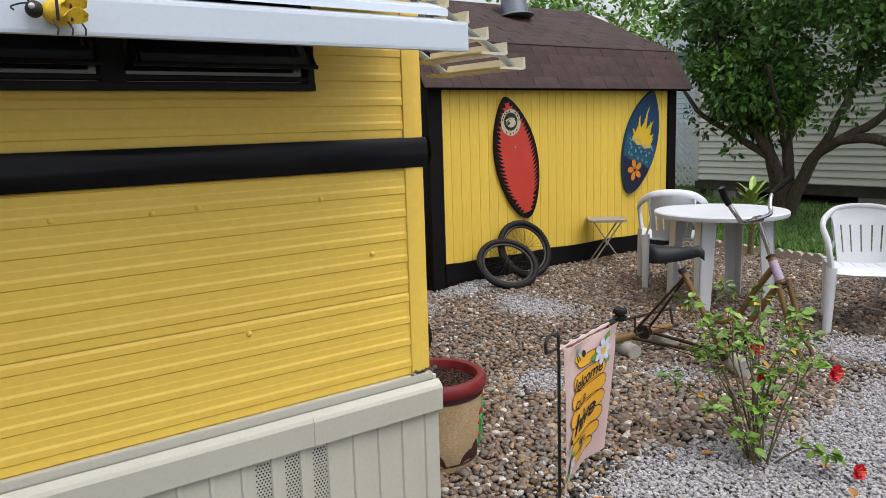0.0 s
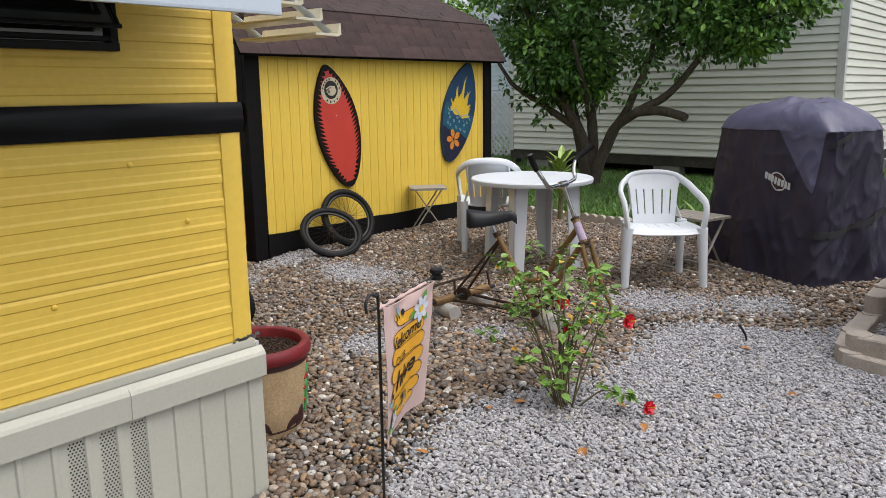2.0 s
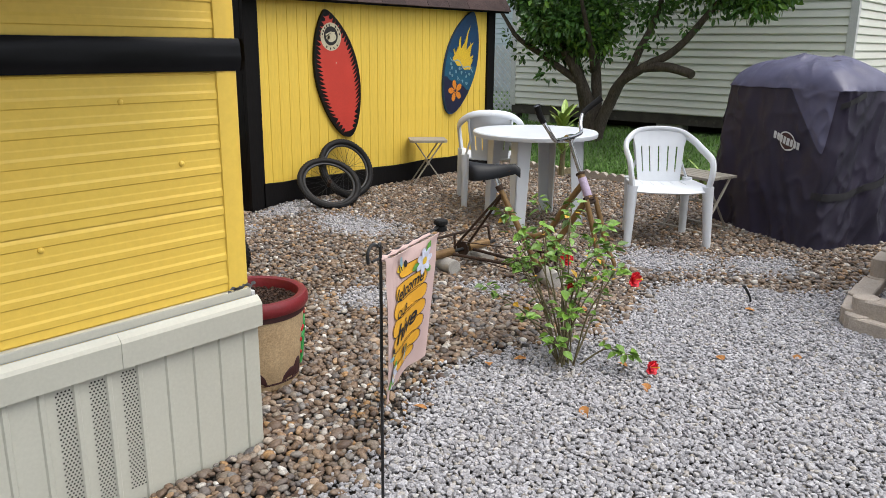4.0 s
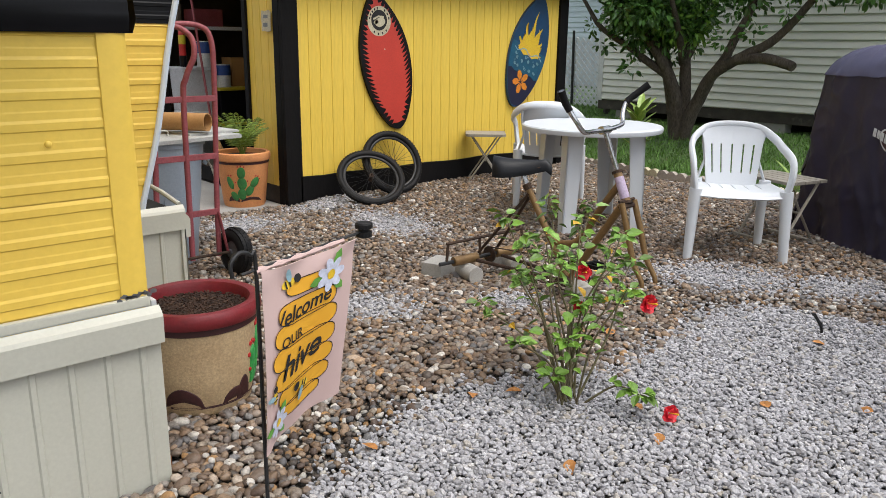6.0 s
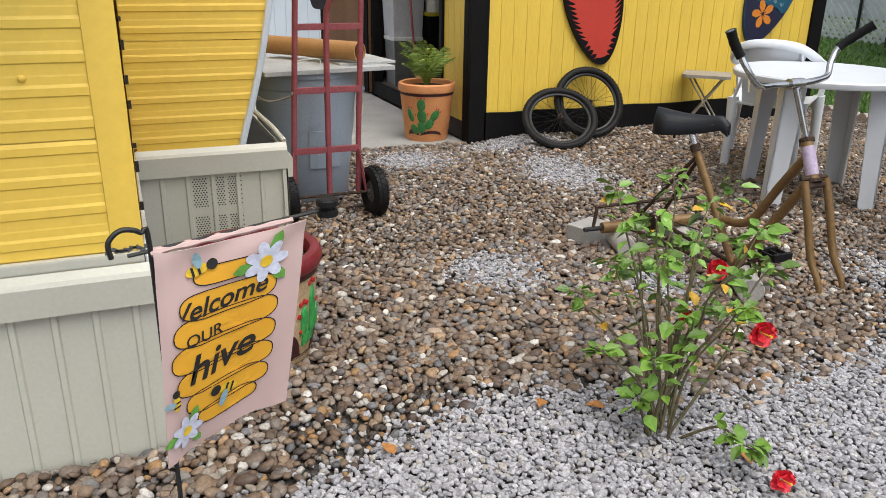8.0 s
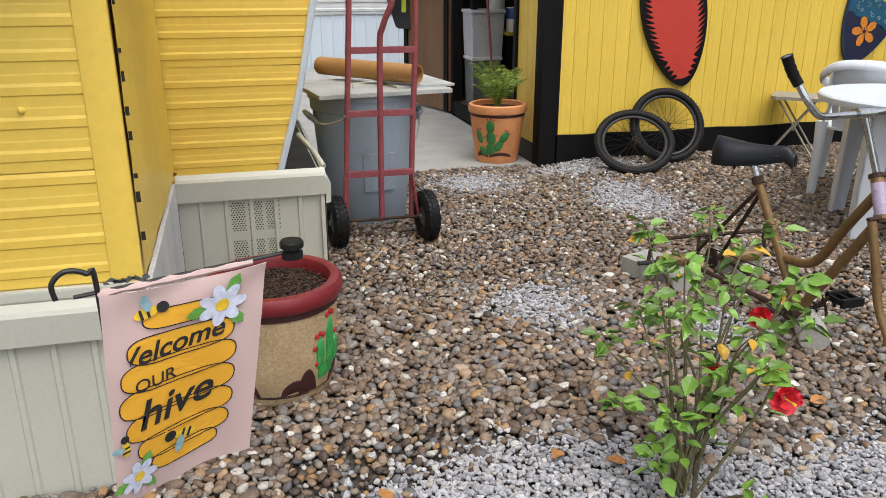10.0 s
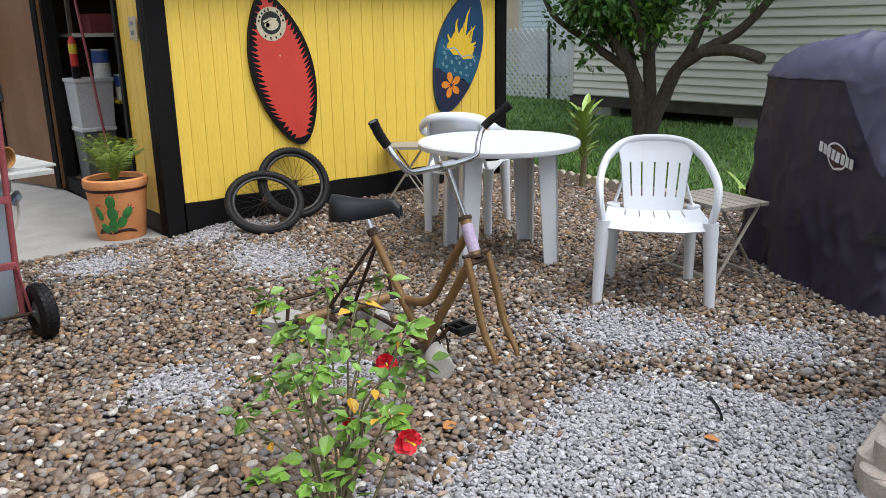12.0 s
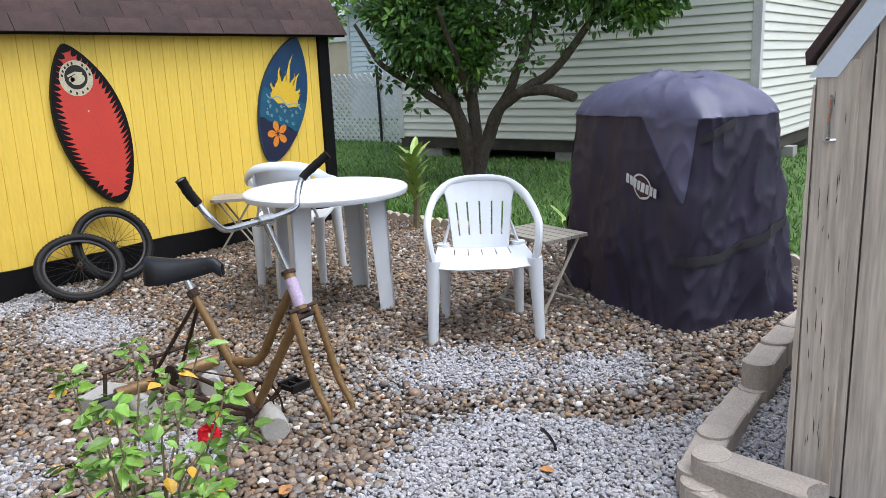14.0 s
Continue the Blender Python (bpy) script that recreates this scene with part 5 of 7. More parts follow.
# handlebar
ST = Vector((2.205, 0.170, 0.852))
wpart("stem", bar([HT, ST + Vector((0.004, -0.006, -0.02)), ST], [0.012, 0.0125, 0.013], 10), CHROME, trike, "chrome stem", smooth=True)
wpart("bar_clamp", bar([ST + Vector((-0.035, -0.004, 0)), ST + Vector((0.035, 0.004, 0))], 0.019, 10), CHROME, trike, smooth=True)
left_bar = smooth_line([ST, ST + Vector((-0.10, -0.012, 0.0)), (2.010, 0.135, 0.858), (1.965, 0.140, 0.900), (1.942, 0.165, 0.950), (1.918, 0.175, 0.990), (1.897, 0.180, 1.035)], 5)
right_bar = smooth_line([ST, ST + Vector((0.10, 0.015, 0.004)), (2.385, 0.205, 0.868), (2.425, 0.235, 0.910), (2.462, 0.245, 0.960), (2.500, 0.215, 1.003), (2.535, 0.175, 1.045)], 5)
for pts in (left_bar, right_bar):
    wpart("handlebar", bar(pts, 0.0112, 10), CHROME, trike, "chrome handlebar", smooth=True)
    wpart("grip", bar(pts[-11:], [0.016] * 4 + [0.0175, 0.016, 0.0175, 0.016, 0.0175, 0.017, 0.019], 12), RUBBER, trike, "black rubber grip", smooth=True)
# crank, chain and rear axle
wpart("bottom_bracket", bar([BBp + Vector((-0.05, -0.01, 0)), BBp + Vector((0.05, 0.01, 0))], 0.024, 10), RUSTY, trike)
bm = bmesh.new()
for r0, r1, d in ((0.078, 0.092, 0.0), (0.030, 0.040, 0.0)):
    inn, out = circle(0, 0, r0, 32), circle(0, 0, r1, 32)
    for k in range(32):
        vs4 = [bm.verts.new((BBp.x + 0.055, BBp.y + p[0], BBp.z + p[1])) for p in (inn[k], inn[(k + 1) % 32], out[(k + 1) % 32], out[k])]
        bm.faces.new(vs4)
for k in range(5):
    a = 2 * math.pi * k / 5
    tube(bm, [(BBp.x + 0.055, BBp.y + 0.03 * math.cos(a), BBp.z + 0.03 * math.sin(a)), (BBp.x + 0.055, BBp.y + 0.085 * math.cos(a), BBp.z + 0.085 * math.sin(a))], 0.005, 5)
bmesh.ops.remove_doubles(bm, verts=bm.verts[:], dist=0.0005)
wpart("chainring", bm, RUSTY, trike, "rusty chainring")
wpart("crank_arm", bar([BBp + Vector((0.06, 0, 0)), (2.325, 0.30, 0.165)], 0.009, 6), RUSTY, trike)
wpart("crank_arm", bar([BBp + Vector((-0.06, 0, 0)), (2.16, 0.43, 0.075)], 0.009, 6), RUSTY, trike)
def pedal(c, name="pedal"):
    bm = bmesh.new()
    for y in (-0.038, 0.038):
        quad_box(bm, (c[0] - 0.045, c[1] + y - 0.008, c[2] - 0.022), (c[0] + 0.045, c[1] + y + 0.008, c[2] + 0.010), 0.003)
    for x in (-0.04, 0.0, 0.04):
        quad_box(bm, (c[0] + x - 0.005, c[1] - 0.038, c[2] - 0.016), (c[0] + x + 0.005, c[1] + 0.038, c[2] + 0.004), 0.002)
    wpart(name, bm, RUBBER, trike, "black plastic pedal")
pedal((2.360, 0.275, 0.165))
AXL, AXR = Vector((1.925, 0.930, 0.105)), Vector((2.470, 0.860, 0.120))
wpart("rear_axle_tube", bar([AXL.lerp(AXR, 0.10), AXL.lerp(AXR, 0.38)], 0.026, 12), GOLD_PAINT, trike, "gold rear axle tube", smooth=True)
wpart("rear_axle_tube", bar([AXL.lerp(AXR, 0.62), AXL.lerp(AXR, 0.93)], 0.026, 12), GOLD_PAINT, trike, "gold rear axle tube", smooth=True)
wpart("rear_axle", bar([AXL.lerp(AXR, -0.06), AXL.lerp(AXR, 1.05)], 0.011, 8), BLACK_STEEL, trike)
mid = AXL.lerp(AXR, 0.5)
wpart("rear_sprocket", bar([mid + Vector((0.02, 0, 0)), mid + Vector((0.028, 0, 0))], 0.045, 18), RUSTY, trike)
for s in (-1, 1):
    wpart("chain_stay", bar([BBp + Vector((0.03 * s, 0.02, 0)), mid + Vector((0.09 * s, -0.02, -0.01))], 0.010, 8), RUSTY, trike)
    wpart("seat_stay", bar([STop.lerp(BBp, 0.08) + Vector((0.01 * s, 0, 0)), mid + Vector((0.07 * s, -0.01, 0.03))], 0.008, 8), RUSTY, trike)
    wpart("chain", bar([BBp + Vector((0.055, 0.0, 0.085 * s)), mid + Vector((0.024, 0.0, 0.042 * s))], 0.006, 5, flat=0.5), RUSTY, trike)
RK = [Vector((1.945, 0.94, 0.205)), Vector((2.46, 0.875, 0.225))]
wpart("rack_bar", bar(RK, 0.008, 6), RUSTY, trike)
for t in (0.02, 0.42, 0.98):
    wpart("rack_post", bar([RK[0].lerp(RK[1], t), AXL.lerp(AXR, t)], 0.008, 6), RUSTY, trike)
trike.matrix_basis = pose(2.170, 0.560, 0.0)
random.seed(8)
for (x, y, z, rz, l, r) in ((2.03, 0.845, 0.045, 75, 0.16, 0.045), (2.34, 0.81, 0.045, 60, 0.16, 0.045), (2.205, 0.235, 0.052, 60, 0.17, 0.052)):
    b = thing("concrete_cylinder", pose(x, y, z, 0, 90, rz), "round concrete test cylinder under the tricycle frame", "block", "concrete cylinders")
    part("body", turned([(r - 0.004, -l / 2), (r, -l / 2 + 0.004), (r, l / 2 - 0.004), (r - 0.004, l / 2)], 20), PALE_CONCRETE, b, smooth=True)
tagged(part("concrete_block", box((-0.09, -0.06, 0), (0.09, 0.06, 0.085), 0.006), CONCRETE, at=pose(1.97, 1.02, 0.0, 0, 0, 20)), "small rough concrete block behind the axle", "block")
tagged(part("concrete_block", box((-0.09, -0.06, 0), (0.09, 0.06, 0.08), 0.006), CONCRETE, at=pose(2.40, 0.96, 0.0, 0, 0, -15)), "small rough concrete block beside the axle", "block")

# ---- garden flag ----
FO, FU = Vector((0.012, -0.600, 0)), Vector((0.981, 0.195, 0.0))
FN = Vector((0.195, -0.981, 0))
FW, FH, FZ = 0.278, 0.43, 0.764
FOLD = 0.036


def cloth(u, v, d):
    """u along the arm, v down from the arm (metres); the hoist edge is folded over in front and the foot swings in."""
    k = v / FH
    r = 0.010 * math.sin(u * 19 + 1.0 + v * 2.5) * (0.3 + k) + 0.016 * math.sin(v * 6.0 + u * 4) + 0.004 * math.sin(u * 43 - v * 9) * (0.2 + k)
    r += 0.010 * math.exp(-((u - FOLD * 0.5) / 0.022) ** 2) * (1 - 0.5 * k) + 0.006 * math.sin(v * 55 + u * 30) * math.exp(-v * 30)
    p = FO + FU * (u * (1 - 0.13 * k) - 0.022 * k) + FN * (0.008 + r + d)
    p.z = FZ + 0.016 * u / FW - v * (0.97 - 0.10 * u / FW) - 0.010 * math.sin(math.pi * min(1.0, u / FW)) * (1 - k)
    return p


def printed(u, v, d):
    """Where a point of the print lies, part of it being lost in the fold."""
    return cloth(u - 0.030, v, d)


flag = thing("garden_flag", pose(0.008, -0.600, 0.0), "pale pink garden flag with yellow beehive print on black stake", "flag")
ctr = wpart("cloth", sheet(lambda u, v: cloth(u, v, 0.0), [FW * k / 30 for k in range(31)], [FH * k / 36 for k in range(37)], 0.0016), FLAG_PINK, flag, "pale pink printed cloth", smooth=True)
hive_rows = [(0.045, 0.075, 0.095, 0.155), (0.092, 0.140, 0.066, 0.190), (0.140, 0.192, 0.052, 0.210), (0.192, 0.246, 0.046, 0.215), (0.246, 0.298, 0.055, 0.205), (0.298, 0.345, 0.075, 0.180), (0.345, 0.378, 0.10, 0.135)]
hp = []
for v0, v1, u0, w in hive_rows:
    c, h = u0 + w / 2, (v1 - v0) / 2 + 0.004
    hp.append([(c + w / 2 * math.copysign(abs(math.cos(a)) ** 0.45, math.cos(a)), (v0 + v1) / 2 + h * math.copysign(abs(math.sin(a)) ** 0.8, math.sin(a))) for a in [2 * math.pi * k / 28 for k in range(28)]])


def cloth_flat(polys, d):
    """Print laid along the cloth, cut fine enough to follow it."""
    bm = bmesh.new()
    for poly in polys:
        n = len(poly)
        cu, cv = sum(p[0] for p in poly) / n, sum(p[1] for p in poly) / n
        rings = []
        for k in (1.0, 0.75, 0.5, 0.25):
            rings.append([bm.verts.new(printed(cu + (u - cu) * k, cv + (v - cv) * k, d)) for u, v in poly])
        for a, b in zip(rings, rings[1:]):
            for i in range(n):
                bm.faces.new((a[i], a[(i + 1) % n], b[(i + 1) % n], b[i]))
        bm.faces.new(rings[-1])
    return bm


wpart("hive_print", cloth_flat(hp, 0.0020), HIVE, flag, "honey-yellow beehive print")
bm = bmesh.new()
for p in hp:
    n = len(p)
    for i in range(n):
        (a, b), (c, d) = p[i], p[(i + 1) % n]
        dx, dy = c - a, d - b
        l = math.hypot(dx, dy) or 1
        ox, oy = -dy / l * 0.0011, dx / l * 0.0011
        bm.faces.new([bm.verts.new(printed(q[0], q[1], 0.0034)) for q in ((a + ox, b + oy), (c + ox, d + oy), (c - ox, d - oy), (a - ox, b - oy))])
wpart("hive_outline", bm, INK, flag)
for text, size, u, v, sh, bold in (("Welcome", 0.053, 0.026, 0.146, 0.22, 0.0009), ("TO OUR", 0.035, 0.016, 0.200, 0.0, 0.0002), ("hive", 0.086, 0.078, 0.275, 0.22, 0.0013)):
    bm = lettering(text, size, lambda a, b, d: (a, b, 0.0), 0.0, sh, bold)
    cut = FOLD + 0.034 - u
    if cut > 0:
        bmesh.ops.bisect_plane(bm, geom=bm.verts[:] + bm.edges[:] + bm.faces[:], plane_co=(cut, 0, 0), plane_no=(-1, 0, 0), clear_outer=True)
    bmesh.ops.triangulate(bm, faces=bm.faces[:])
    for q in bm.verts:
        q.co = printed(u + q.co.x, v - q.co.y - q.co.x * 0.10, 0.0044)
    wpart("lettering", bm, INK, flag, "black lettering")


def daisy(cu, cv, r):
    leaves = [[(cu + q * math.cos(a + w), cv + q * math.sin(a + w)) for q, w in ((r * 0.4, -0.4), (r * 1.25, -0.2), (r * 1.55, 0.0), (r * 1.2, 0.25), (r * 0.4, 0.5))] for a in (0.9, -1.1, 3.0)]
    wpart("leaf_print", cloth_flat(leaves, 0.0046), PRINT_GREEN, flag)
    pet = []
    for k in range(7):
        a = 2 * math.pi * k / 7
        c = (cu + r * 0.62 * math.cos(a), cv + r * 0.62 * math.sin(a))
        pet.append([(c[0] + r * (0.44 * math.cos(t) * math.cos(a) - 0.27 * math.sin(t) * math.sin(a)), c[1] + r * (0.44 * math.cos(t) * math.sin(a) + 0.27 * math.sin(t) * math.cos(a))) for t in [2 * math.pi * q / 12 for q in range(12)]])
    for q in pet:
        wpart("daisy_petal", cloth_flat([q], 0.0060), DAISY, flag, "pale blue daisy petal")
    wpart("daisy_centre", cloth_flat([circle(cu, cv, r * 0.3, 12)], 0.0072), SUN_YEL, flag)


def bee(cu, cv, r, a=0.4):
    rot = lambda x, y: (cu + x * math.cos(a) - y * math.sin(a), cv + x * math.sin(a) + y * math.cos(a))
    body = [rot(*p) for p in circle(r * 0.7, 0, r * 0.9, 14, r * 0.45)]
    wpart("bee_body", cloth_flat([body], 0.0052), SUN_YEL, flag)
    blk = [[rot(*p) for p in circle(-r * 0.5, 0, r * 0.45, 12)]] + [[rot(*p) for p in ((x, -r * 0.40), (x + r * 0.2, -r * 0.40), (x + r * 0.2, r * 0.40), (x, r * 0.40))] for x in (r * 0.45, r * 0.95)]
    wpart("bee_print", cloth_flat(blk, 0.0064), INK, flag)
    wpart("bee_wing", cloth_flat([[rot(*p) for p in circle(r * 0.5, r * 0.8, r * 0.35, 12, r * 0.7)]], 0.0076), PALE_TEAL, flag)


daisy(0.232, 0.062, 0.042)
daisy(0.075, 0.372, 0.034)
bee(0.118, 0.040, 0.024, 2.9)
bee(0.150, 0.318, 0.026, 0.3)
bee(0.052, 0.285, 0.018, 1.5)
hook = smooth_line([(-0.050, -0.618, 0.762), (-0.052, -0.618, 0.790), (-0.030, -0.612, 0.808), (0.000, -0.604, 0.798), (0.012, -0.602, 0.768), (0.012, -0.602, 0.40), (0.012, -0.602, -0.03)], 5)
wpart("stake", bar(hook, 0.0046, 8), BLACK_STEEL, flag, "black steel stake with a curled top", smooth=True)
arm_a, arm_b = Vector((-0.025, -0.607, 0.760)), Vector((0.330, -0.539, 0.785))
wpart("arm", bar([arm_a, arm_b], 0.0036, 6), BLACK_STEEL, flag)
# the hem that the arm runs through, bunched at the stake
hem = [arm_a.lerp(arm_b, 0.10 + 0.72 * k / 24) + Vector((0, 0, -0.004)) for k in range(25)]
wpart("hem", bar(hem, [0.0085 + 0.003 * math.sin(k * 1.3) * (1 - k / 30) for k in range(25)], 8, flat=0.75), FLAG_PINK, flag, "pink sleeve hem", smooth=True)
bm = turned([(0.016, -0.018), (0.021, -0.016), (0.021, -0.004), (0.015, -0.002), (0.015, 0.004), (0.023, 0.006), (0.023, 0.016), (0.020, 0.020)], 14)
for v in bm.verts:
    v.co = arm_b + Vector((0.008, 0.001, 0.003)) + v.co * 0.95
wpart("end_stopper", bm, RUBBER, flag, "black rubber stopper")


# ---- plant pots ----
def on_pot(prof, c):
    """Maps angle and height to the pot's outside, d off it."""
    def to3(a, z, d):
        for (r0, z0), (r1, z1) in zip(prof, prof[1:]):
            if z0 <= z <= z1:
                r = r0 + (r1 - r0) * (z - z0) / (z1 - z0)
                return (c[0] + (r + d) * math.cos(a), c[1] + (r + d) * math.sin(a), c[2] + z)
        r = prof[-1][0]
        return (c[0] + (r + d) * math.cos(a), c[1] + (r + d) * math.sin(a), c[2] + z)
    return to3


def relief(polys, to3, d):
    """Painted relief on a pot: each outline as a low mound."""
    bm = bmesh.new()
    for poly in polys:
        n = len(poly)
        cu, cv = sum(p[0] for p in poly) / n, sum(p[1] for p in poly) / n
        rings = [[bm.verts.new(to3(cu + (u - cu) * k, cv + (v - cv) * k, h)) for u, v in poly] for k, h in ((1.0, 0.0), (0.93, d * 0.7), (0.6, d), (0.25, d * 1.1))]
        for a, b in zip(rings, rings[1:]):
            for i in range(n):
                bm.faces.new((a[i], a[(i + 1) % n], b[(i + 1) % n], b[i]))
        bm.faces.new(rings[-1])
    return bm


def mulch(r, z, n, seed):
    random.seed(seed)
    bm = bmesh.new()
    for k in range(n):
        a, q = random.uniform(0, 6.283), r * math.sqrt(random.random())
        l, w = random.uniform(0.010, 0.026), random.uniform(0.002, 0.004)
        d = Vector((random.uniform(-1, 1), random.uniform(-1, 1), random.uniform(-0.35, 0.35))).normalized()
        e = d.cross(Vector((0, 0, 1))).normalized()
        obj = Vector((q * math.cos(a), q * math.sin(a), z + random.uniform(0, 0.010)))
        f = d.cross(e)
        vv = [bm.verts.new(obj + d * l * i + e * w * j + f * 0.002 * h) for i in (-0.5, 0.5) for j in (-1, 1) for h in (-1, 1)]
        for q4 in ((0, 1, 3, 2), (4, 6, 7, 5), (0, 4, 5, 1), (2, 3, 7, 6), (0, 2, 6, 4), (1, 5, 7, 3)):
            bm.faces.new([vv[i] for i in q4])
    return bm


P1 = [(0.165, 0.0), (0.178, 0.02), (0.196, 0.16), (0.205, 0.30), (0.208, 0.365)]
pot = thing("large_planter", pose(0.325, 0.425, 0.0) @ Matrix.Diagonal((0.95, 0.95, 0.85, 1)), "large tan planter with a dark red rim and painted cactus", "planter")
part("body", turned([(0.12, 0.0)] + P1 + [(0.196, 0.37)], 64, False), TAN_POT, pot, smooth=True)
part("rim_band", turned([(0.2085, 0.352), (0.213, 0.356), (0.213, 0.378), (0.2085, 0.382)], 64, False), MAROON_DARK, pot, "black-brown band under the rim", smooth=True)
part("rim", turned([(0.205, 0.378), (0.222, 0.382), (0.230, 0.400), (0.229, 0.425), (0.220, 0.442), (0.205, 0.446), (0.190, 0.440), (0.183, 0.420), (0.180, 0.33)], 64, False), MAROON, pot, "dark red glazed rim", smooth=True)
part("soil", turned([(0.0, 0.392), (0.19, 0.388)], 40, False), MULCH, pot, "brown bark mulch")
tagged(part("bark_chip", mulch(0.178, 0.392, 1300, 5), MULCH, pot), kind="stuff")
T1 = on_pot(P1, (0, 0, 0))
mound = lambda a0, a1, h: [(a0, 0.045)] + [(a0 + (a1 - a0) * k / 12, 0.048 + h * math.sin(math.pi * k / 12) ** 0.6) for k in range(1, 12)] + [(a1, 0.045)]
for q in (mound(-2.75, -1.95, 0.085), mound(-1.62, -1.02, 0.060), mound(-1.30, -0.92, 0.095), mound(-0.6, 0.1, 0.07)):
    part("mound_relief", relief([q], T1, 0.004), MAROON_DARK, pot, "dark maroon painted mound")
part("ground_line", relief([[(a, 0.040) for a in [-3.3 + 0.12 * k for k in range(30)]] + [(a, 0.050) for a in [-3.3 + 0.12 * k for k in range(29, -1, -1)]]], T1, 0.0015), MAROON_DARK, pot)
blade = lambda a, z0, z1, w, lean=0.0: [(a - w, z0), (a - w * 1.1, z0 + (z1 - z0) * 0.4), (a - w + lean, z0 + (z1 - z0) * 0.8), (a + lean, z1), (a + w + lean, z0 + (z1 - z0) * 0.8), (a + w * 1.1, z0 + (z1 - z0) * 0.4), (a + w, z0)]
for q in [blade(-0.62, 0.085, 0.325, 0.085), blade(-0.86, 0.13, 0.255, 0.075), blade(-0.80, 0.085, 0.150, 0.09), blade(-0.40, 0.12, 0.23, 0.075)]:
    part("cactus_relief", relief([q], T1, 0.009), CACTUS_BRIGHT, pot, "bright green cactus relief")
for a, z in ((-0.62, 0.338), (-0.70, 0.330), (-0.54, 0.330), (-0.86, 0.270), (-0.94, 0.262), (-0.98, 0.215), (-0.79, 0.262), (-0.93, 0.150), (-0.87, 0.165), (-0.40, 0.24)):
    part("cactus_bloom", relief([circle(a, z, 0.045, 10, 0.010)], T1, 0.006), RED_PAINT, pot, "red cactus bloom")
part("rim_drip", relief([[(-3.1, 0.0)] + [(-3.1 + 0.1 * k, 0.012) for k in range(1, 29)] + [(-0.2, 0.0)]], T1, 0.001), TAN_POT, pot)

P2 = [(0.148, 0.0), (0.156, 0.02), (0.188, 0.30), (0.193, 0.345)]
cp = thing("cactus_planter", pose(2.045, 3.345, 0.012), "orange terracotta planter with painted cactus holding a small palm", "planter")
part("body", turned([(0.10, 0.0)] + P2 + [(0.185, 0.35)], 56, False), POT_ORANGE, cp, smooth=True)
part("band", turned([(0.1905, 0.325), (0.1945, 0.328), (0.1945, 0.342), (0.1915, 0.345)], 56, False), MAROON_DARK, cp, "dark painted band", smooth=True)
part("rim", turned([(0.190, 0.345), (0.203, 0.350), (0.207, 0.375), (0.203, 0.400), (0.190, 0.408), (0.176, 0.402), (0.170, 0.33)], 56, False), POT_ORANGE, cp, smooth=True)
part("soil", turned([(0.0, 0.375), (0.178, 0.37)], 32, False), MULCH, cp)
T2 = on_pot(P2, (0, 0, 0))
oval = lambda a, z, ra, rz, t=0.0: [(a + ra * math.cos(q) * math.cos(t) - rz / 0.17 * math.sin(q) * math.sin(t), z + rz * math.sin(q) * math.cos(t) + ra * 0.17 * math.cos(q) * math.sin(t)) for q in [2 * math.pi * k / 16 for k in range(16)]]
C0 = -2.15
for q in [oval(C0, 0.105, 0.19, 0.045), oval(C0 + 0.02, 0.185, 0.20, 0.048, 0.1), oval(C0 + 0.0, 0.265, 0.17, 0.045), oval(C0 - 0.33, 0.090, 0.15, 0.040, 0.6), oval(C0 - 0.48, 0.190, 0.13, 0.050, 0.3), oval(C0 + 0.33, 0.130, 0.17, 0.042, -0.5), oval(C0 + 0.55, 0.190, 0.16, 0.045, -0.6)]:
    part("cactus_relief", relief([q], T2, 0.007), CACTUS_GREEN, cp, "green prickly pear pad")
for q in (mound(C0 - 0.7, C0 - 0.1, 0.045), mound(C0 - 0.1, C0 + 0.95, 0.035)):
    part("mound_relief", relief([q], T2, 0.004), MAROON_DARK, cp, "dark brown painted mound")
part("cactus_bloom", relief([circle(C0 + a, z, 0.030, 8, 0.006) for a, z in ((-0.12, 0.315), (0.0, 0.318), (0.12, 0.313), (-0.55, 0.245), (-0.42, 0.246), (0.70, 0.235), (0.78, 0.215), (0.6, 0.24), (0.24, 0.205), (-0.25, 0.195))], T2, 0.004), RED_PAINT, cp, "small red blooms")
palm = thing("potted_palm", pose(2.045, 3.345, 0.385), "small feathery green palm in the terracotta planter", "plant")
random.seed(21)
for k in range(38):
    a = 2 * math.pi * k / 38 + random.uniform(-0.2, 0.2)
    h, reach = random.uniform(0.14, 0.31), random.uniform(0.05, 0.20)
    pts = smooth_line([(0.01 * math.cos(a), 0.01 * math.sin(a), 0), (reach * 0.4 * math.cos(a), reach * 0.4 * math.sin(a), h * 0.65), (reach * math.cos(a), reach * math.sin(a), h)], 6)
    bm = bmesh.new()
    tube(bm, pts, 0.0022, 4)
    for i, p in enumerate(pts[4:]):
        for s in (-1, 1):
            d = Vector((-math.sin(a) * s, math.cos(a) * s, 0.35)).normalized() + Vector((math.cos(a), math.sin(a), 0)) * 0.5
            l = 0.085 * (1 - 0.05 * i)
            e = d.cross(Vector((math.cos(a), math.sin(a), 0.3))).normalized() * 0.0045
            q = [p, p + d * l * 0.45 + e, p + d * l, p + d * l * 0.45 - e]
            q[2] = q[2] - Vector((0, 0, 0.02))
            bm.faces.new([bm.verts.new(c) for c in q])
    part("frond", bm, PALM, palm)

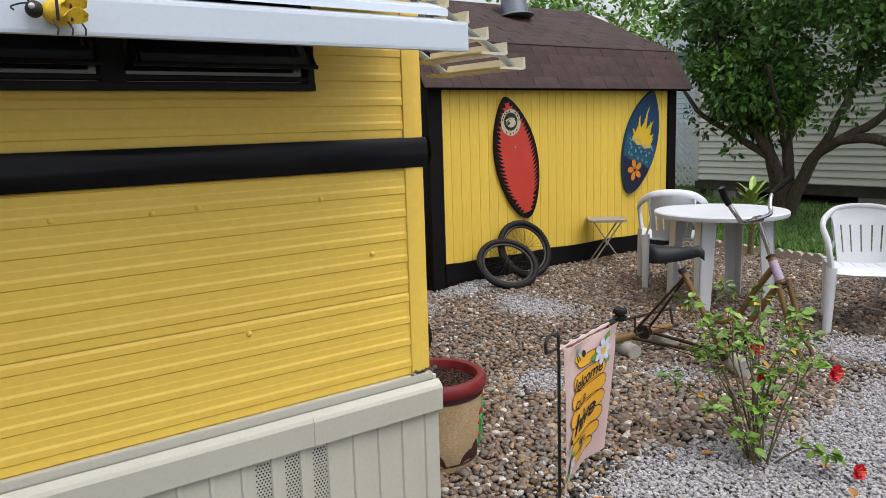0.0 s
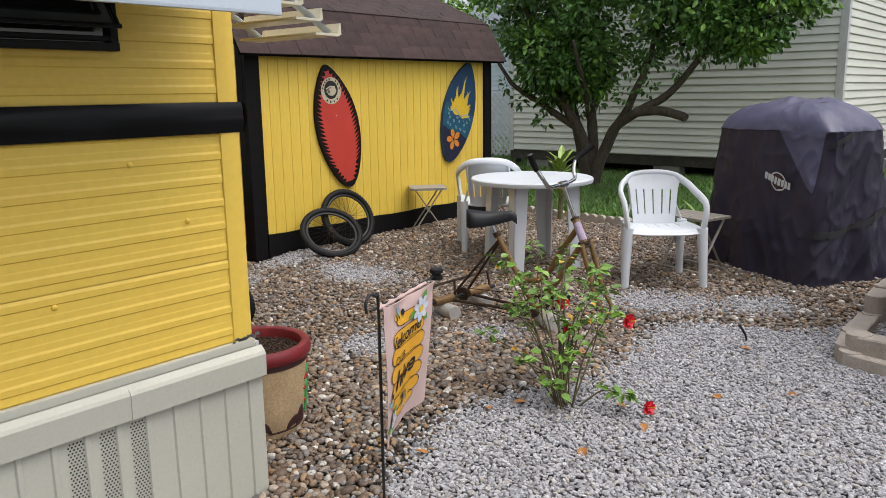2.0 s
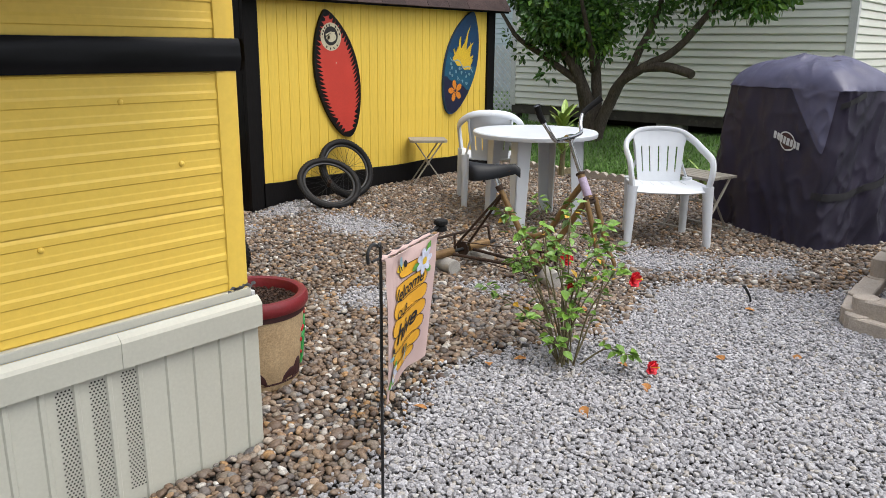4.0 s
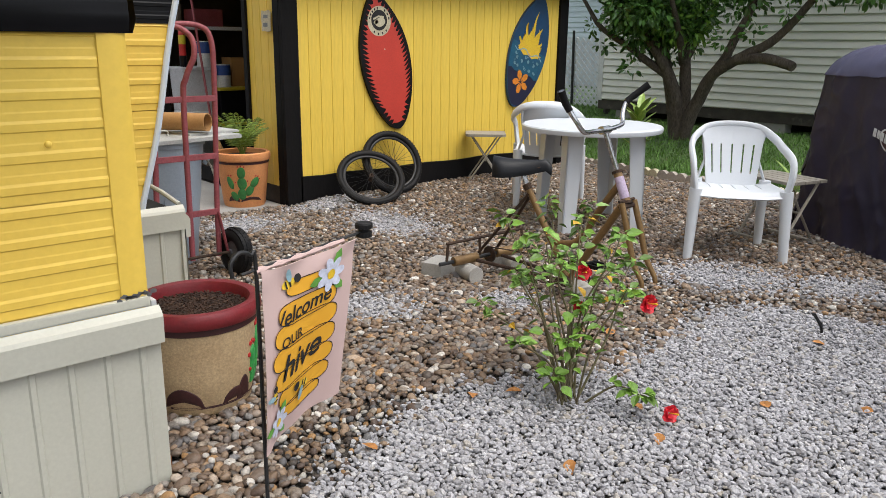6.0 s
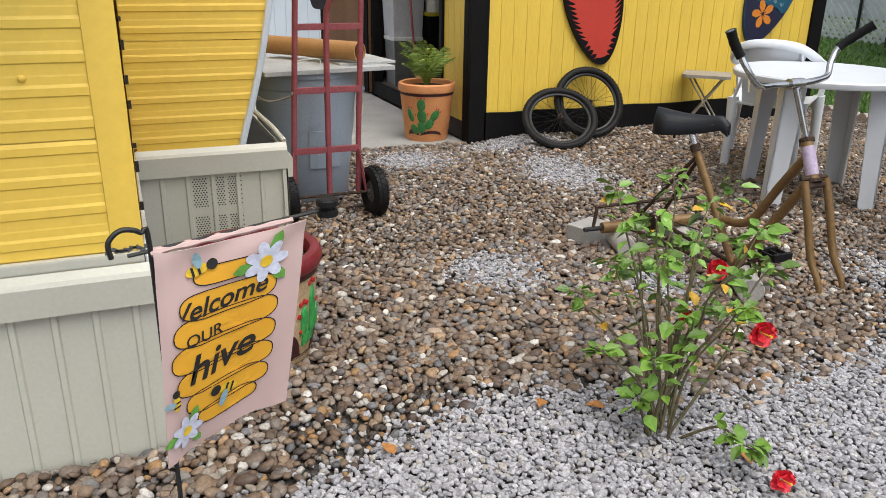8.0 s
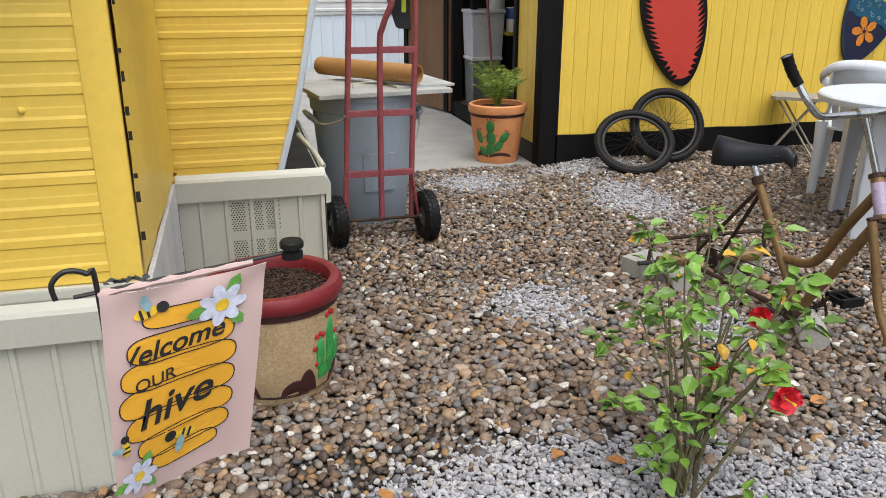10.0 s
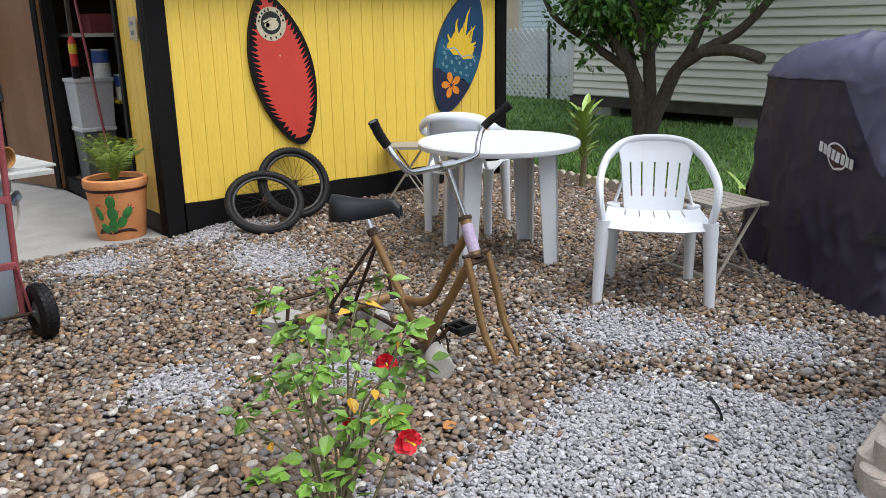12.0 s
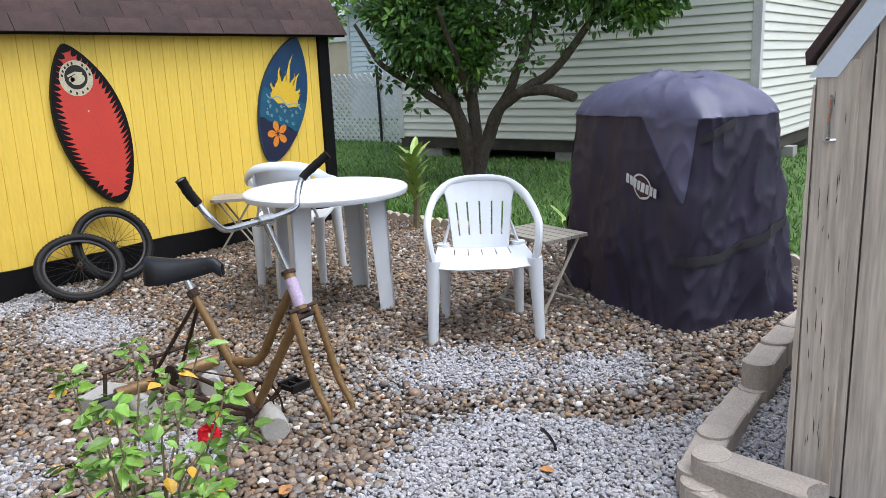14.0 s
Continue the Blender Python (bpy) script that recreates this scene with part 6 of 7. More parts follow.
# ---- hand truck, bin, board and tube ----
truck = thing("hand_truck", pose(0.92, 1.78, 0.0), "faded red steel hand truck with pneumatic tyres", "hand truck")
for x in (0.690, 1.140):
    w = new("wheel")
    w.parent = truck
    w.matrix_parent_inverse = truck.matrix_basis.inverted()
    w.matrix_basis = pose(x, 1.735, 0.128, 0, 0, 90 + 6)
    part("tyre", ring(0.088, 0.040, 40, 12), RUBBER, w, "knobbly black tyre", smooth=True)
    bm = bmesh.new()
    for i in range(30):
        a = 2 * math.pi * i / 30
        for s in (-1, 0, 1):
            aa = a + (0.1 if s else 0)
            obox(bm, ((0.125 - 0.006 * abs(s)) * math.cos(aa), s * 0.019, (0.125 - 0.006 * abs(s)) * math.sin(aa)), Vector((-math.sin(aa), 0, math.cos(aa))) * 0.010, Vector((0, 0.008, 0)), Vector((math.cos(aa), 0, math.sin(aa))) * 0.005)
    tagged(part("tread", bm, RUBBER, w), kind="stuff")
    bm = bmesh.new()
    tube(bm, [(0, -0.030, 0), (0, -0.022, 0), (0, 0.022, 0), (0, 0.030, 0)], [0.030, 0.056, 0.056, 0.030], 20)
    part("rim", bm, STEEL_GREY, w, "pale steel rim")
    part("hub_cap", bar([(0, -0.040, 0), (0, 0.040, 0)], 0.014, 10), GALV, w)
wpart("axle", bar([(0.66, 1.735, 0.128), (1.17, 1.735, 0.128)], 0.008, 8), RUSTY, truck)
RL = [(0.742, 1.800, 0.10), (0.755, 1.800, 0.40), (0.790, 1.795, 1.05)]
RR = [(1.075, 1.800, 0.10), (1.080, 1.800, 0.40), (1.105, 1.795, 1.05)]
loop = smooth_line(RL + [(0.800, 1.80, 1.22), (0.840, 1.82, 1.285), (0.95, 1.83, 1.300), (1.05, 1.82, 1.292), (1.098, 1.80, 1.24)] + RR[::-1], 5)
wpart("frame_rail", bar(loop, 0.0140, 10), TRUCK_RED, truck, smooth=True)
wpart("centre_rail", bar(smooth_line([(0.920, 1.79, 0.10), (0.930, 1.79, 0.90), (0.945, 1.775, 1.04), (0.985, 1.75, 1.15), (0.985, 1.77, 1.235), (0.940, 1.80, 1.280), (0.88, 1.825, 1.292)], 5), 0.0145, 10), TRUCK_RED, truck, smooth=True)
for z, x0, x1 in ((0.935, 0.783, 1.100), (0.640, 0.768, 1.090), (0.345, 0.753, 1.078)):
    wpart("cross_bar", box((x0, 1.782, z - 0.015), (x1, 1.802, z + 0.015), 0.003), TRUCK_RED, truck)
for x in (0.742, 1.075):
    wpart("wheel_bracket", bar([(x + (0.0 if x < 0.9 else 0.0), 1.785, 0.345), (x + (-0.018 if x < 0.9 else 0.022), 1.74, 0.13)], 0.013, 6, flat=0.5), TRUCK_RED, truck)
wpart("toe_plate", box((0.745, 1.86, 0.004), (1.075, 2.00, 0.012), 0.003), RUSTY, truck)

bin_ = thing("rubbish_bin", pose(0.915, 2.235, 0.0), "large blue-grey plastic rubbish bin beneath a board", "bin")
part("body", turned([(0.205, 0.0), (0.215, 0.01), (0.232, 0.20), (0.236, 0.21), (0.250, 0.44), (0.256, 0.445), (0.268, 0.60), (0.280, 0.61), (0.282, 0.665), (0.292, 0.668), (0.292, 0.695), (0.276, 0.697), (0.255, 0.4), (0.20, 0.03)], 48, False), BIN_GREY, bin_, smooth=True)
part("panel_rib", sheet(lambda u, v: ((0.2455 + 0.02 * v) * math.cos(u), (0.2455 + 0.02 * v) * math.sin(u), 0.20 + 0.20 * v), [-1.75, -1.6, -1.4, -1.2, -1.05], [0, 1], 0.006), BIN_GREY, bin_)
for a in (-0.15, 3.25):
    ca, sa = math.cos(a), math.sin(a)
    part("handle", bar([(0.272 * ca - 0.07 * sa, 0.272 * sa + 0.07 * ca, 0.55), (0.302 * ca - 0.06 * sa, 0.302 * sa + 0.06 * ca, 0.585), (0.302 * ca + 0.06 * sa, 0.302 * sa - 0.06 * ca, 0.585), (0.272 * ca + 0.07 * sa, 0.272 * sa - 0.07 * ca, 0.55)], 0.014, 8), BIN_GREY, bin_, "moulded grey handle")
lid = thing("board", pose(0.93, 2.24, 0.697, 0, 0, 8), "pale painted board lying across the bin", "board")
part("panel", box((-0.33, -0.31, 0.0), (0.37, 0.30, 0.022), 0.003), LID_BOARD, lid)
part("panel", box((0.10, -0.22, 0.022), (0.42, 0.28, 0.034), 0.002), LID_BOARD, lid)
part("pull_handle", bar(smooth_line([(-0.10, -0.12, 0.022), (-0.095, -0.12, 0.045), (0.02, -0.12, 0.050), (0.03, -0.12, 0.022)], 4), 0.004, 6), CREAM, lid)
rolltube = thing("cardboard_tube", None, "brown cardboard tube lying on the board", "tube")
bm = bmesh.new()
ta, tb = Vector((1.165, 2.03, 0.789)), Vector((0.74, 2.62, 0.785))
dd = (tb - ta).normalized()
e1 = dd.cross(Vector((0, 0, 1))).normalized()
e2 = dd.cross(e1)
rr = [[bm.verts.new(p + r * (math.cos(q) * e1 + math.sin(q) * e2)) for q in [2 * math.pi * k / 28 for k in range(28)]] for p, r in ((ta, 0.049), (tb, 0.049), (tb, 0.044), (ta, 0.044))]
for a, b in zip(rr, rr[1:] + rr[:1]):
    for k in range(28):
        bm.faces.new((a[k], a[(k + 1) % 28], b[(k + 1) % 28], b[k]))
part("tube_wall", bm, CARDBOARD, rolltube, smooth=True)
cord = thing("bungee_cord", None, "pale cord tying the truck to the bin", "cord")
part("strand", bar(smooth_line([(0.61, 2.05, 0.60), (0.66, 1.92, 0.575), (0.745, 1.815, 0.61), (0.755, 1.79, 0.635)], 5), 0.006, 6), BEIGE_TABLE, cord)
part("strand", bar(smooth_line([(1.085, 1.80, 0.50), (1.12, 1.88, 0.49), (1.17, 2.02, 0.53), (1.19, 2.12, 0.57)], 5), 0.006, 6), BEIGE_TABLE, cord)

# ---- inside the shed ----
def tote(name, lo, hi, body, lid_mat, label, cat="container"):
    c = thing(name, pose((lo[0] + hi[0]) / 2, (lo[1] + hi[1]) / 2, lo[2]), label, cat)
    hx, hy, h = (hi[0] - lo[0]) / 2, (hi[1] - lo[1]) / 2, hi[2] - lo[2]
    bm = bmesh.new()
    quad_box(bm, (-hx, -hy, 0), (hx, hy, h - 0.03), 0.008)
    for v in bm.verts:
        k = 0.90 + 0.10 * v.co.z / h
        v.co.x *= k
        v.co.y *= k
    part("body", bm, body, c)
    part("lid", box((-hx - 0.008, -hy - 0.008, h - 0.03), (hx + 0.008, hy + 0.008, h), 0.006), lid_mat, c)
    return c


tote("metal_bin", (2.34, 4.93, 0.13), (2.61, 5.20, 0.575), STEEL_GREY, WHITE_PAINT, "small grey metal bin with a white lid")
tote("storage_box", (2.335, 4.95, 0.575), (2.64, 5.26, 0.98), TOTE_GREY, TOTE_GREY, "pale grey plastic storage box on a metal bin")
tote("storage_tote", (2.66, 4.90, 0.13), (3.00, 5.30, 0.46), BLACK, TOTE_YEL, "black storage tote with a yellow lid")
tote("storage_tote", (2.66, 4.90, 0.46), (3.00, 5.30, 0.79), BLACK, TOTE_YEL, "black storage tote with a yellow lid stacked on another")
tagged(part("carton", box((-0.07, -0.10, 0.0), (0.07, 0.10, 0.27), 0.004), CARDBOARD, at=pose(2.92, 5.12, 0.79)), "brown printed carton standing on a tote", "carton")
rack_ = thing("storage_shelf", pose(2.85, 5.50, 0.13), "dark wooden storage shelf with cartons on top", "shelf")
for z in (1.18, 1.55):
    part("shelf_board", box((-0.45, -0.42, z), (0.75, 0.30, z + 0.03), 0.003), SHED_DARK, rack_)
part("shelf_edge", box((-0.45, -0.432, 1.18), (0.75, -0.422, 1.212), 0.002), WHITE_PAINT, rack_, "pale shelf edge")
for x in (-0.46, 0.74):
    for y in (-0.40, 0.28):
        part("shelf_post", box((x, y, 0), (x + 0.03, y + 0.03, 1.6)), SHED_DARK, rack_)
tagged(part("carton", box((-0.14, -0.12, 0.0), (0.14, 0.12, 0.16), 0.004), TRUCK_RED, at=pose(2.72, 5.28, 1.34)), "dark red carton on the storage shelf", "carton")
for (x, y, z, r, h) in ((2.60, 5.06, 0.98, 0.070, 0.23), (2.745, 5.00, 0.79, 0.072, 0.21)):
    c = thing("paper_roll", pose(x, y, z), "white paper roll in printed blue wrapping", "paper roll", "rolls in the shed")
    part("roll", turned([(0.015, 0), (r, 0.0), (r, h), (0.015, h)], 24, False), WHITE_PAINT, c, smooth=True)
    part("wrapper_band", turned([(r + 0.001, h * 0.52), (r + 0.002, h * 0.54), (r + 0.002, h * 0.94), (r + 0.001, h * 0.96)], 24, False), LABEL_BLUE, c, "blue printed band", smooth=True)
can_ = thing("spray_canister", pose(2.375, 5.02, 0.98), "red and yellow canister with a black base", "canister")
part("base", turned([(0.030, 0.0), (0.032, 0.01), (0.032, 0.10), (0.030, 0.10)], 20), BLACK, can_, "black base", smooth=True)
part("body", turned([(0.031, 0.10), (0.031, 0.20), (0.031, 0.30), (0.012, 0.34)], 20), RED_PAINT, can_, smooth=True)
part("label_band", turned([(0.0320, 0.20), (0.0325, 0.205), (0.0325, 0.275), (0.0320, 0.28)], 20, False), TOTE_YEL, can_, "yellow label", smooth=True)
broom = thing("broom", None, "broom with a long dark red handle", "broom")
part("handle", bar([(2.42, 4.60, 0.42), (2.36, 4.78, 1.75)], 0.011, 8), TRUCK_RED, broom)
part("bristles", bar([(2.445, 4.52, 0.13), (2.44, 4.54, 0.26), (2.42, 4.60, 0.43)], [0.085, 0.075, 0.022], 12, flat=0.35), CARDBOARD, broom, "straw bristles")
jacket = thing("hanging_jacket", None, "black work jacket with reflective trim hanging on the open door", "jacket")


def jacket_cloth(u, v, d=0.0):
    """u across the jacket, v down it."""
    hem = 1.06 - 0.30 * min(1.0, max(0.0, (u - 0.45) / 0.25))
    return (1.62 + 0.40 * u, 6.10 - 0.05 * math.sin(u * 7 + v) - 0.02 * math.sin(v * 9 + u * 4) - d, 1.56 - (1.56 - hem) * v)


part("cloth", sheet(jacket_cloth, [k / 16 for k in range(17)], [k / 10 for k in range(11)], 0.02), STRAP, jacket, smooth=True)
part("reflective_trim", sheet(lambda u, v: jacket_cloth(0.80 + 0.10 * u, 0.35 + 0.45 * v, 0.026), [0, 0.5, 1], [k / 6 for k in range(7)], 0.003), HI_VIS, jacket, "yellow-green reflective strip", smooth=True)
part("hanger_hook", bar(smooth_line([(1.90, 6.10, 1.54), (1.95, 6.13, 1.64), (1.99, 6.16, 1.72)], 3), 0.006, 6), BLACK_STEEL, jacket)
plaque = thing("wall_plaque", pose(2.258, 3.27, 1.36), "small chipped white plaque with worn lettering on the shed wall", "sign")
part("panel", plate([(-0.06, -0.07), (-0.02, -0.075), (0.03, -0.068), (0.062, -0.07), (0.058, -0.02), (0.064, 0.03), (0.058, 0.075), (0.01, 0.07), (-0.04, 0.078), (-0.062, 0.06), (-0.056, 0.0)], lambda u, v, d: (-d, u, v), 0.0, 0.010), CREAM_PAINT, plaque)
part("print_bar", flat([[(-0.035, 0.02), (0.03, 0.02), (0.03, 0.045), (-0.035, 0.045)], [(-0.03, -0.04), (0.035, -0.04), (0.035, -0.012), (-0.03, -0.012)]], lambda u, v, d: (-d, u, v), 0.0115), STEEL_GREY, plaque)

# ---- metal bee on the awning rail ----
mb = thing("metal_bee_ornament", pose(-1.115, -0.416, 1.603), "yellow painted metal bee ornament on the awning rail", "ornament")
def blob(c, r, seg=14):
    bm = bmesh.new()
    bmesh.ops.create_uvsphere(bm, u_segments=seg, v_segments=10, radius=1.0)
    for v in bm.verts:
        v.co = Vector(c) + Vector((v.co.x * r[0], v.co.y * r[1], v.co.z * r[2]))
    return bm
part("body", blob((0.0, 0, 0), (0.036, 0.026, 0.026)), SUN_YEL, mb, smooth=True)
part("head", blob((-0.046, 0, 0.002), (0.016, 0.016, 0.016)), INK, mb, "black head", smooth=True)
part("eye", blob((-0.052, -0.012, 0.006), (0.006, 0.006, 0.006)), WHITE_PAINT, mb, smooth=True)
part("mount", bar([(0.0, 0.02, 0.0), (0.0, 0.027, 0.0)], 0.006, 8), BLACK_STEEL, mb)
for z in (0.012, -0.012):
    part("wing", sheet(lambda u, v: (-0.005 + 0.045 * u, -0.024 - 0.012 * v, z + 0.03 * (v - 0.4) * math.sin(u * 2.8)), [0, 0.2, 0.4, 0.6, 0.8, 1], [0, 0.5, 1], 0.002), SUN_YEL, mb, "yellow metal wing")
for x in (-0.012, 0.012):
    part("stripe", bar([(x, -0.027, -0.02), (x, -0.0285, 0.0), (x, -0.027, 0.02)], 0.003, 5), INK, mb)
for s in (-1, 1):
    part("antenna", bar(smooth_line([(-0.052, 0, 0.014), (-0.070, -0.004, 0.022 + 0.012 * s), (-0.085, -0.004, 0.018 + 0.014 * s), (-0.080, -0.004, 0.010 + 0.012 * s)], 4), 0.0018, 5), BLACK_STEEL, mb)
for x in (-0.02, 0.005, 0.028):
    part("leg", bar([(x, -0.02, -0.018), (x + 0.006, -0.03, -0.034), (x + 0.004, -0.03, -0.046)], 0.002, 5), BLACK_STEEL, mb)


# ---- concrete edging ----
random.seed(31)


def edging_block(m, l=0.30, w=0.115, h=0.10, label="tan concrete edging block with rounded ends", cut=1):
    b = thing("edging_block", m, label, "edging block", "edging blocks along the path")
    out = [(-l / 2, -w / 2), (l / 2 - 0.02, -w / 2)] + [(l / 2 - 0.02 + 0.045 * math.sin(math.pi * k / 8), -w / 2 + w * k / 8) for k in range(1, 8)] + [(l / 2 - 0.02, w / 2), (-l / 2, w / 2)] + [(-l / 2 + 0.035 * math.sin(math.pi * k / 8), w / 2 - w * k / 8) for k in range(1, 8)]
    bm = plate(out, lambda u, v, z: (u + 0.004 * noise.noise((u * 30, v * 30, z * 30)), v, z + (0.004 * noise.noise((u * 25, v * 25, 3)) if z > 0 else 0)), 0.0, h)
    bmesh.ops.bevel(bm, geom=[e for e in bm.edges if e.calc_length() > 0.001 and all(v.co.z > h * 0.5 for v in e.verts)], offset=0.006, segments=1, affect="EDGES")
    part("body", bm, EDGING, b)
    part("scallop", turned([(w / 2, 0.0), (w / 2, h + 0.004), (w / 2 - 0.008, h + 0.008), (0.0, h + 0.008)], 20, False), EDGING, b, at=Matrix.Translation((l / 2 - 0.03, 0, 0)))
    return b


for x, y, z, rz, l, h in ((2.78, -1.175, 0.0, 8, 0.30, 0.085), (3.04, -1.150, 0.0, 4, 0.27, 0.085), (3.30, -1.130, 0.0, 3, 0.28, 0.060), (3.56, -1.135, 0.0, 2, 0.28, 0.060), (3.58, -1.140, 0.060, 3, 0.28, 0.100), (3.86, -1.135, 0.055, 1, 0.28, 0.105), (4.15, -1.145, 0.050, -2, 0.30, 0.105), (4.46, -1.16, 0.03, -4, 0.30, 0.10), (4.80, -1.17, 0.0, -2, 0.30, 0.10), (5.12, -1.17, 0.0, 0, 0.30, 0.10), (5.43, -1.13, 0.0, 8, 0.28, 0.10)):
    edging_block(pose(x, y - 0.05, z, 0, random.uniform(-1.5, 1.5), 180 + rz), l, 0.115, h)
edging_block(pose(2.57, -1.42, 0.0, 0, 0, 75), 0.36, 0.12, 0.075, "tan concrete edging block laid across the path")
edging_block(pose(2.62, -1.44, 0.075, 0, 2, 78), 0.36, 0.12, 0.085, "tan concrete edging block stacked across another")
# scalloped border of the lawn
for k in range(15):
    y = 3.45 - 0.31 * k
    x = 5.82 - 0.20 * math.sin((3.45 - y) / 4.4 * math.pi * 0.9) - (0.08 if y < 0.3 else 0)
    b = thing("lawn_border_block", pose(x, y, 0.0, 0, random.uniform(-3, 3), 90 + random.uniform(-5, 5)), "low scalloped cream concrete lawn border block", "border block", "lawn border blocks")
    prof = [(-0.15, 0.0), (0.15, 0.0), (0.15, 0.05)] + [(0.15 - 0.30 * q / 24, 0.062 + 0.026 * abs(math.sin(3 * math.pi * q / 24))) for q in range(1, 24)] + [(-0.15, 0.05)]
    part("body", plate(prof, lambda u, v, d: (u, d, v), -0.026, 0.026), EDGING if k % 4 else CREAM_PAINT, b)

# ---- tree ----
tree = thing("citrus_tree", pose(7.45, 3.0, 0.12), "leafy dark green citrus tree with several leaning stems", "tree")
random.seed(77)
limbs = [
    ([(0, 0, -0.1), (0.02, 0.02, 0.30), (-0.10, 0.10, 0.75), (-0.22, 0.34, 1.25), (-0.30, 0.60, 1.75), (-0.25, 0.85, 2.4)], 0.10, 0.03),
    ([(0.02, 0.03, 0.1), (0.05, 0.14, 0.5), (0.10, 0.28, 0.9), (0.12, 0.40, 1.4), (0.18, 0.50, 2.2)], 0.075, 0.03),
    ([(0.0, -0.02, 0.05), (0.05, -0.03, 0.45), (0.02, -0.02, 1.0), (-0.06, 0.10, 1.6), (0.0, 0.2, 2.6)], 0.085, 0.03),
    ([(0.02, -0.06, 0.0), (0.02, -0.20, 0.45), (-0.02, -0.42, 0.80), (-0.05, -0.75, 1.00), (-0.02, -1.10, 1.20), (0.05, -1.55, 1.75), (0.05, -1.9, 2.05)], 0.085, 0.025),
    ([(-0.04, -0.66, 0.96), (-0.08, -1.00, 0.98), (-0.12, -1.26, 0.93), (-0.14, -1.34, 0.90)], 0.058, 0.050),
    ([(0.0, -0.4, 0.78), (0.02, -0.62, 1.2), (0.05, -0.8, 1.7), (0.0, -0.9, 2.5)], 0.055, 0.02),
    ([(-0.10, 0.10, 0.75), (-0.25, 0.52, 1.05), (-0.40, 0.95, 1.35), (-0.35, 1.3, 1.75)], 0.05, 0.018),
    ([(0.02, 0.0, 0.9), (-0.35, -0.10, 1.3), (-0.75, -0.2, 1.8)], 0.05, 0.018),
    ([(0.02, 0.0, 0.9), (0.45, 0.0, 1.4), (0.9, 0.1, 2.0)], 0.05, 0.018),
]
for pts, r0, r1 in limbs:
    line = smooth_line(pts, 5)
    n = len(line)
    line = [p + Vector((noise.noise(p * 3), noise.noise(p * 3 + Vector((5, 0, 0))), 0)) * 0.025 for p in line]
    part("trunk" if r0 > 0.09 else "limb", bar(line, [(r0 + (r1 - r0) * i / (n - 1)) * (1 + 0.12 * noise.noise((i * 0.7, r0 * 50, 0))) for i in range(n)], 10), BARK, tree, smooth=True)


def leaf_cloud(clumps, leaf, per, seed, spread):
    """Leaves as folded blades, turned at random round clump centres."""
    rng = np.random.default_rng(seed)
    V_, F_ = [], []
    base = np.array([(0, 0, 0), (0.28, 0.24, 0.04), (0.72, 0.20, 0.02), (1.0, 0, -0.06), (0.72, -0.20, 0.02), (0.28, -0.24, 0.04)], float) * leaf
    for c, rad in clumps:
        n = int(per * rad / spread)
        for k in range(n):
            d = rng.normal(size=3)
            d /= np.linalg.norm(d)
            p = np.array(c) + d * rad * rng.uniform(0.35, 1.0) ** 0.6 * np.array((1, 1, 0.8))
            ax = d + rng.normal(size=3) * 0.55 + np.array((0, 0, -0.25))
            ax /= np.linalg.norm(ax)
            up = np.cross(ax, rng.normal(size=3))
            up /= np.linalg.norm(up)
            if up[2] < 0:
                up = -up
            sd = np.cross(up, ax)
            s = rng.uniform(0.65, 1.25)
            i0 = len(V_)
            V_.extend((p + s * (b[0] * ax + b[1] * sd + b[2] * up)).tolist() for b in base)
            F_.extend([(i0, i0 + 1, i0 + 2, i0 + 3), (i0, i0 + 3, i0 + 4, i0 + 5)])
    me = bpy.data.meshes.new("crown")
    me.from_pydata(V_, [], F_)
    return me


def crown_clumps(n, seed, lobes):
    rng = np.random.default_rng(seed)
    out = []
    for k in range(n):
        c, r = lobes[k % len(lobes)]
        d = rng.normal(size=3)
        d /= np.linalg.norm(d)
        q = np.array(c) + d * np.array(r) * rng.uniform(0.55, 1.0)
        out.append((q, rng.uniform(0.16, 0.30)))
    return out


LOBES = [((-0.1, 0.45, 2.2), (0.75, 0.85, 0.80)), ((0.0, -0.45, 2.1), (0.75, 0.80, 0.72)), ((0.0, 0.55, 1.72), (0.60, 0.45, 0.42)), ((0.0, -1.45, 2.15), (0.5, 0.65, 0.50)), ((0.0, -1.75, 2.6), (0.6, 0.6, 0.5)), ((-0.1, 0.25, 1.42), (0.5, 0.42, 0.28)), ((-0.2, 0.1, 2.9), (0.9, 1.2, 0.6)), ((-0.1, 0.25, 1.6), (0.6, 0.6, 0.45)), ((0.0, -1.0, 2.7), (0.8, 0.9, 0.6)), ((0.0, 0.85, 2.55), (0.8, 0.65, 0.55)), ((0.0, -2.25, 2.30), (0.45, 0.5, 0.38)), ((0.0, -1.85, 1.85), (0.4, 0.45, 0.25))]
for nm, mt, n, sd, per in (("crown", LEAF_TREE, 300, 5, 80), ("new_growth", LEAF_TREE_LIGHT, 130, 6, 60)):
    me = leaf_cloud(crown_clumps(n, sd, LOBES), 0.085, per, sd, 0.23)
    me.materials.append(mt)
    tagged(part(nm, me, None, tree, "dense glossy dark leaves" if nm == "crown" else "lighter new leaves"), kind="stuff")
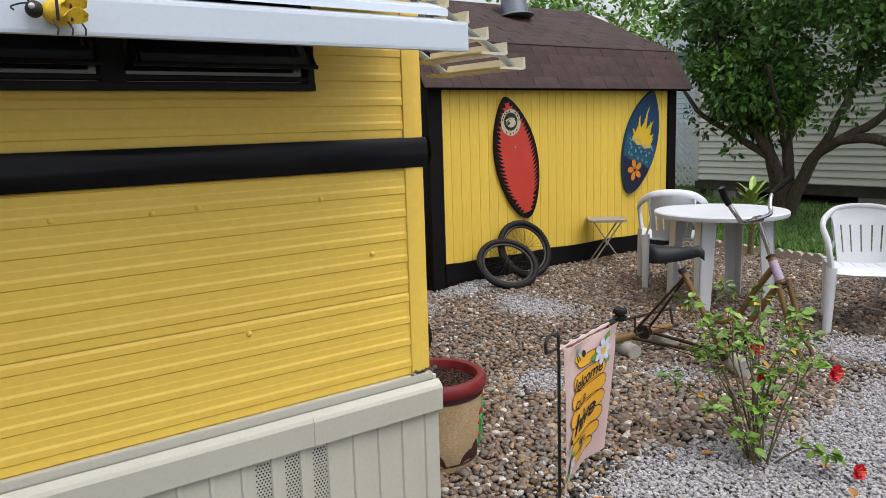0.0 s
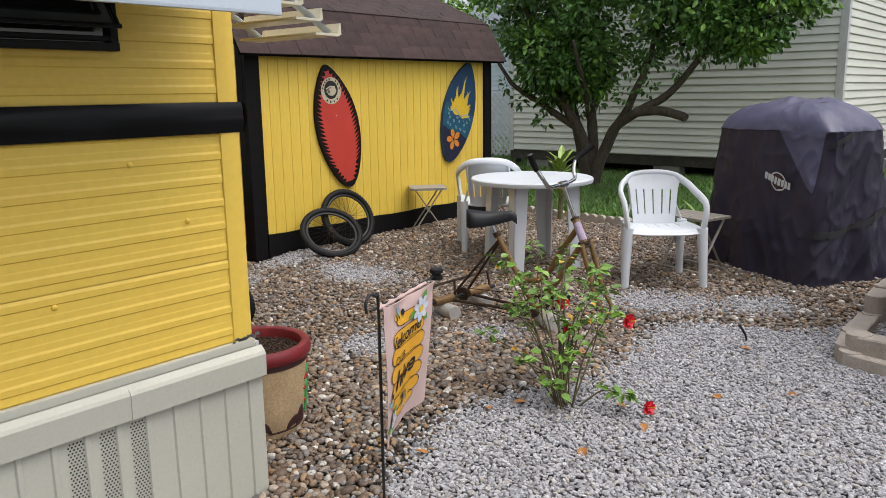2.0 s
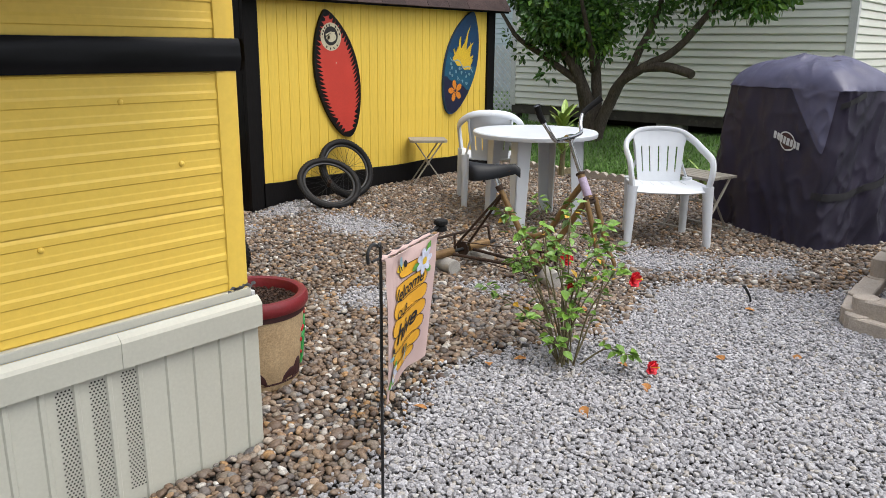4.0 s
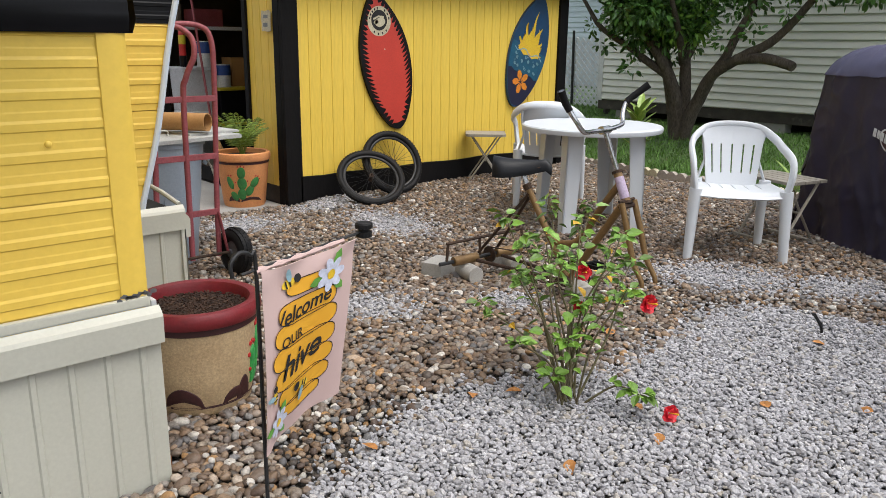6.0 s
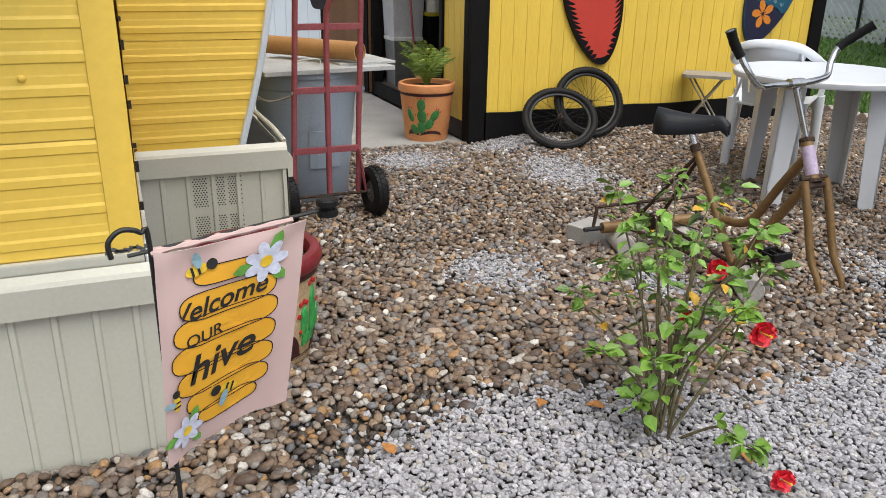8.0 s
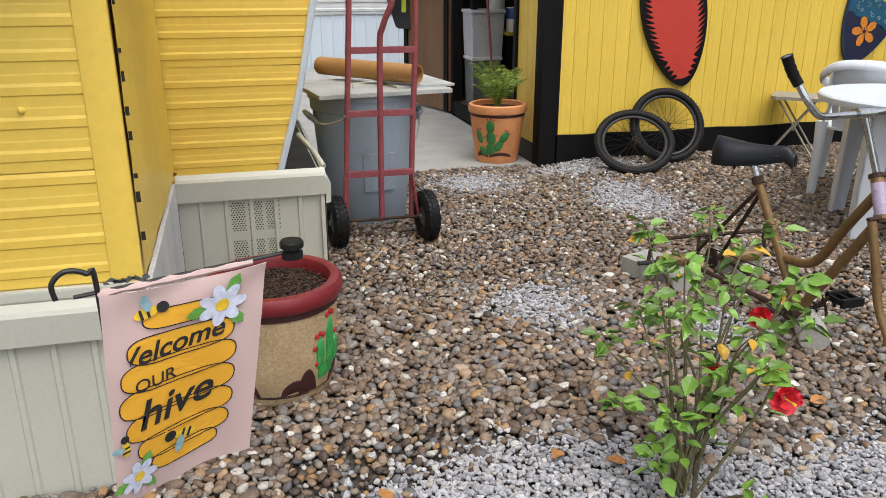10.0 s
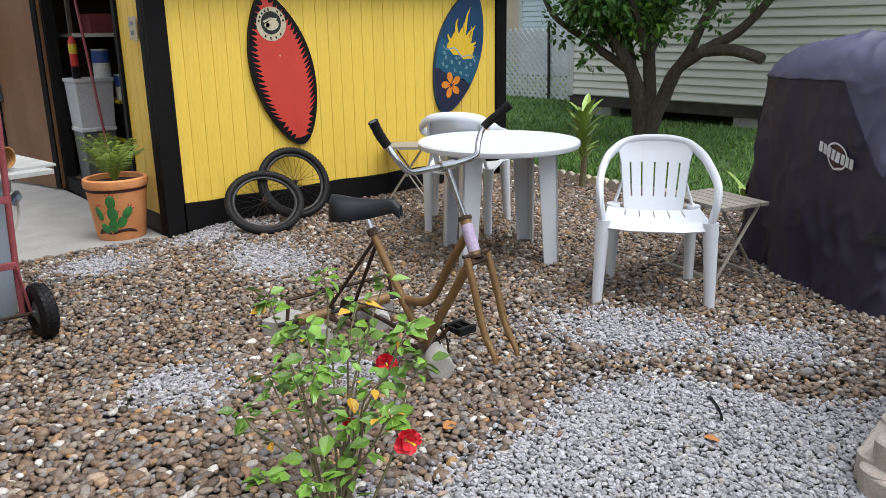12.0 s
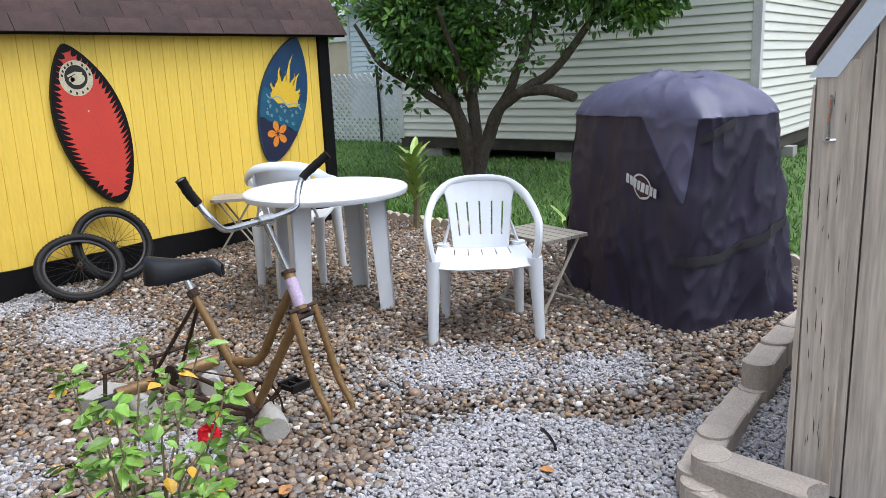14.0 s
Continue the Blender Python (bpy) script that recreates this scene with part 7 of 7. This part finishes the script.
# low sprays of leaves round the stems
me = leaf_cloud([((x, y, z), 0.12) for x, y, z in ((-0.25, 0.45, 1.05), (-0.2, 0.75, 1.25), (-0.1, -0.15, 1.1), (0.0, 0.2, 0.95), (-0.15, -0.55, 1.15), (-0.3, 0.9, 1.1), (-0.1, -0.85, 1.25), (-0.2, 0.3, 1.3), (-0.1, 1.25, 1.3), (-0.05, -1.2, 1.45), (-0.2, 0.55, 0.85))], 0.08, 26, 9, 0.12)
me.materials.append(LEAF_TREE)
tagged(part("low_sprays", me, None, tree), kind="stuff")
# trees beyond the shed and houses
for nm, at, lobes, n, sd in (("background_tree", (10.5, 9.0, 0.1), [((0, 0, 3.2), (1.6, 2.2, 1.4)), ((0, 1.6, 2.6), (1.2, 1.2, 1.0))], 130, 12), ("background_tree", (15.5, 0.3, 0.1), [((0, 0, 1.6), (0.8, 1.0, 1.2))], 50, 13)):
    bt = thing(nm, pose(*at), "leafy green tree standing beyond the houses", "tree", "background trees")
    part("trunk", bar([(0, 0, -0.1), (0.05, 0.1, 1.2), (0, 0.2, 2.6)], [0.12, 0.09, 0.05], 8), BARK, bt)
    me = leaf_cloud([(c, r * 1.8) for c, r in crown_clumps(n, sd, lobes)], 0.13, 60, sd, 0.40)
    me.materials.append(LEAF_TREE_LIGHT)
    tagged(part("crown", me, None, bt), kind="stuff")

# ---- plants by the border ----
def blade_leaf(l, w, bend):
    """A long arching leaf along +x, rising."""
    def fn(u, v):
        ww = w * math.sin(math.pi * min(1, 0.12 + 0.88 * u)) ** 0.8
        return (l * u * math.cos(bend * u), ww * v, l * u * math.sin(bend * (1 - u)) * 0.0 + l * math.sin(u * 1.1) * 0.35 * bend - 0.1 * abs(v) * 0.05)
    return sheet(fn, [k / 8 for k in range(9)], [-1, -0.5, 0, 0.5, 1])


def tall_plant(m, n, h, label, sd):
    p = thing("border_plant", m, label, "plant", "plants by the border")
    random.seed(sd)
    part("stalk", bar([(0, 0, -0.02), (0.02, 0.0, h * 0.4), (-0.01, 0.02, h * 0.8)], [0.03, 0.026, 0.015], 8), STEM, p)
    for k in range(n):
        a = k * 2.4
        z = h * (0.30 + 0.62 * k / n)
        l = random.uniform(0.16, 0.24)
        tip = Vector((math.cos(a) * l * 0.55, math.sin(a) * l * 0.55, l * 0.85))
        side = Vector((-math.sin(a), math.cos(a), 0)) * 0.034
        nn = tip.cross(side).normalized()
        def fn(u, v, z=z, tip=tip, side=side, nn=nn):
            return Vector((0, 0, z)) + tip * u + side * v * (math.sin(math.pi * min(1.0, u * 0.93 + 0.06)) ** 0.7) - nn * (0.05 * u * u - 0.008 * abs(v))
        part("leaf", sheet(fn, [q / 6 for q in range(7)], [-1, 0, 1]), BORDER_LEAF, p)


tall_plant(pose(5.49, 2.20, 0.03), 30, 0.66, "upright bright green leafy plant on a stalk by the lawn border", 3)
tall_plant(pose(5.30, 0.62, 0.02), 7, 0.22, "small green leafy plant by the lawn border", 4)

# ---- hibiscus ----
hib = thing("hibiscus_bush", pose(1.27, -0.45, 0.0), "sparse green hibiscus bush with red flowers and yellowing leaves", "shrub")
bm = bmesh.new()
mv = [bm.verts.new(c) for c in ((0, 0, 0), (0.010, 0.014, 0.002), (0.026, 0.020, 0.004), (0.045, 0.011, -0.001), (0.060, 0, -0.009), (0.045, -0.011, -0.001), (0.026, -0.020, 0.004), (0.010, -0.014, 0.002), (0.028, 0, -0.004))]
for a, b in zip(range(0, 8), list(range(1, 8)) + [0]):
    bm.faces.new((mv[8], mv[a], mv[b]))
leaf_a = part("leaf", bm, LEAF_HIB, hib)
leaf_mesh = leaf_a.data
leaf_yel = leaf_mesh.copy()
leaf_yel.materials.clear()
leaf_yel.materials.append(LEAF_YEL)
random.seed(52)
TIPS = [(0.06, 0.44, 0.53), (0.22, 0.34, 0.57), (0.39, 0.22, 0.56), (-0.07, 0.44, 0.29), (-0.16, 0.14, 0.22), (0.12, -0.10, 0.42), (0.30, 0.05, 0.44), (0.06, 0.20, 0.50), (0.20, 0.12, 0.54), (0.10, -0.32, 0.09), (0.03, -0.24, 0.40), (-0.05, 0.26, 0.38), (0.30, 0.28, 0.40), (-0.10, -0.02, 0.12)]
count = 0
extra = bmesh.new()
SIDE = [Vector((random.uniform(-0.10, 0.32), random.uniform(-0.10, 0.42), random.uniform(0.22, 0.50))) for _ in range(9)]
for k, tip in enumerate(TIPS + [tuple(v) for v in SIDE]):
    t = Vector((0.12 + (tip[0] - 0.12) * 0.86, 0.14 + (tip[1] - 0.14) * 0.86, tip[2] * 1.16 if tip[2] > 0.3 else tip[2]))
    b = Vector((random.uniform(-0.04, 0.04), random.uniform(-0.04, 0.04), -0.02))
    m1 = b.lerp(t, 0.45) + Vector((random.uniform(-0.03, 0.03), random.uniform(-0.03, 0.03), 0.05))
    if t.z < 0.2:
        m1.z = 0.09
    line = smooth_line([b, m1, b.lerp(t, 0.8) + Vector((random.uniform(-0.02, 0.02), random.uniform(-0.02, 0.02), 0.03)), t], 7)
    part("stem", bar(line, [0.0048 - 0.0033 * i / (len(line) - 1) for i in range(len(line))], 6), STEM, hib)
    L_ = len(line)
    for i in range(6, L_):
        for rep in range(3 if i > L_ - 6 else 1):
            if random.random() < (0.20 if i > L_ - 9 else 0.42):
                continue
            a = i * 2.4 + rep * 2.1 + k
            d = Vector((math.cos(a), math.sin(a), random.uniform(-0.7, 0.55)))
            off = line[i] + Vector((math.cos(a), math.sin(a), 0.3)) * random.uniform(0.008, 0.024)
            sz = random.uniform(0.50, 1.0) * (0.7 if i == L_ - 1 else 1.0)
            m = Matrix.Translation(off) @ d.to_track_quat("X", "Z").to_matrix().to_4x4() @ Matrix.Rotation(random.uniform(-0.7, 0.7), 4, "X") @ Matrix.Diagonal((sz, sz * random.uniform(0.85, 1.15), sz, 1))
            if count < 290:
                part("leaf", leaf_yel if random.random() < 0.07 else leaf_mesh, None, hib, at=m)
            else:
                n0 = len(extra.verts)
                extra.from_mesh(leaf_mesh)
                extra.verts.ensure_lookup_table()
                for v in extra.verts[n0:]:
                    v.co = m @ v.co
            count += 1
tagged(part("small_leaves", extra, LEAF_HIB, hib), kind="stuff")
leaf_a.matrix_basis = Matrix.Translation((0.05, 0.18, 0.42))


def hibiscus_flower(p, d, s=1.0):
    f = new("flower")
    f.parent = hib
    f["label"] = "red hibiscus flower"
    f.matrix_basis = Matrix.Translation(Vector(p)) @ Vector(d).to_track_quat("Z", "Y").to_matrix().to_4x4() @ Matrix.Scale(s, 4)
    for k in range(9):
        a = 2 * math.pi * k / 5 + (0.6 if k > 4 else 0.0)
        q_ = 0.72 if k > 4 else 1.0
        up = random.uniform(0.2, 0.8) + (0.7 if k > 4 else 0.0)
        def fn(u, v, a=a, q_=q_, up=up):
            r = 0.004 + 0.036 * u * q_ * math.cos(up * u * 0.8)
            w = 0.021 * q_ * math.sin(math.pi * (0.12 + 0.80 * u)) ** 0.8
            x, y, z = r, w * v, 0.030 * u * math.sin(up) + 0.006 * math.sin(v * 6 + u * 8 + a) * u
            return (x * math.cos(a) - y * math.sin(a), x * math.sin(a) + y * math.cos(a), z)
        part("petal", sheet(fn, [q / 6 for q in range(7)], [-1, -0.5, 0, 0.5, 1]), PETAL, f, smooth=True)
    part("stamen", bar([(0, 0, 0), (0.003, 0, 0.030), (0.006, 0, 0.050)], [0.002, 0.002, 0.004], 6), SUN_YEL, f)


for p, d, s in (((0.040, -0.265, 0.435), (-0.3, -0.9, 0.2), 1.0), ((0.115, -0.335, 0.055), (-0.3, -0.9, 0.3), 0.95), ((0.36, 0.24, 0.36), (-0.6, -0.7, 0.3), 1.05), ((0.10, 0.05, 0.33), (-0.5, -0.8, 0.0), 0.7)):
    hibiscus_flower(p, d, s * 0.88)

# ---- twigs and dry leaves on the gravel ----
tw = thing("bent_twig", pose(2.62, -0.73, 0.0), "short bent black twig standing in the gravel", "twig")
part("twig", bar(smooth_line([(0.030, -0.02, 0.0), (0.028, -0.015, 0.035), (0.012, 0.0, 0.075), (-0.012, 0.012, 0.105)], 4), [0.006] * 6 + [0.008] * 5 + [0.011, 0.010], 6, flat=0.6), BLACK_STEEL, tw)
st = thing("dry_stick", pose(2.97, -0.50, 0.010), "thin dark dry stick lying on the gravel", "stick")
part("stick", bar([(-0.07, 0.03, 0), (0, 0, 0.004), (0.08, -0.05, 0)], 0.0035, 5), BARK, st)
random.seed(61)
dry = mat("dry_orange_leaf", (0.50, 0.22, 0.06), 0.8, scale=40)
dry_mesh = leaf_mesh.copy()
dry_mesh.materials.clear()
dry_mesh.materials.append(dry)
for x, y in ((2.50, -0.77), (1.42, -0.62), (1.20, -0.30), (1.05, -0.20), (0.95, -0.72), (1.75, -0.95), (0.55, -0.30), (1.9, -0.15), (1.30, -0.80), (2.0, -1.2)):
    o = part("dry_leaf", dry_mesh, None, None, at=pose(x, y, 0.020, random.uniform(-25, 25), random.uniform(-25, 25), random.uniform(0, 360)))
    tagged(o, "small curled orange dry leaf on the gravel", "leaf", "dry leaves")

# ---- gravel ----
def stone_mat(name, stops, rough):
    m = bpy.data.materials.new(name)
    m.use_nodes = True
    nt = m.node_tree
    b = nt.nodes["Principled BSDF"]
    geo = nt.nodes.new("ShaderNodeNewGeometry")
    rp = nt.nodes.new("ShaderNodeValToRGB")
    rp.color_ramp.interpolation = "LINEAR"
    el = rp.color_ramp.elements
    while len(el) < len(stops):
        el.new(0.5)
    for e, (p, c) in zip(el, stops):
        e.position, e.color = p, (*c, 1)
    nt.links.new(geo.outputs["Random Per Island"], rp.inputs[0])
    tc = nt.nodes.new("ShaderNodeTexCoord")
    n = nt.nodes.new("ShaderNodeTexNoise")
    n.inputs["Scale"].default_value, n.inputs["Detail"].default_value = 130, 5
    nt.links.new(tc.outputs["Object"], n.inputs["Vector"])
    mr = nt.nodes.new("ShaderNodeMapRange")
    mr.inputs[1].default_value, mr.inputs[2].default_value, mr.inputs[3].default_value, mr.inputs[4].default_value = 0.3, 0.7, 0.72, 1.22
    nt.links.new(n.outputs["Fac"], mr.inputs[0])
    mx = nt.nodes.new("ShaderNodeMix")
    mx.data_type, mx.blend_type = "RGBA", "MULTIPLY"
    mx.inputs[0].default_value = 1.0
    nt.links.new(rp.outputs[0], mx.inputs[6])
    nt.links.new(mr.outputs[0], mx.inputs[7])
    nt.links.new(mx.outputs[2], b.inputs["Base Color"])
    b.inputs["Roughness"].default_value = rough
    bp = nt.nodes.new("ShaderNodeBump")
    bp.inputs["Strength"].default_value, bp.inputs["Distance"].default_value = 0.25, 0.003
    nt.links.new(n.outputs["Fac"], bp.inputs["Height"])
    nt.links.new(bp.outputs[0], b.inputs["Normal"])
    return m


PEBBLE = stone_mat("mixed_brown_river_pebbles", [(0.0, (0.062, 0.046, 0.035)), (0.16, (0.17, 0.108, 0.065)), (0.30, (0.105, 0.100, 0.100)), (0.44, (0.24, 0.165, 0.105)), (0.58, (0.085, 0.055, 0.040)), (0.70, (0.27, 0.225, 0.175)), (0.80, (0.17, 0.165, 0.165)), (0.90, (0.31, 0.175, 0.070)), (0.96, (0.40, 0.37, 0.33)), (1.0, (0.60, 0.57, 0.52))], 0.55)
CHIPS = stone_mat("pale_grey_limestone_chips", [(0.0, (0.20, 0.195, 0.20)), (0.22, (0.32, 0.315, 0.33)), (0.45, (0.38, 0.375, 0.395)), (0.65, (0.26, 0.255, 0.265)), (0.85, (0.46, 0.455, 0.47)), (1.0, (0.31, 0.28, 0.24))], 0.88)


def ico(sub):
    bm = bmesh.new()
    bmesh.ops.create_icosphere(bm, subdivisions=sub, radius=1.0)
    bm.verts.index_update()
    v = np.array([w.co[:] for w in bm.verts])
    f = np.array([[w.index for w in g.verts] for g in bm.faces])
    bm.free()
    return v, f


def stones(name, pts, size, sub, material, rough_, smooth, seed, parent=None, flatness=0.55):
    """Many stones as one mesh: scaled, turned, slightly knobbly spheres."""
    rng = np.random.default_rng(seed)
    v0, f0 = ico(sub)
    n, k = len(pts), len(v0)
    var = [v0 * (1 + rough_ * rng.normal(size=(k, 1))) for _ in range(6)]
    sc = size * rng.lognormal(0, 0.21, (n, 1))
    ax = np.c_[rng.uniform(0.95, 1.45, n), rng.uniform(0.75, 1.05, n), flatness * rng.uniform(0.8, 1.35, n)] * sc
    yaw, tx, ty = rng.uniform(0, 6.283, n), rng.normal(0, 0.28, n), rng.normal(0, 0.28, n)
    which = rng.integers(0, 6, n)
    V_ = np.empty((n, k, 3))
    for w in range(6):
        i = np.nonzero(which == w)[0]
        p = var[w][None] * ax[i][:, None]
        cx, sx = np.cos(tx[i])[:, None], np.sin(tx[i])[:, None]
        y, z = p[..., 1] * cx - p[..., 2] * sx, p[..., 1] * sx + p[..., 2] * cx
        cy, sy = np.cos(ty[i])[:, None], np.sin(ty[i])[:, None]
        x, z = p[..., 0] * cy + z * sy, -p[..., 0] * sy + z * cy
        cz, sz = np.cos(yaw[i])[:, None], np.sin(yaw[i])[:, None]
        V_[i] = np.stack([x * cz - y * sz, x * sz + y * cz, z], -1)
    rise = 0.035 * np.clip((pts[:, 1] - 2.0), 0, 1) * np.clip((pts[:, 0] - 2.27) / 0.33, 0, 1)
    V_ += np.c_[pts, rng.uniform(-0.006, 0.009, n) + ax[:, 2] * 0.35 + rise][:, None]
    F_ = (f0[None] + (np.arange(n) * k)[:, None, None]).reshape(-1, 3)
    me = bpy.data.meshes.new(name)
    me.vertices.add(n * k)
    me.vertices.foreach_set("co", V_.ravel())
    me.loops.add(F_.size)
    me.loops.foreach_set("vertex_index", F_.ravel().astype(np.int32))
    me.polygons.add(len(F_))
    me.polygons.foreach_set("loop_start", np.arange(0, F_.size, 3, dtype=np.int32))
    me.polygons.foreach_set("use_smooth", np.full(len(F_), smooth))
    me.update(calc_edges=True)
    me.materials.append(material)
    return part(name, me, None, parent)


EDGE_X = [-3.0, 0.0, 0.5, 0.9, 1.2, 1.6, 2.2, 2.6, 2.85, 3.0, 3.3, 9.0]
EDGE_Y = [-0.60, -0.42, -0.22, -0.06, -0.10, -0.32, -0.26, -0.20, -0.36, -0.86, -1.10, -1.12]


def whiteness(p):
    """How far a place lies in the pale chippings: over 0 inside."""
    x, y = p[:, 0], p[:, 1]
    w = (np.interp(x, EDGE_X, EDGE_Y) - y) / 0.16
    for cx, cy, rx, ry, a in ((3.12, -0.02, 0.42, 0.30, -0.9), (3.42, -0.52, 0.30, 0.22, -0.6), (2.50, 2.15, 0.28, 0.42, 0.0), (2.55, 2.90, 0.38, 0.20, 0.0), (1.38, 0.80, 0.24, 0.24, 0.0), (1.95, 0.45, 0.16, 0.2, 0.0), (1.7, 2.75, 0.3, 0.25, 0.0)):
        dx, dy = (x - cx) * np.cos(a) + (y - cy) * np.sin(a), -(x - cx) * np.sin(a) + (y - cy) * np.cos(a)
        w = np.maximum(w, (1 - np.hypot(dx / rx, dy / ry)) * 1.15)
    return w


def scatter(x0, x1, y0, y1, s, seed):
    rng = np.random.default_rng(seed)
    gx, gy = np.meshgrid(np.arange(x0, x1, s), np.arange(y0, y1, s * 0.9))
    p = np.c_[gx.ravel(), gy.ravel()] + rng.uniform(-0.5, 0.5, (gx.size, 2)) * s
    return p, rng


def clear_of(p):
    """Leaves out what lies under the slab, shed, trailer and lawn."""
    x, y = p[:, 0], p[:, 1]
    ok = ~((x > 0.36) & (x < 2.26) & (y > 3.14)) & ~((x > 2.25) & (y > 3.07) & (x < 5.46))
    ok &= ~((x < 0.02) & (y > -0.035)) & ~((x < 0.58) & (y > 1.02)) & ~((x > 2.80) & (y < -1.44) & (x < 4.2))
    return ok & (x < 5.72 - 0.0 * y)


bed = tagged(new("gravel_bed"), "mixed brown river pebbles and pale grey stone chippings", "gravel", kind="stuff")
p, rng = scatter(-0.5, 5.75, -1.25, 3.6, 0.0232, 1)
p = p[clear_of(p)]
wv = whiteness(p) + rng.normal(0, 0.36, len(p))
brown = p[wv < 0.15]
near = (brown[:, 0] < 2.4) & (brown[:, 1] < 1.1)
nb_ = brown[near]
pick = (nb_[:, 0] > 0.30) & (nb_[:, 0] < 0.95) & (nb_[:, 1] > -0.42) & (nb_[:, 1] < 0.0)
singles = nb_[pick][:290]
drop_ = np.zeros(len(nb_), bool)
drop_[np.nonzero(pick)[0][:290]] = True
o = stones("near_pebbles", nb_[~drop_], 0.0145, 2, PEBBLE, 0.05, True, 2, bed)
tagged(o, kind="stuff")
tagged(stones("far_pebbles", brown[~near], 0.0146, 1, PEBBLE, 0.06, True, 3, bed), kind="stuff")
p, rng = scatter(-0.4, 3.4, -2.2, 0.2, 0.0129, 4)
q, _ = scatter(1.1, 4.4, -1.45, 3.08, 0.0129, 14)
q = q[(q[:, 1] > 0.2) | (q[:, 0] > 3.4)]
p = np.concatenate([p, q])
p = p[clear_of(p)]
wv = whiteness(p) + np.random.default_rng(9).normal(0, 0.36, len(p))
white = p[wv > 0.12]
tagged(stones("chippings", white, 0.0087, 1, CHIPS, 0.16, False, 5, bed, 0.7), kind="stuff")
rngp = np.random.default_rng(17)
protos = [stones("pebble", np.zeros((1, 2)), 0.0145, 2, PEBBLE, 0.05, True, 100 + i, bed).data for i in range(1)]
shades = []
for i in range(9):
    c = [(0.062, 0.046, 0.035), (0.17, 0.108, 0.065), (0.105, 0.10, 0.10), (0.24, 0.165, 0.105), (0.085, 0.055, 0.040), (0.27, 0.225, 0.175), (0.17, 0.165, 0.165), (0.31, 0.175, 0.07), (0.50, 0.47, 0.42)][i]
    mt = mat("river_pebble", c, 0.6, col2=tuple(k * 0.75 for k in c), scale=60, fine=0.1, bump=0.25, bscale=200, vary=0.2)
    me = protos[0].copy()
    me.materials.clear()
    me.materials.append(mt)
    shades.append(me)
for i, (x, y) in enumerate(singles):
    s = float(rngp.lognormal(0, 0.25))
    part("pebble", shades[int(rngp.integers(0, 9)) if rngp.random() < 0.9 else 1], None, bed, at=pose(x, y, float(rngp.uniform(-0.001, 0.005)), float(rngp.normal(0, 14)), float(rngp.normal(0, 14)), float(rngp.uniform(0, 360))) @ Matrix.Diagonal((s * float(rngp.uniform(0.9, 1.2)), s, s, 1)))
bpy.data.objects.remove(bed.children[[c.name for c in bed.children].index("pebble")])

# ---- grass ----
rng = np.random.default_rng(44)
n = 52000
gx = 5.86 + (rng.random(n) ** 1.6) * 5.4
gy = rng.uniform(-2.5, 9.5, n)
keep = ~((gx > HX - 0.02) & (gy > HY0) & (gy < HY1)) & ~((gx < SX1 + 0.1) & (gy > SY0))
gx, gy = gx[keep], gy[keep]
wx, wy = rng.uniform(0.9, 2.2, 260), rng.uniform(-2.3, -1.75, 260)
gx, gy = np.r_[gx, wx], np.r_[gy, wy]
n = len(gx)
gz = np.where(gx < 5.75, -0.01, 0.04 + 0.11 * np.clip((gx - 5.75) / 1.6, 0, 1))
a = rng.uniform(0, 6.283, n)
h = rng.uniform(0.02, 0.060, n) * np.where(rng.random(n) < 0.06, 1.8, 1.0)
w = rng.uniform(0.004, 0.010, n)
lean = rng.normal(0, 0.5, (n, 2)) * h[:, None]
b0 = np.c_[gx - np.cos(a) * w, gy - np.sin(a) * w, gz]
b1_ = np.c_[gx + np.cos(a) * w, gy + np.sin(a) * w, gz]
tp = np.c_[gx + lean[:, 0], gy + lean[:, 1], gz + h]
V_ = np.stack([b0, b1_, tp], 1).reshape(-1, 3)
me = bpy.data.meshes.new("grass")
me.from_pydata(V_.tolist(), [], np.arange(3 * n).reshape(-1, 3).tolist())
me.materials.append(GRASS)
tagged(part("grass", me, None), "short green lawn grass", "grass", kind="stuff")
